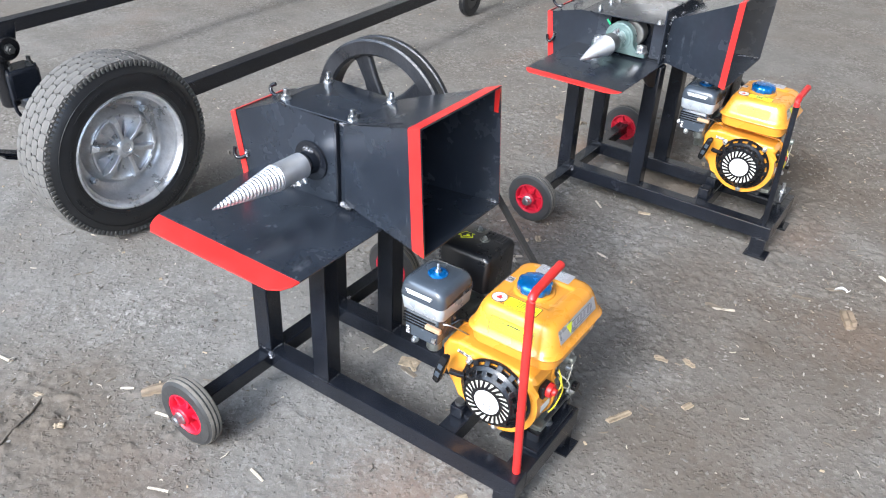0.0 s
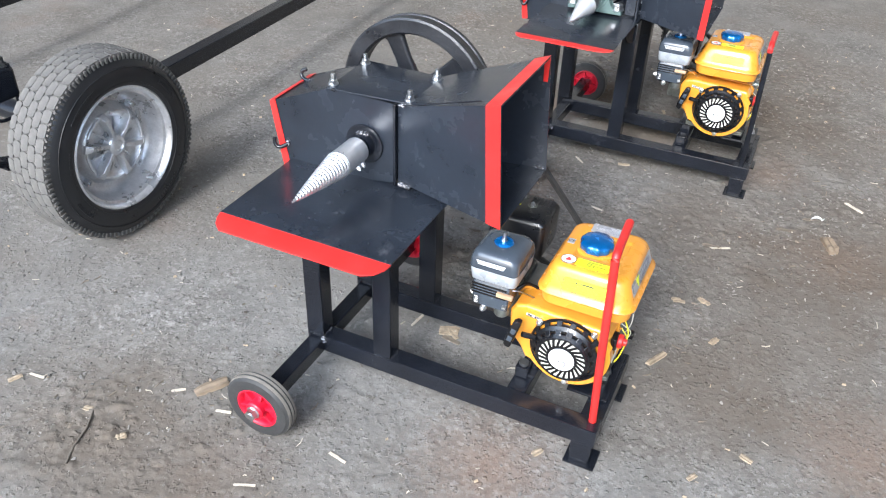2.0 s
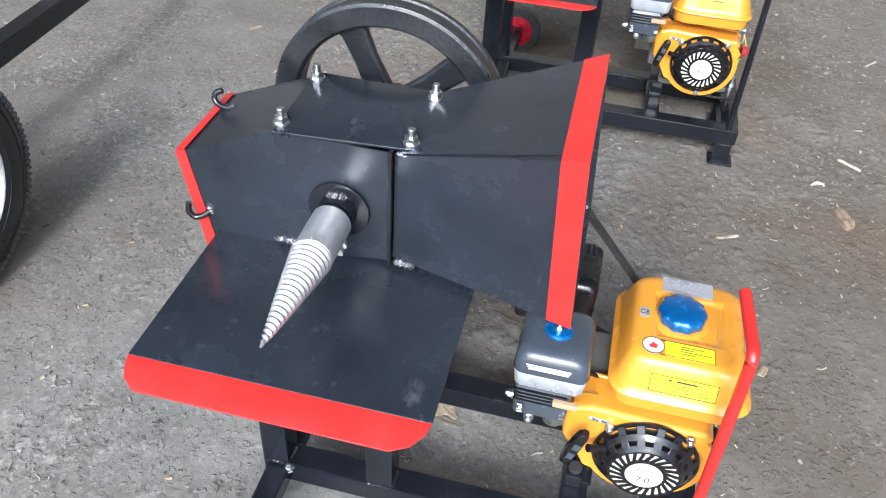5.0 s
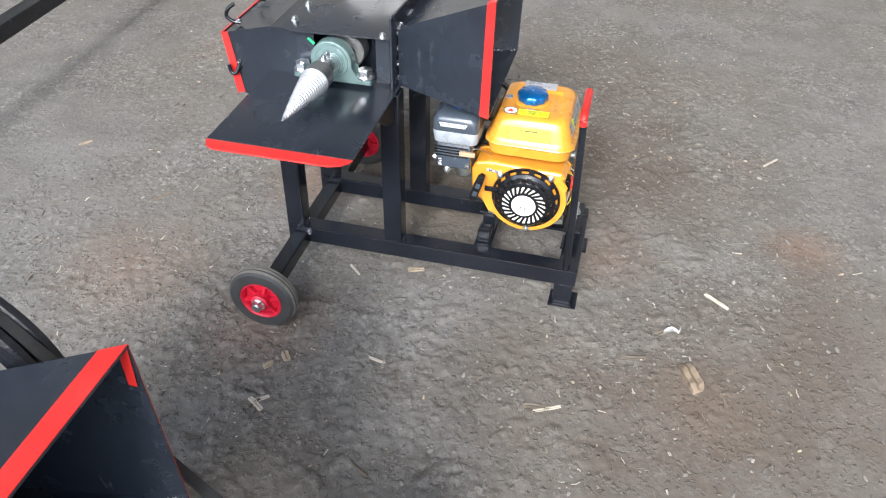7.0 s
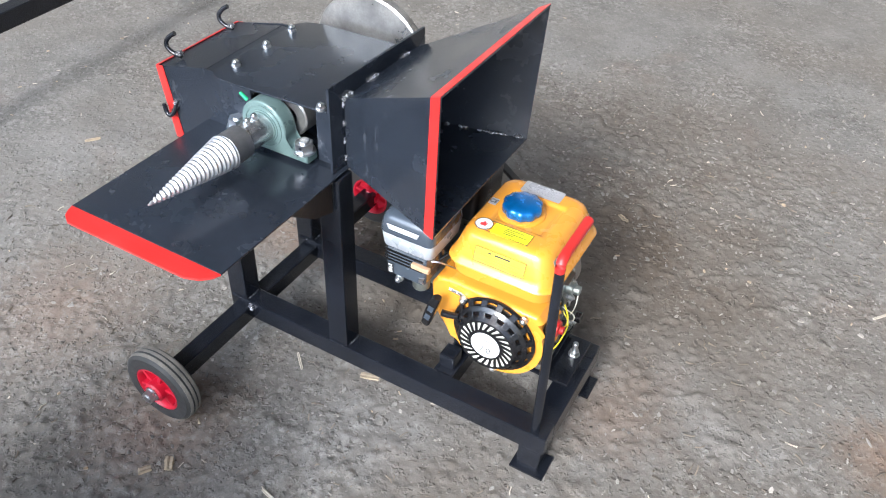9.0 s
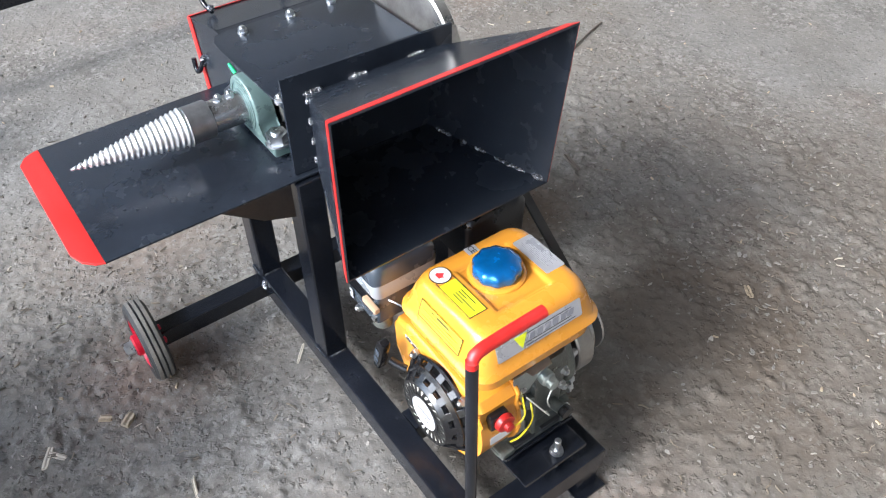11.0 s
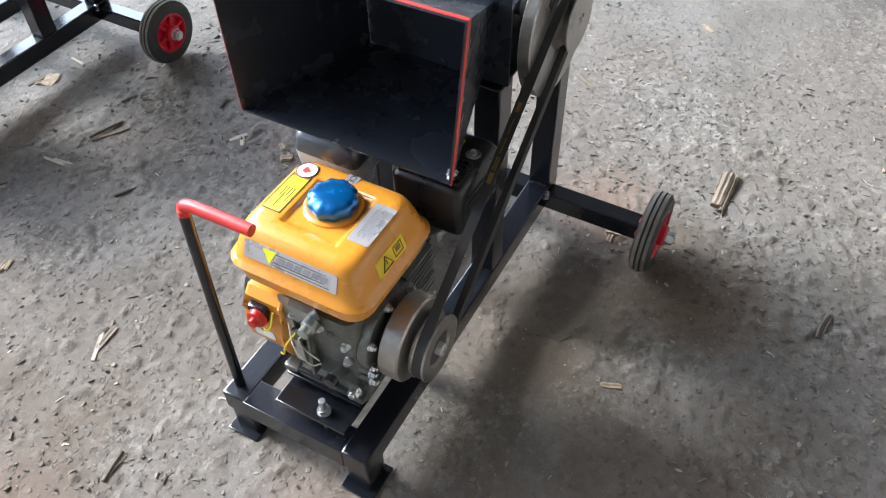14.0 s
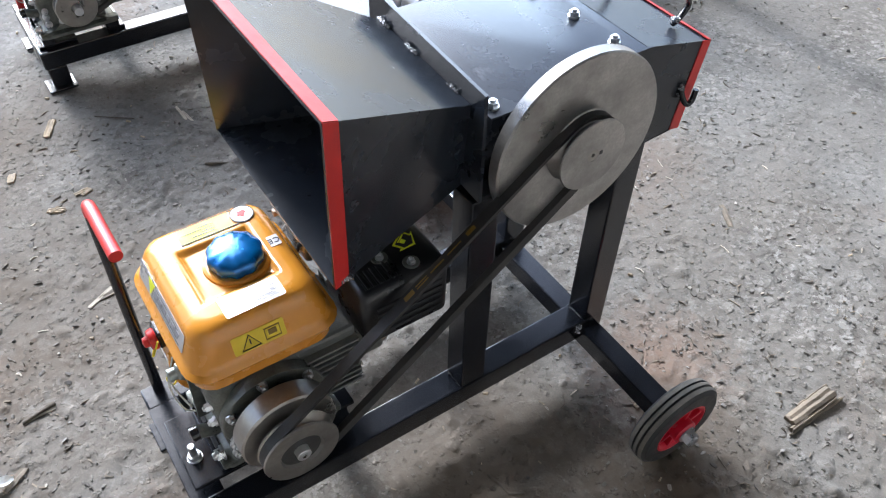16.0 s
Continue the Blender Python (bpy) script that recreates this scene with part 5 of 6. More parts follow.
    # push handle
    g = part("handle", sweep([(0.432, -0.117, 0.110), (0.424, -0.116, 0.300), (0.415, -0.115, 0.566)] + [(0.4145, -0.115 + 0.018 * (1 - math.cos(a)), 0.570 + 0.018 * math.sin(a)) for a in (0.2, 0.5, 0.8, 1.1, 1.4)] + [(0.4135, -0.092, 0.5882), (0.412, -0.060, 0.5885), (0.408, 0.016, 0.589)], 0.0094, 14), M_RED, k, "red painted bent steel push handle")
    # engine mounts
    part("mounting_rail", box(0.210, 0.258, -0.104, 0.100, 0.068, 0.1165, 0.004), M_BLACK, k)
    part("motor_plate", box(0.345, 0.445, -0.050, 0.130, 0.120, 0.127, 0.0015), M_BLACK, k, "black steel motor plate")
    part("motor_plate", box(0.215, 0.262, -0.050, 0.130, 0.1172, 0.127, 0.0015), M_BLACK, k, "black steel motor plate")
    for y in (-0.012, 0.120):
        part("mount_pad", box(0.402, 0.432, y - 0.014, y + 0.014, 0.127, 0.152, 0.002), M_BLACK, k)
        if y > 0:
            part("mount_bolt", bolt_bm(0.417, y - 0.07, 0.127, 0.006, 0.045), M_ZINC, k, "zinc motor bolt")
        part("mount_pad", box(0.228, 0.258, y - 0.014, y + 0.014, 0.127, 0.152, 0.002), M_BLACK, k)
    part("stop_block", box(0.212, 0.246, -0.060, -0.024, 0.1168, 0.150, 0.004), M_BLACK, k)
    part("rail_stop", cyl((0.229, -0.042, 0.150), (0.229, -0.042, 0.158), 0.012, seg=16), M_DARKSTEEL, k)
    return k


# ---- second log splitter: open pillow bearing, solid disc, black handle ----
def build_splitter_open():
    k = thing("log_splitter", "black screw-cone log splitter with open bearing, solid steel disc", "log splitter", (-0.75, 2.95, 0), 2.0, group="log splitters")
    build_frame(k, -0.385, -0.101, 0.430, -0.155, 0.150, 0.122, 0.570, -0.342, 0, (-0.422, 0.392))
    t = build_table(k, -0.392, -0.056, -0.466, -0.060, 0.5785, -0.001, 0.037)
    part("gusset", prism([(-0.062, -0.160, 0.576), (-0.062, -0.290, 0.576), (-0.062, -0.215, 0.520), (-0.062, -0.160, 0.500)], (-0.005, 0, 0)), M_TANBROWN, t, "rust-brown gusset under the table", smooth=None)
    part("base_plate", box(-0.385, -0.062, -0.158, 0.150, 0.571, 0.5765, 0.001), M_BLACK, k)
    sx, sz = -0.195, 0.650
    y0, y1 = -0.122, 0.150
    xt, xb = -0.513, -0.491
    near = [(xb, 0.505), (-0.405, 0.500), (-0.270, 0.578), (-0.270, 0.692), (-0.385, 0.693), (xt, 0.662)]
    far = [(xb, 0.505), (-0.405, 0.500), (-0.360, 0.578), (-0.090, 0.578), (-0.090, 0.699), (-0.385, 0.693), (xt, 0.662)]
    h = part("housing", prism([(x, y0, z) for x, z in near], (0, 0.003, 0)), M_SHEET, k, "black sheet-steel chopper housing", smooth=None)
    part("side_plate", prism([(x, y1 - 0.03, z) for x, z in far], (0, -0.003, 0)), M_SHEET, h, smooth=None)
    part("chute_top", prism([(-0.380, y0 + 0.003, 0.6915), (xt, y0 + 0.003, 0.662), (xt, y1 - 0.033, 0.662), (-0.380, y1 - 0.033, 0.6915)], (0, 0, -0.003)), M_SHEET, h, smooth=None)
    part("chute_top", prism([(-0.380, y0 + 0.003, 0.691), (-0.285, y0 + 0.003, 0.6945), (-0.285, y1 - 0.033, 0.6945), (-0.380, y1 - 0.033, 0.691)], (0, 0, -0.003)), M_SHEET, h, smooth=None)
    part("chute_floor", prism([(xb, y0, 0.505), (-0.405, y0, 0.500), (-0.405, y1 - 0.03, 0.500), (xb, y1 - 0.03, 0.505)], (0, 0, 0.003)), M_SHEET, h, smooth=None)
    lid = [(x, y, 0.7055 + 0.030 * (x + 0.076)) for x, y in ((-0.073, -0.147), (-0.073, 0.150), (-0.300, 0.150), (-0.335, 0.140), (-0.350, 0.120), (-0.352, -0.110), (-0.346, -0.135), (-0.325, -0.146), (-0.290, -0.148))]
    part("top_plate", prism(lid, (0, 0, 0.003), 0.0005), M_SHEET, h, "bolted black lid with rounded corners")
    fl = part("flange_plate", prism([(-0.071, -0.147, 0.580), (-0.059, 0.160, 0.580), (-0.059, 0.160, 0.756), (-0.071, -0.147, 0.758)], (0.005, 0, 0)), M_SHEET, h, "upright black flange plate", smooth=None)
    part("corner_angle", prism([(-0.078, -0.128, 0.585), (-0.112, -0.128, 0.585), (-0.112, -0.128, 0.703), (-0.078, -0.128, 0.704)], (0, 0.003, 0)), M_SHEET, h, smooth=None)
    part("inner_wall", prism([(-0.082, -0.06, 0.580), (-0.270, -0.06, 0.580), (-0.270, -0.06, 0.698), (-0.082, -0.06, 0.703)], (0, 0.003, 0)), M_BLACK, h, smooth=None)
    for x, y in ((-0.328, -0.090), (-0.330, 0.004), (-0.334, 0.090), (-0.089, -0.142), (-0.089, 0.130)):
        part("lid_bolt", bolt_bm(x, y, 0.7095 + 0.030 * (x + 0.076), 0.0044, 0.010), M_ZINC, h, "zinc bolt")
    for i in range(4):
        z = 0.592 + 0.038 * i
        part("weld_bead", bead_bm((-0.065, -0.108, z - 0.004), (-0.065, -0.107, z + 0.010), 0.0038, 3, 20 + i), M_WELD, h)
    for y in (-0.115, -0.036, 0.072):
        part("weld_bead", bead_bm((-0.0575 + 0.035 * y, y, 0.7235), (-0.0565 + 0.035 * y, y + 0.034, 0.7235), 0.0044, 6, 30 + int(100 * y)), M_WELD, h)
    # red band at the chute's mouth
    part("red_edge", prism([(xt, y0 - 0.002, 0.663), (xt + 0.018, y0 - 0.002, 0.667), (xb + 0.020, y0 - 0.002, 0.507), (xb - 0.001, y0 - 0.002, 0.503)], (0, 0.0016, 0)), M_RED, h, "red painted edge", smooth=None)
    part("red_edge", prism([(xt, y1 - 0.0285, 0.663), (xt + 0.018, y1 - 0.0285, 0.667), (xb + 0.020, y1 - 0.0285, 0.507), (xb - 0.001, y1 - 0.0285, 0.503)], (0, -0.0016, 0)), M_RED, h, "red painted edge", smooth=None)
    part("red_edge", prism([(xt - 0.001, y0, 0.6625), (xt + 0.006, y0, 0.6645), (xt + 0.006, y1 - 0.03, 0.6645), (xt - 0.001, y1 - 0.03, 0.6625)], (0, 0, 0.0014)), M_RED, h, "red painted edge", smooth=None)
    for y in (-0.085, 0.070):
        hook(k, [(-0.478, y, 0.676), (-0.494, y - 0.003, 0.679), (-0.505, y - 0.005, 0.686), (-0.510, y - 0.005, 0.694), (-0.508, y - 0.004, 0.704), (-0.500, y - 0.001, 0.714), (-0.488, y + 0.002, 0.722)], ((-0.490, y, 0.679), (-0.474, y, 0.683)))
    hook(k, [(-0.474, y0 - 0.003, 0.588), (-0.479, y0 - 0.010, 0.570), (-0.486, y0 - 0.014, 0.562), (-0.495, y0 - 0.014, 0.567), (-0.499, y0 - 0.013, 0.585)], ((-0.475, y0 - 0.003, 0.576), (-0.475, y0 - 0.003, 0.598)))
    hook(k, [(-0.470, y1 - 0.027, 0.588), (-0.475, y1 - 0.020, 0.570), (-0.482, y1 - 0.016, 0.562), (-0.491, y1 - 0.016, 0.567), (-0.495, y1 - 0.017, 0.585)], ((-0.471, y1 - 0.027, 0.576), (-0.471, y1 - 0.027, 0.598)))
    # pillow bearing
    by, sx, sz = -0.138, -0.217, 0.637
    p = part("pillow_bearing", prism([(sx + x, by - 0.017, z) for x, z in [(-0.098, 0.586), (0.098, 0.586), (0.098, 0.602), (0.060, 0.606), (0.050, 0.622)] + [(0.052 * math.cos(radians(a)), sz + 0.052 * math.sin(radians(a))) for a in range(-10, 191, 12)] + [(-0.050, 0.622), (-0.060, 0.606), (-0.098, 0.602)]], (0, 0.034, 0), 0.004), M_GREEN, k, "grey-green cast pillow block bearing", smooth=45)
    part("inner_race", lathe([(0.020, -0.021), (0.030, -0.021), (0.031, -0.0185), (0.0335, -0.0185), (0.0345, -0.0165), (0.039, -0.0165), (0.040, -0.0185), (0.043, -0.0185), (0.044, -0.015), (0.044, 0.015), (0.020, 0.015)], 44, on_y(sx, by, sz), closed=True), M_GREEN, p, "grooved grey-green bearing race")
    for s in (-1, 1):
        part("hold_down_bolt", bolt_bm(sx + s * 0.080, by, 0.603, 0.0105, 0.012), M_ZINC, p, "zinc hexagon bolt")
    part("grease_nipple", cyl((sx - 0.044, by - 0.004, sz + 0.036), (sx - 0.056, by - 0.008, sz + 0.050), 0.004, 0.003, seg=10), M_GREENPLASTIC, p, "bright green grease cap")
    c, yend = build_cone(k, sx, -0.446, sz, 0.187, 0.0335, [(0.042, 0.0322, M_BAND, "dark_band"), (0.088, 0.0272, M_SLEEVE, "sleeve"), (0.030, 0.0200, M_STEEL, "shaft")], 0.0, 0.0)
    for dy in (-0.196, -0.176):
        part("set_screw", bolt_bm(sx, dy, sz + 0.0262, 0.0040, 0.006), M_ZINC, c)
    part("chopper_drum", lathe([(0.020, -0.020), (0.040, -0.020), (0.043, -0.017), (0.043, 0.020), (0.020, 0.020)], 48, on_y(sx + 0.026, -0.092, sz + 0.010), closed=True), M_DISC, h, "bright steel drum behind the bearing")
    # hopper
    hop, T, Q = build_hopper(k, (-0.062, -0.108, 0.128, 0.576, 0.722), ((0.183, 0.179), -0.198, 0.208, 0.566, 0.845), 0.024, "black sheet-steel feed hopper with red edges", 0.018)
    part("weld_bead", bead_bm(Q[1] + Vector((-0.030, -0.006, 0.005)), Q[1] + Vector((-0.004, -0.006, 0.005)), 0.005, 6, 41), M_WELD, hop)
    part("weld_bead", bead_bm(Q[1].lerp(T[1], 0.15) + Vector((0, -0.006, 0.004)), Q[1].lerp(T[1], 0.40) + Vector((0, -0.006, 0.004)), 0.0035, 7, 42), M_WELD, hop)
    for f0, f1, seed in ((0.03, 0.10, 44), (0.47, 0.56, 45), (0.63, 0.68, 46), (0.76, 0.90, 47)):
        part("weld_bead", bead_bm(Q[1].lerp(T[1], f0) + Vector((0, -0.006, 0.005)), Q[1].lerp(T[1], f1) + Vector((0, -0.006, 0.005)), 0.0034, max(2, int(60 * (f1 - f0))), seed), M_WELD, hop)
    part("weld_bead", bead_bm(Q[2].lerp(T[2], 0.55) + Vector((0, -0.006, -0.006)), Q[2].lerp(T[2], 0.9) + Vector((0, -0.006, -0.006)), 0.0035, 6, 43), M_WELD, hop)
    # steel disc, pulley, clutch drum, belt
    dy, sx, sz = 0.180, -0.195, 0.644
    d = part("flywheel_disc", lathe([(0.018, -0.010), (0.134, -0.010), (0.138, -0.007), (0.138, 0.010), (0.136, 0.013), (0.060, 0.013), (0.018, 0.013)], 96, on_y(sx, dy, sz), closed=True), M_DISC, k, "thick bare steel flywheel disc")
    py = 0.206
    part("driven_pulley", lathe([(0.010, -0.022), (0.053, -0.022), (0.056, -0.012), (0.044, -0.001), (0.044, 0.001), (0.056, 0.012), (0.055, 0.014), (0.010, 0.014)], 56, on_y(sx, py, sz), closed=True), M_DISC, d, "grooved grey steel pulley")
    part("shaft_end", lathe([(0.0, 0.0), (0.011, 0.0), (0.011, 0.0135), (0.003, 0.0135), (0.003, 0.008), (0.0, 0.008)], 24, on_y(sx, py, sz)), M_DULLSTEEL, d)
    part("key", box(sx - 0.016, sx - 0.0105, py + 0.008, py + 0.0148, sz - 0.003, sz + 0.003, 0.0006), M_DARKSTEEL, d)
    part("drive_shaft", cyl((sx, -0.05, sz), (sx, 0.20, sz), 0.0195, bevel=0.001), M_STEEL, k)
    cx, cz = 0.271, 0.297
    drum = part("clutch_drum", lathe([(0.020, -0.036), (0.072, -0.036), (0.075, -0.033), (0.075, -0.003), (0.072, 0.0), (0.020, 0.0)], 64, on_y(cx, 0.172, cz), closed=True), M_DULLSTEEL, k, "bare steel clutch drum")
    part("clutch_pulley", lathe([(0.020, -0.014), (0.056, -0.014), (0.059, -0.009), (0.048, 0.000), (0.048, 0.002), (0.059, 0.011), (0.058, 0.014), (0.034, 0.014), (0.032, 0.008), (0.014, 0.008), (0.014, -0.014)], 56, on_y(cx, 0.196, cz), closed=True), M_DULLSTEEL, drum, "grey steel belt pulley")
    part("dark_hub", lathe([(0.0, 0.002), (0.031, 0.002), (0.031, 0.0092), (0.012, 0.0092), (0.010, 0.006), (0.0, 0.006)], 32, on_y(cx, 0.196, cz)), M_DARKSTEEL, drum)
    part("shaft_bolt", bolt_bm(cx, 0.204, cz, 0.0055, 0.010, (0, 1, 0)), M_ZINC, drum)
    b = build_belt(k, 0.198, (cx, cz), 0.0575, (sx, sz), 0.0548, 0.017)
    ang = math.atan2(sz - cz, sx - cx)
    nrm = (math.cos(ang + math.pi / 2), math.sin(ang + math.pi / 2))
    up = -1 if nrm[1] < 0 else 1
    mid = (cx + (sx - cx) * 0.60 + up * nrm[0] * 0.0572, cz + (sz - cz) * 0.60 + up * nrm[1] * 0.0572)
    bl = plane_at((mid[0], 0.198, mid[1]), (sx - cx, 0, sz - cz), (0, -1, 0))
    part("print", bars_bm(bl, [(-0.070, 0.0, 0.018, 0.007), (-0.045, 0.002, 0.022, 0.0015), (-0.045, -0.002, 0.022, 0.0015), (-0.015, 0.0, 0.026, 0.002), (0.018, 0, 0.026, 0.0016), (0.05, 0, 0.016, 0.006)], 0.0006), M_INKOCHRE, b, "yellow print on the belt", smooth=None)
    # push handle
    g = part("handle", sweep([(0.400, -0.138, 0.116), (0.398, -0.138, 0.300), (0.393, -0.137, 0.549)], 0.0094, 14), M_BLACK, k, "black steel push handle with a red grip")
    part("grip", sweep([(0.393, -0.137, 0.548)] + [(0.3925, -0.137 + 0.016 * (1 - math.cos(a)), 0.556 + 0.016 * math.sin(a)) for a in (0.2, 0.5, 0.8, 1.1, 1.4)] + [(0.392, -0.115, 0.5725), (0.392, -0.08, 0.574), (0.391, -0.012, 0.574)], 0.0095, 14), M_RED, g, "red painted grip")
    # engine mounts
    part("mounting_rail", box(0.140, 0.188, -0.105, 0.100, 0.070, 0.120, 0.004), M_BLACK, k)
    part("motor_plate", box(0.300, 0.418, -0.036, 0.105, 0.160, 0.168, 0.0015), M_BLACK, k, "black steel motor plate")
    part("motor_plate", box(0.288, 0.372, -0.040, 0.110, 0.183, 0.190, 0.0015), M_BLACK, k, "black steel motor plate")
    part("motor_plate", box(0.140, 0.200, -0.040, 0.110, 0.183, 0.190, 0.0015), M_BLACK, k, "black steel motor plate")
    part("spacer_tube", box(0.300, 0.340, -0.035, 0.105, 0.168, 0.1835, 0.003), M_BLACK, k)
    part("spacer_tube", box(0.150, 0.185, -0.035, 0.105, 0.120, 0.183, 0.004), M_BLACK, k)
    for y in (0.052,):
        part("mount_bolt", bolt_bm(0.398, y, 0.168, 0.006, 0.034), M_ZINC, k, "zinc motor bolt")
        part("lock_nut", bolt_bm(0.398, y, 0.160, 0.006, 0.038, (0, 0, -1)), M_ZINC, k, "zinc lock nut")
    part("stop_block", box(0.146, 0.182, -0.090, -0.050, 0.1202, 0.158, 0.004), M_BLACK, k)
    return k


splitter_a = build_splitter_boxed()
splitter_b = build_splitter_open()
engine = build_engine()
engine.matrix_world = splitter_a.matrix_world @ pose(0.333, 0.056, 0.152)
engine_b = copy_thing(engine, splitter_b.matrix_world @ pose(0.271, 0.022, 0.191))
# the first engine's tank sits a little further back; the second one's front sticker is a duller yellow
for child in engine.children:
    if child.name.startswith("fuel_tank"):
        child.location.x += 0.026
for child in engine_b.children_recursive:
    if child.name.startswith("caution_sticker"):
        child.material_slots[0].link = "OBJECT"
        child.material_slots[0].material = M_LEMONDULL


# ---- trailer chassis beside the machines ----
def build_trailer():
    k = thing("trailer_chassis", "black steel trailer chassis with a silver-rimmed car wheel", "trailer", (-2.16, 1.55, 0), 0, local=(-2.16, 1.55, 0))
    wx, wy, r, h = -2.120, 1.572, 0.309, 0.088
    m = on_x(wx, wy, 0.301) @ Matrix.Diagonal((0.974, 0.974, 1.0, 1.0))
    side = [(0.192, 0.066), (0.199, 0.080), (0.210, 0.088), (0.228, 0.0905), (0.250, 0.089), (0.272, 0.083), (0.288, 0.074), (0.296, 0.066)]
    tyre = side + [(0.2975, 0.060), (0.2985, 0.0), (0.2975, -0.060)] + [(a, -b) for a, b in side[::-1]] + [(0.188, -0.060), (0.188, 0.060)]
    t = part("tyre", lathe(tyre, 96, m, closed=True), M_SIDEWALL, k, "black car tyre with dusty grey tread", smooth=40)
    for rr, ww in ((0.2165, 0.0888), (0.262, 0.0868)):
        part("sidewall_line", lathe([(rr - 0.0015, ww - 0.002), (rr + 0.0015, ww - 0.002), (rr + 0.001, ww + 0.0015), (rr - 0.001, ww + 0.0015)], 96, m, closed=True), M_SIDEWALL, t)
    part("tread_base", lathe([(r - 0.010, -0.0715), (r - 0.0052, -0.066), (r - 0.0050, 0.066), (r - 0.010, 0.0715), (r - 0.022, 0.0715), (r - 0.022, -0.0715)], 96, m, closed=True), M_TREADBASE, t, "dusty tread grooves", smooth=30)
    ribs = bmesh.new()
    for i in range(110):
        add_box(ribs, r - 0.024, r - 0.0085, -0.0035, 0.0035, 0.069, 0.0785, 0, m @ Matrix.Rotation(2 * math.pi * i / 110, 4, "Z"))
    part("shoulder_rib", ribs, M_TREADBASE, t, "row of small shoulder ribs", smooth=None)
    # worn raised lettering, too faint to read
    for start, count, rad, size in ((20, 11, 0.243, 0.011), (112, 9, 0.243, 0.011), (200, 12, 0.240, 0.008), (292, 8, 0.243, 0.011), (70, 6, 0.226, 0.006), (250, 7, 0.226, 0.006)):
        for i in range(count):
            part("raised_mark", box(rad - size / 2, rad + size / 2, -0.003, 0.003, 0.0885, 0.0920, 0, m @ Matrix.Rotation(radians(start + i * 2.6), 4, "Z")), M_SIDEWALL, t, smooth=None)
    # tread blocks in five rows
    rows = [(-0.0575, 0.0275, 0.0, 44), (-0.0288, 0.0277, 0.5, 38), (0.0, 0.0277, 0.0, 38), (0.0288, 0.0277, 0.5, 38), (0.0575, 0.0275, 0.0, 44)]
    for off, w, ph, n in rows:
        ln = 2 * math.pi * (r - 0.001) / n - 0.0016
        b = bmesh.new()
        pts = [(-ln / 2 + 0.0045, -w / 2), (ln / 2 - 0.0045, -w / 2), (ln / 2, -0.003), (ln / 2 - 0.001, 0.004), (ln / 2 - 0.0045, w / 2), (-ln / 2 + 0.0045, w / 2), (-ln / 2, 0.003), (-ln / 2 + 0.001, -0.004)]
        edge = abs(off) > 0.05
        add_prism(b, [(x, y, -0.008 - (0.004 if edge and y * off > 0 else 0.0)) for x, y in pts], (0, 0, 0.0075), 0.0008)
        me = finish(b, M_TREAD, "tread_block")
        for i in range(n):
            a = 2 * math.pi * (i + ph) / n
            ob = new("tread_block", me)
            ob.parent = t
            ob.matrix_basis = Matrix.Translation(-Vector((-2.16, 1.55, 0))) @ m @ Matrix.Rotation(a, 4, "Z") @ Matrix.Translation((r - 0.0005, 0, off)) @ Matrix(((0, 0, 1, 0), (1, 0, 0, 0), (0, 1, 0, 0), (0, 0, 0, 1)))
    m = m @ Matrix.Translation((0, 0, 0.001)) @ Matrix.Diagonal((1.13, 1.13, 1.0, 1.0))
    rim = part("rim", lathe([(0.180, 0.070), (0.181, 0.082), (0.176, 0.086), (0.171, 0.082), (0.167, 0.066), (0.160, 0.062), (0.157, 0.036), (0.152, 0.014), (0.146, 0.002), (0.136, -0.004), (0.122, -0.002), (0.112, 0.010), (0.107, 0.026), (0.101, 0.030), (0.095, 0.022), (0.080, 0.016), (0.034, 0.020), (0.030, 0.040), (0.026, 0.046), (0.016, 0.050), (0.013, 0.046), (0.0, 0.046),
                             (0.0, -0.02), (0.12, -0.03), (0.150, -0.06), (0.176, -0.075), (0.180, -0.066)], 72, m, closed=True), M_RIM, k, "silver painted steel wheel rim with raised ribs", smooth=40)
    for i in range(6):
        b = bmesh.new()
        add_loft(b, [(0.028, 0.0060, 0.024, 0.003, 0.0, 0.022), (0.055, 0.0055, 0.026, 0.003, 0.0, 0.024), (0.090, 0.0085, 0.026, 0.003, 0.002, 0.024), (0.106, 0.0125, 0.018, 0.003, 0.006, 0.018)])
        bmesh.ops.transform(b, matrix=m @ Matrix.Rotation(radians(60 * i + 12), 4, "Z") @ Matrix(((0, 0, 1, 0), (1, 0, 0, 0), (0, 1, 0, 0), (0, 0, 0, 1))), verts=b.verts)
        part("rib", b, M_RIM, rim, smooth=30)
        b = bmesh.new()
        add_loft(b, [(0.030, 0.0034, 0.013, 0.002, 0.0, 0.020), (0.060, 0.0030, 0.012, 0.002, 0.0, 0.020), (0.078, 0.0018, 0.006, 0.001, 0.0, 0.018)])
        bmesh.ops.transform(b, matrix=m @ Matrix.Rotation(radians(60 * i + 42), 4, "Z") @ Matrix(((0, 0, 1, 0), (1, 0, 0, 0), (0, 1, 0, 0), (0, 0, 0, 1))), verts=b.verts)
        part("short_rib", b, M_RIM, rim, smooth=30)
        arc = [m @ Vector((0.100 * math.cos(radians(60 * i + 12 + d)), 0.100 * math.sin(radians(60 * i + 12 + d)), 0.034)) for d in range(6, 47, 4)]
        part("raised_arc", sweep(arc, 0.0055, 8), M_RIM, rim)
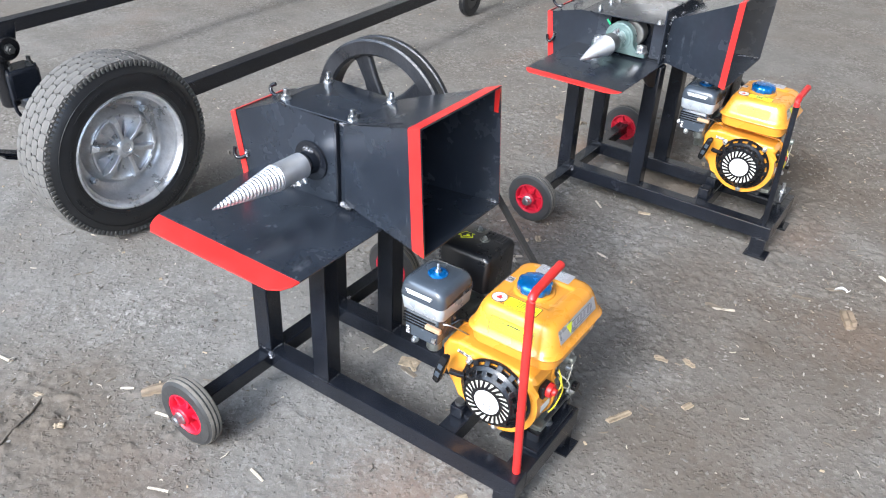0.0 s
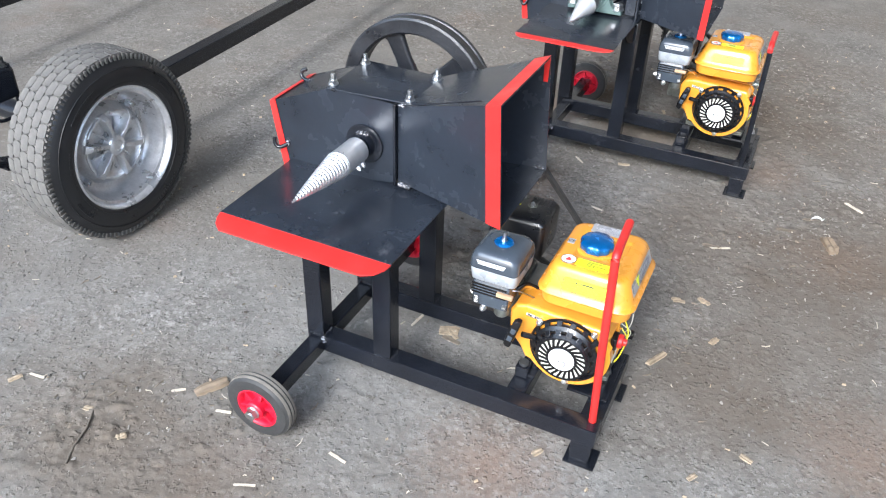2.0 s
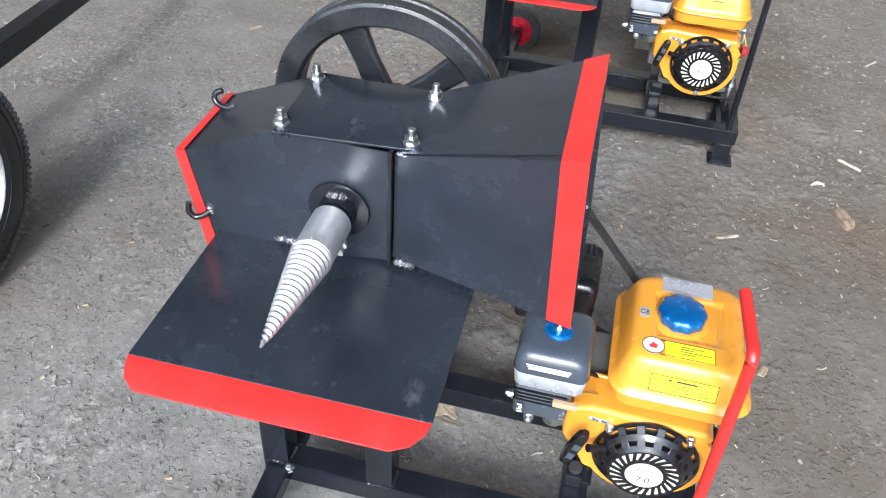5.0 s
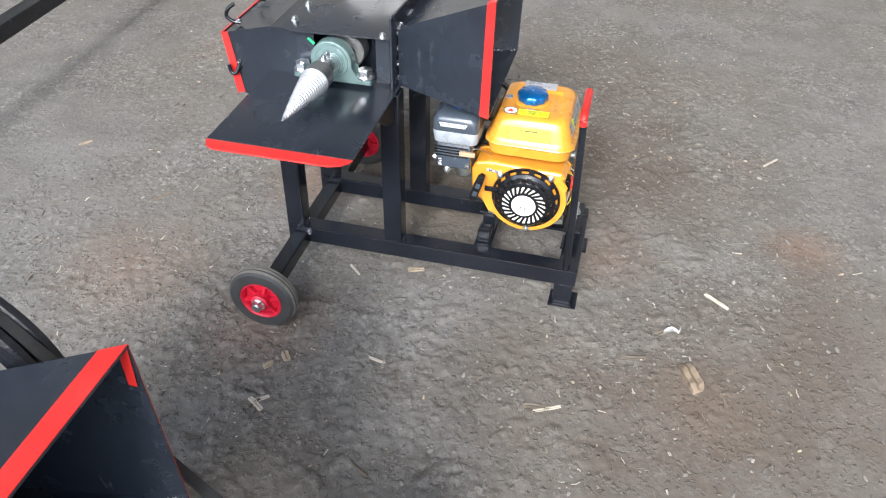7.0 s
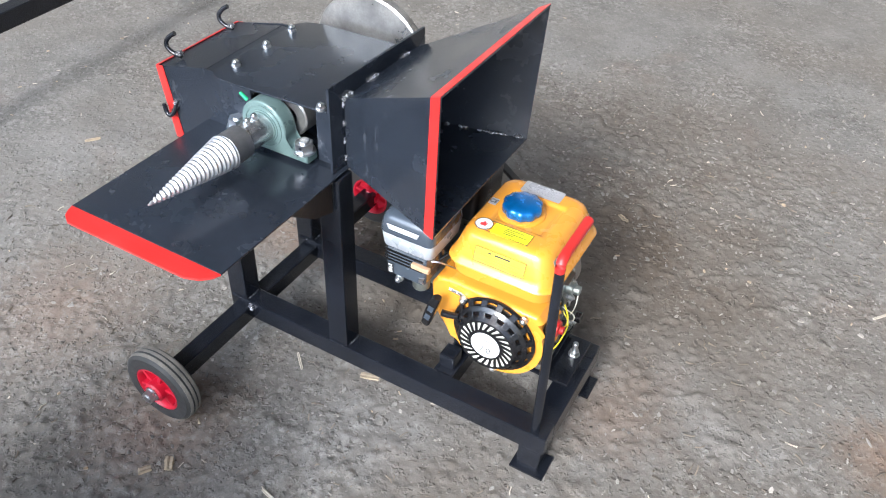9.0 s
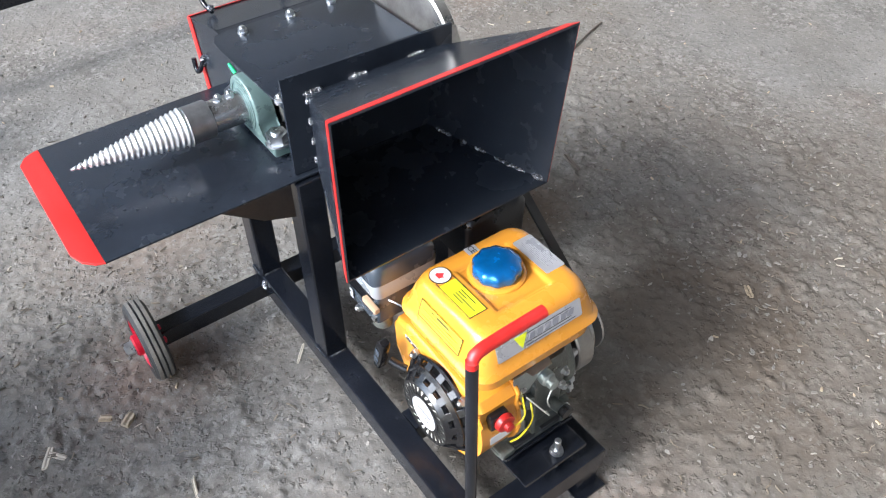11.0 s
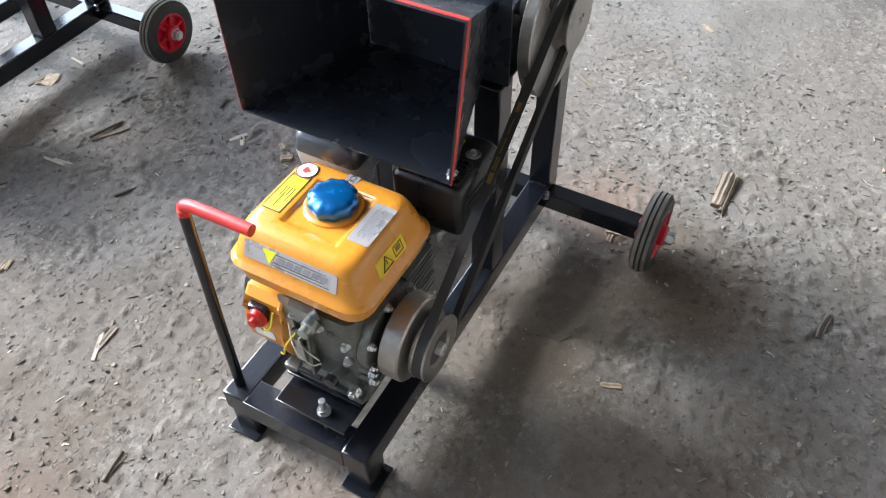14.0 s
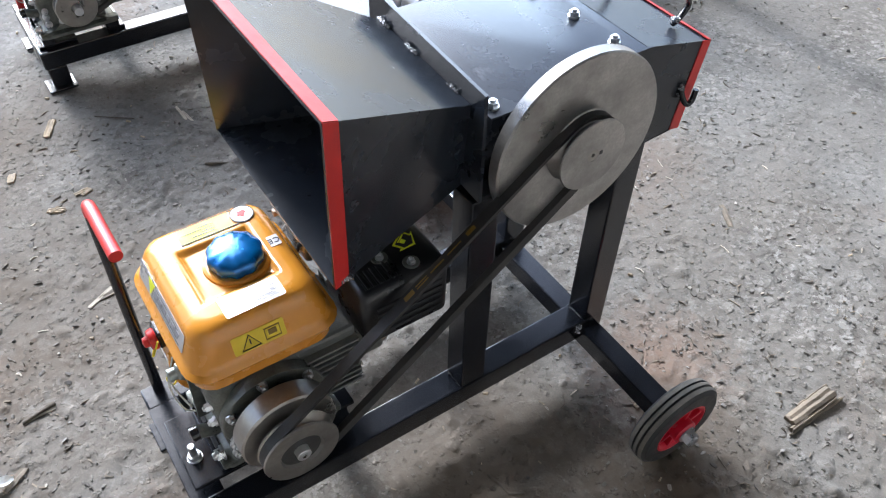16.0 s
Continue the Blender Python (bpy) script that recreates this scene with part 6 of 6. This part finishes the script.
    part("valve", cyl(m @ Vector((0.158 * math.cos(0.5), 0.158 * math.sin(0.5), 0.050)), m @ Vector((0.150 * math.cos(0.5), 0.150 * math.sin(0.5), 0.078)), 0.004, seg=10), M_MILKY, rim)
    for i in range(4):
        b = bmesh.new()
        a = radians(90 * i + 40)
        p = (0.130 * math.cos(a), 0.130 * math.sin(a))
        add_hex(b, (*p, -0.004), (*p, 0.018), 0.0115)
        add_cyl(b, (*p, 0.012), (*p, 0.026), 0.0065, seg=18)
        bmesh.ops.transform(b, matrix=m, verts=b.verts)
        part("lug_nut", b, M_ZINC, rim)
    m = on_x(wx, wy, r)
    part("axle", cyl((wx - 0.03, wy, r), (wx - 1.40, wy, r), 0.035, seg=24), M_BLACK, k)
    part("brake_drum", lathe([(0.0, -0.14), (0.095, -0.14), (0.105, -0.13), (0.105, -0.05), (0.0, -0.05)], 40, m), M_BLACK, k)
    part("spring_seat", box(wx - 0.30, wx - 0.19, wy - 0.07, wy + 0.07, r - 0.09, r + 0.06, 0.015), M_BLACK, k)
    for i in range(4):
        half, drop = 0.30 - 0.055 * i, 0.012 * i
        leaf = [Vector((wx - 0.245, wy - 0.02 + half * u, r - 0.075 - drop + 0.085 * u * u * (half / 0.30) ** 2)) for u in [k / 8 - 1 for k in range(17)]]
        b = bmesh.new()
        for p, q in zip(leaf, leaf[1:]):
            add_prism(b, [p + Vector((-0.025, 0, 0)), q + Vector((-0.025, 0, 0)), q + Vector((-0.025, 0, -0.009)), p + Vector((-0.025, 0, -0.009))], (0.05, 0, 0))
        bmesh.ops.remove_doubles(b, verts=b.verts, dist=0.0005)
        part("spring_leaf", b, M_BLACK, k, smooth=None)
    eye = part("spring_bushing", lathe([(0.010, -0.040), (0.034, -0.040), (0.038, -0.034), (0.038, 0.034), (0.034, 0.040), (0.010, 0.040)], 32, on_x(-2.42, 1.422, 0.596), closed=True), M_PLASTIC, k, "round black spring bushing")
    part("bushing_bolt", bolt_bm(-2.42 + 0.041, 1.422, 0.596, 0.008, 0.018, (1, 0, 0)), M_DARKSTEEL, eye)
    part("shackle", prism([(-2.42 + 0.030, 1.422 - 0.030, 0.596), (-2.42 + 0.030, 1.422 + 0.030, 0.596), (-2.42 + 0.030, 1.443 + 0.026, 0.649 + 0.03), (-2.42 + 0.030, 1.443 - 0.026, 0.649 + 0.03)], (-0.012, 0, 0), 0.003), M_BLACK, k)
    part("shock_absorber", lathe([(0.0, 0.0), (0.026, 0.0), (0.030, 0.006), (0.030, 0.150), (0.036, 0.156), (0.036, 0.172), (0.020, 0.178), (0.012, 0.30), (0.0, 0.30)], 28, frame_along((-2.42, 1.408, 0.424 - 0.02), (-2.42, 1.422 - 0.03, 0.596 + 0.10))[0]), M_PLASTIC, k)
    blk = part("axle_clamp", box(-2.42 - 0.045, -2.42 + 0.045, 1.449 - 0.055, 1.449 + 0.055, 0.48 - 0.055, 0.48 + 0.045, 0.012), M_BLACK, k)
    for dy in (-0.035, 0.035):
        part("clamp_bolt", bolt_bm(-2.42 + 0.02, 1.449 + dy, 0.48 + 0.045, 0.007, 0.030), M_DARKSTEEL, blk)
    part("u_bolt", sweep(glide([(-2.42 + 0.03, 1.449 - 0.045, 0.48 + 0.05), (-2.42 + 0.03, 1.449 - 0.045, 0.48 - 0.09), (-2.42 + 0.03, 1.449, 0.48 - 0.115), (-2.42 + 0.03, 1.449 + 0.045, 0.48 - 0.09), (-2.42 + 0.03, 1.449 + 0.045, 0.48 + 0.05)], 5), 0.006), M_BLACK, blk)
    for x, d in ((-2.36, 0), (-3.55, 0)):
        b = bmesh.new()
        add_box(b, -0.03, 0.03, -0.30, 3.4, -0.03, 0.03, 0.003)
        bmesh.ops.transform(b, matrix=pose(x, 1.75, 0.285, 0, 0, 4.6), verts=b.verts)
        part("long_beam", b, M_BLACK, k, "long black square-tube chassis beam")
    part("cross_beam", box(-3.80, -2.58, 4.75, 4.81, 0.256, 0.316, 0.003), M_BLACK, k)
    j = part("jockey_tyre", lathe([(0.05, -0.022), (0.085, -0.024), (0.095, -0.015), (0.098, 0), (0.095, 0.015), (0.085, 0.024), (0.05, 0.022)], 40, on_x(-2.70, 4.42, 0.098), closed=True), M_SIDEWALL, k, "small black jockey wheel")
    part("jockey_rim", lathe([(0.0, -0.02), (0.052, -0.018), (0.052, 0.018), (0.0, 0.02)], 32, on_x(-2.70, 4.42, 0.098)), M_DARKSTEEL, j)
    part("jockey_leg", box(-2.735, -2.665, 4.40, 4.44, 0.10, 0.30, 0.004), M_BLACK, j)
    return k


build_trailer()


# ---- litter on the floor ----
def chip(name, at, size, turn, mat, label, category, seed):
    """A split piece of wood with ragged ends, lying on the floor."""
    rng = random.Random(seed)
    lx, ly, lz = size
    bm = bmesh.new()
    n = 5
    rings = []
    for i in range(n + 1):
        x = -lx / 2 + lx * i / n
        w, t = ly * rng.uniform(0.9, 1.06) * (0.86 if i in (0, n) else 1), lz * rng.uniform(0.75, 1.1) * (0.8 if i in (0, n) else 1)
        s = rng.uniform(-0.04, 0.04) * ly
        rings.append([bm.verts.new((x + rng.uniform(-0.12, 0.12) * ly, s + y * w / 2, 0.0 if z == 0 else z * t)) for y, z in ((-1, 0), (1, 0), (1, 0.8), (0.3, 1), (-0.2, 0.72), (-1, 0.9))])
    for a, b in zip(rings, rings[1:]):
        for i in range(6):
            bm.faces.new((a[i], a[(i + 1) % 6], b[(i + 1) % 6], b[i]))
    bm.faces.new(rings[0][::-1])
    bm.faces.new(rings[-1])
    ob = tagged(new(name, finish(bm, mat, name)), label, category)
    ob.matrix_world = pose(at[0], at[1], -0.003, 0, 0, turn)
    return ob


CHIPS = [
    (-0.815, 0.893, 0.035, 0.012, 0.007, 5), (-0.779, 0.997, 0.036, 0.012, 0.007, 60), (-1.816, 0.885, 0.036, 0.012, 0.007, 66), (-0.363, 2.083, 0.036, 0.012, 0.007, -166), (-0.292, 2.119, 0.034, 0.012, 0.007, 150), (-0.897, 1.606, 0.05, 0.012, 0.007, 145), (-1.143, 3.235, 0.047, 0.012, 0.007, -176), (-2.086, 3.153, 0.048, 0.012, 0.007, 57),
    (0.012, 2.637, 0.088, 0.034, 0.021, 116), (-0.758, 3.394, 0.040, 0.013, 0.007, 115), (-1.150, 3.237, 0.034, 0.016, 0.012, 100),
    (-1.566, 0.899, 0.030, 0.016, 0.006, 10), (-1.427, 0.869, 0.026, 0.018, 0.010, 60), (-1.350, 1.107, 0.085, 0.030, 0.012, 62), (-0.355, 1.793, 0.075, 0.018, 0.008, 65),
    (-0.229, 1.948, 0.034, 0.018, 0.006, 70), (-0.374, 2.089, 0.028, 0.013, 0.007, 20), (-0.304, 2.121, 0.026, 0.011, 0.007, 150), (-0.502, 3.742, 0.038, 0.014, 0.008, 150),
    (-0.292, 2.117, 0.026, 0.012, 0.008, 10), (-0.978, 2.414, 0.030, 0.018, 0.012, 130), (-0.522, 1.318, 0.030, 0.016, 0.008, 60), (-0.066, 1.546, 0.032, 0.014, 0.006, -20),
    (-0.170, 1.426, 0.028, 0.013, 0.006, 60), (-1.010, 2.376, 0.026, 0.014, 0.008, 60), (-0.770, 2.839, 0.045, 0.016, 0.005, 20), (-0.913, 1.613, 0.052, 0.040, 0.005, 20),
]
for i, (x, y, lx, ly, lz, turn_deg) in enumerate(CHIPS):
    chip("wood_chip", (x, y), (lx, ly, lz), turn_deg, M_WOODSPLIT if lx > 0.08 else M_WOOD, "thick split chunk of pale wood" if lx > 0.08 else "small pale brown wood chip on the dirt", "wood chip", 50 + i)


def build_chunk():
    """A torn piece of log with slivers standing off its side."""
    bm = bmesh.new()
    rng = random.Random(12)
    for x0, x1, y0, y1, h0, h1 in ((-0.055, 0.062, -0.024, 0.012, 0.020, 0.013), (-0.050, 0.072, 0.008, 0.021, 0.014, 0.009), (-0.066, 0.080, 0.0185, 0.025, 0.011, 0.006), (-0.062, 0.020, -0.029, -0.021, 0.012, 0.006)):
        n, rings = 6, []
        for i in range(n + 1):
            f = i / n
            x, w, h = x0 + (x1 - x0) * f, (y1 - y0) * rng.uniform(0.85, 1.05), (h0 + (h1 - h0) * f) * rng.uniform(0.85, 1.1)
            c = (y0 + y1) / 2 + rng.uniform(-0.001, 0.001)
            rings.append([bm.verts.new((x + rng.uniform(-0.004, 0.004), c + u * w / 2, v * h)) for u, v in ((-1, 0), (1, 0), (1, 0.8), (0.5, 1.0), (0.1, 0.86), (-0.4, 0.98), (-1, 0.75))])
        for a, b in zip(rings, rings[1:]):
            for i in range(7):
                bm.faces.new((a[i], a[(i + 1) % 7], b[(i + 1) % 7], b[i]))
        bm.faces.new(rings[0][::-1])
        bm.faces.new(rings[-1])
    ob = tagged(new("wood_chunk", finish(bm, M_WOODGREY, "wood_chunk")), "torn chunk of pale weathered wood with slivers", "wood chunk")
    ob.matrix_world = pose(-1.412, 3.416, -0.003, 0, 0, 2) @ Matrix.Diagonal((1.0, 0.76, 1.0, 1.0))


build_chunk()
STICKS = [
    (-1.275, 0.716, 0.048, 0.007, 0.005, 16), (-1.077, 0.899, 0.051, 0.007, 0.005, 26), (-1.268, 1.055, 0.041, 0.007, 0.005, 18), (-0.935, 1.07, 0.05, 0.007, 0.005, -9), (-0.987, 0.761, 0.048, 0.007, 0.005, -36), (-1.775, 0.919, 0.044, 0.007, 0.005, 8), (-1.418, 1.058, 0.035, 0.007, 0.005, 39), (-0.673, 1.901, 0.07, 0.007, 0.005, 94), (-1.015, 1.61, 0.058, 0.007, 0.005, 84), (-0.136, 2.67, 0.063, 0.007, 0.005, 16), (0.226, 3.749, 0.075, 0.007, 0.005, 53), (-0.765, 2.472, 0.069, 0.007, 0.005, -10), (-0.683, 1.921, 0.058, 0.007, 0.005, 99),
    (0.064, 2.952, 0.078, 0.008, 0.007, 145), (0.307, 1.633, 0.090, 0.014, 0.008, 140), (-0.982, 2.252, 0.050, 0.012, 0.006, 150), (-0.316, 2.438, 0.075, 0.009, 0.005, 30), (-0.978, 2.267, 0.045, 0.012, 0.006, 40),
    (-0.936, 2.787, 0.055, 0.006, 0.004, 140), (-0.138, 2.671, 0.055, 0.007, 0.004, 0),
]
for i, (x, y, lx, ly, lz, turn_deg) in enumerate(STICKS):
    chip("wood_splinter", (x, y), (lx, ly, lz), turn_deg, M_WOODPALE, "thin bleached wood splinter on the dirt", "splinter", 90 + i)


# the third sliver stands for the shaft of the white feather
GREY_SLIVERS = [(-0.867, 0.822, 0.054, 0.014, 0.005, 67), (-0.89, 1.581, 0.055, 0.014, 0.005, 172), (-0.068, 2.788, 0.054, 0.014, 0.005, 39), (-0.828, 1.945, 0.091, 0.014, 0.005, 150), (-0.34, 2.438, 0.064, 0.014, 0.005, -173), (-1.659, 2.939, 0.074, 0.014, 0.005, 63)]
for i, (x, y, lx, ly, lz, turn_deg) in enumerate(GREY_SLIVERS):
    chip("wood_sliver", (x, y), (lx, ly, lz), turn_deg, M_WOODGREY, "weathered grey sliver of wood on the dirt", "splinter", 130 + i)
DARK_SLIVERS = [(-0.825, 1.931, 0.093, 0.008, 0.006, 171), (-0.96, 1.876, 0.047, 0.008, 0.006, 155), (-1.078, 2.119, 0.047, 0.008, 0.006, -167), (-0.982, 2.26, 0.05, 0.008, 0.006, 64), (-0.35, 2.421, 0.024, 0.008, 0.006, -22), (-0.819, 2.47, 0.067, 0.008, 0.006, 81), (-0.136, 2.667, 0.062, 0.008, 0.006, -166), (-0.792, 3.213, 0.049, 0.008, 0.006, 111), (-0.815, 3.244, 0.037, 0.008, 0.006, 71), (-1.116, 3.723, 0.071, 0.008, 0.006, 174)]
for i, (x, y, lx, ly, lz, turn_deg) in enumerate(DARK_SLIVERS):
    chip("bark_sliver", (x, y), (lx, ly, lz), turn_deg, M_TWIG, "dark brown sliver of bark on the dirt", "splinter", 160 + i)


def twig(pts, r, seed):
    ob = tagged(new("twig", finish(sweep([(x, y, r * 0.6) for x, y in pts], r, 6), M_TWIG, "twig", 40)), "thin dark dry twig on the dirt", "twig")
    return ob


twig([(-0.104, 2.678), (-0.135, 2.670), (-0.166, 2.663)], 0.0035, 1)
twig([(-1.475, 0.745), (-1.50, 0.79), (-1.52, 0.85), (-1.55, 0.898)], 0.0028, 2)
twig([(-1.529, 3.985), (-1.560, 4.06), (-1.588, 4.141), (-1.63, 4.24), (-1.658, 4.319)], 0.0030, 3)
twig([(-1.077, 3.715), (-1.105, 3.714), (-1.132, 3.718), (-1.152, 3.724)], 0.0032, 4)
twig([(-0.656, 2.136), (-0.690, 2.152), (-0.717, 2.171)], 0.0035, 5)
twig([(-0.784, 1.910), (-0.83, 1.922), (-0.876, 1.939)], 0.0035, 6)
twig([(-0.788, 3.194), (-0.800, 3.23), (-0.806, 3.262), (-0.830, 3.275)], 0.0030, 7)
twig([(-0.557, 1.864), (-0.51, 1.83), (-0.47, 1.802)], 0.0018, 8)


# a small curled white feather
def build_feather():
    rng = random.Random(4)
    bm = bmesh.new()
    rows = []
    for i in range(9):
        f = i / 8
        half = 0.010 * math.sin(math.pi * min(1, 0.12 + f * 0.95)) + 0.0012
        rows.append([bm.verts.new((0.040 * f + rng.uniform(-0.0015, 0.0015), u * half + 0.004 * math.sin(3 * f), 0.004 + 0.010 * math.sin(2.4 * f) + 0.004 * u * u + rng.uniform(-0.0008, 0.0008))) for u in (-1, -0.5, 0, 0.5, 1)])
    for a, b in zip(rows, rows[1:]):
        for i in range(4):
            bm.faces.new((a[i], a[i + 1], b[i + 1], b[i]))
    bmesh.ops.solidify(bm, geom=bm.faces[:], thickness=0.0006)
    add_sweep(bm, [(0.036, 0.002, 0.010), (0.040, 0.014, 0.006), (0.044, 0.032, 0.003)], 0.0016, 6)
    ob = tagged(new("white_feather", finish(bm, M_FLUFF, "white_feather")), "curled white feather with its shaft on the dirt", "scrap")
    ob.matrix_world = pose(-0.067, 2.785, -0.004)


build_feather()


def scatter(name, count, mat, label, maker, seed, area=(-3.4, 1.0, 0.0, 5.0), gathered=False):
    """Countless small bits on the floor as one object."""
    rng = np.random.default_rng(seed)
    verts, faces = [], []
    for _ in range(count):
        v, f = maker(rng)
        a = rng.uniform(0, 2 * math.pi)
        c, s = math.cos(a), math.sin(a)
        x, y = rng.uniform(area[0], area[1]), rng.uniform(area[2], area[3])
        while gathered and rng.random() > looseness(x, y):
            x, y = rng.uniform(area[0], area[1]), rng.uniform(area[2], area[3])
        base = len(verts)
        verts += [(x + c * p[0] - s * p[1], y + s * p[0] + c * p[1], p[2] - 0.0046) for p in v]
        faces += [[base + i for i in q] for q in f]
    me = bpy.data.meshes.new(name)
    me.from_pydata(verts, [], faces)
    me.materials.append(mat)
    return tagged(new(name, me), label, name.replace("_", " "), kind="stuff")


def stone(rng):
    r = 0.0016 + 0.0042 * rng.random() ** 3
    n = 6
    k = rng.uniform(0.7, 1.3, 2 * n)
    low = [(r * 1.1 * k[i] * math.cos(2 * math.pi * i / n), r * k[i] * math.sin(2 * math.pi * i / n), 0.0) for i in range(n)]
    up = [(r * 0.65 * k[n + i] * math.cos(2 * math.pi * i / n + 0.4), r * 0.6 * k[n + i] * math.sin(2 * math.pi * i / n + 0.4), r * rng.uniform(0.9, 1.5)) for i in range(n)]
    return low + up, [[i, (i + 1) % n, n + (i + 1) % n, n + i] for i in range(n)] + [list(range(n, 2 * n))]


def straw(rng):
    ln, w, h = 0.005 + 0.026 * rng.random() ** 2, rng.uniform(0.0006, 0.0017), rng.uniform(0.004, 0.007)
    b = rng.uniform(-0.2, 0.2) * ln
    p = [(-ln / 2, -w, 0.002), (-ln / 2, w, 0.002), (0, b + w, h * 0.8), (0, b - w, h * 0.8), (ln / 2, w, h), (ln / 2, -w, h), (-ln / 2, 0, 0), (0, b, 0.001), (ln / 2, 0, 0.002)]
    return p, [[0, 1, 2, 3], [3, 2, 4, 5], [0, 6, 7, 3], [1, 6, 7, 2], [3, 7, 8, 5], [2, 7, 8, 4]]


def crumb(rng):
    ln, w, h = rng.uniform(0.004, 0.015), rng.uniform(0.002, 0.006), rng.uniform(0.004, 0.008)
    p = [(-ln / 2, -w / 2, 0), (ln / 2, -w / 2, 0), (ln / 2, w / 2, 0), (-ln / 2, w / 2, 0), (-ln / 2.4, -w / 2.4, h), (ln / 2.6, -w / 2.2, h * 0.8), (ln / 2.3, w / 2.4, h), (-ln / 2.5, w / 2.6, h * 0.9)]
    return p, [[4, 5, 6, 7], [0, 1, 5, 4], [1, 2, 6, 5], [2, 3, 7, 6], [3, 0, 4, 7]]


def flake(rng):
    """A flat, tilted chip of bark, wood or crusted dirt."""
    ln = 0.0028 + 0.0070 * rng.random() ** 3.0
    w, t = ln * rng.uniform(0.22, 0.75), rng.uniform(0.0010, 0.0024)
    n = 6
    k = rng.uniform(0.65, 1.2, n)
    tilt, lean = rng.uniform(-0.35, 0.35), rng.uniform(-0.35, 0.35)
    flat = [(ln * k[i] * math.cos(2 * math.pi * i / n), w * k[i] * math.sin(2 * math.pi * i / n)) for i in range(n)]
    lift = 0.0012 + 0.45 * (abs(tilt) * ln + abs(lean) * w)
    low = [(x, y, lift + tilt * x + lean * y) for x, y in flat]
    up = [(0.86 * x, 0.86 * y, lift + t + tilt * x + lean * y) for x, y in flat]
    return low + up, [[i, (i + 1) % n, n + (i + 1) % n, n + i] for i in range(n)] + [list(range(n, 2 * n)), list(range(n))[::-1]]


def flake_material():
    m, nodes, links, bsdf = shader("grey_brown_chips")
    island = nodes.new("ShaderNodeNewGeometry").outputs["Random Per Island"]
    tone = nodes.new("ShaderNodeValToRGB")
    tone.color_ramp.interpolation = "CONSTANT"
    stops = ((0.0, (0.095, 0.082, 0.068)), (0.14, (0.15, 0.137, 0.118)), (0.38, (0.195, 0.180, 0.160)), (0.72, (0.245, 0.228, 0.205)), (0.93, (0.33, 0.305, 0.265)))
    for i, (at, color) in enumerate(stops):
        stop = tone.color_ramp.elements[i] if i < 2 else tone.color_ramp.elements.new(at)
        stop.position, stop.color = at, (*color, 1)
    links.new(island, tone.inputs[0])
    grain = node(nodes, "ShaderNodeTexNoise", Scale=420.0, Detail=3.0)
    links.new(nodes.new("ShaderNodeTexCoord").outputs["Object"], grain.inputs["Vector"])
    col = mixed(nodes, links, ramp(nodes, links, grain.outputs[0], 0.4, 0.65, 0, 0.45), tone.outputs[0], (0.10, 0.09, 0.078))
    links.new(col, bsdf.inputs["Base Color"])
    bsdf.inputs["Roughness"].default_value = 0.9
    return m


M_FLAKE = flake_material()
scatter("gravel", 5000, M_STONE, "fine grey gravel and grit on the dirt", stone, 3)
scatter("bark_chips", 10000, M_FLAKE, "grey-brown chips of bark and crusted dirt", flake, 11, (-2.3, 0.6, 0.4, 4.7), True)
scatter("straw_litter", 460, M_WOODPALE, "scattered pale straw and splinters", straw, 5)
scatter("wood_shreds", 1300, M_WOODGREY, "weathered grey shreds of wood", straw, 15, (-2.0, 0.4, 0.4, 4.4), True)
scatter("dark_litter", 420, M_TWIG, "scattered dark twig bits", straw, 6)
scatter("dark_shreds", 520, M_TWIG, "dark twig bits trodden into loose dirt", straw, 16, (-2.0, 0.4, 0.4, 4.4), True)
scatter("sawdust_crumbs", 260, M_WOOD, "scattered crumbs of wood", crumb, 8)
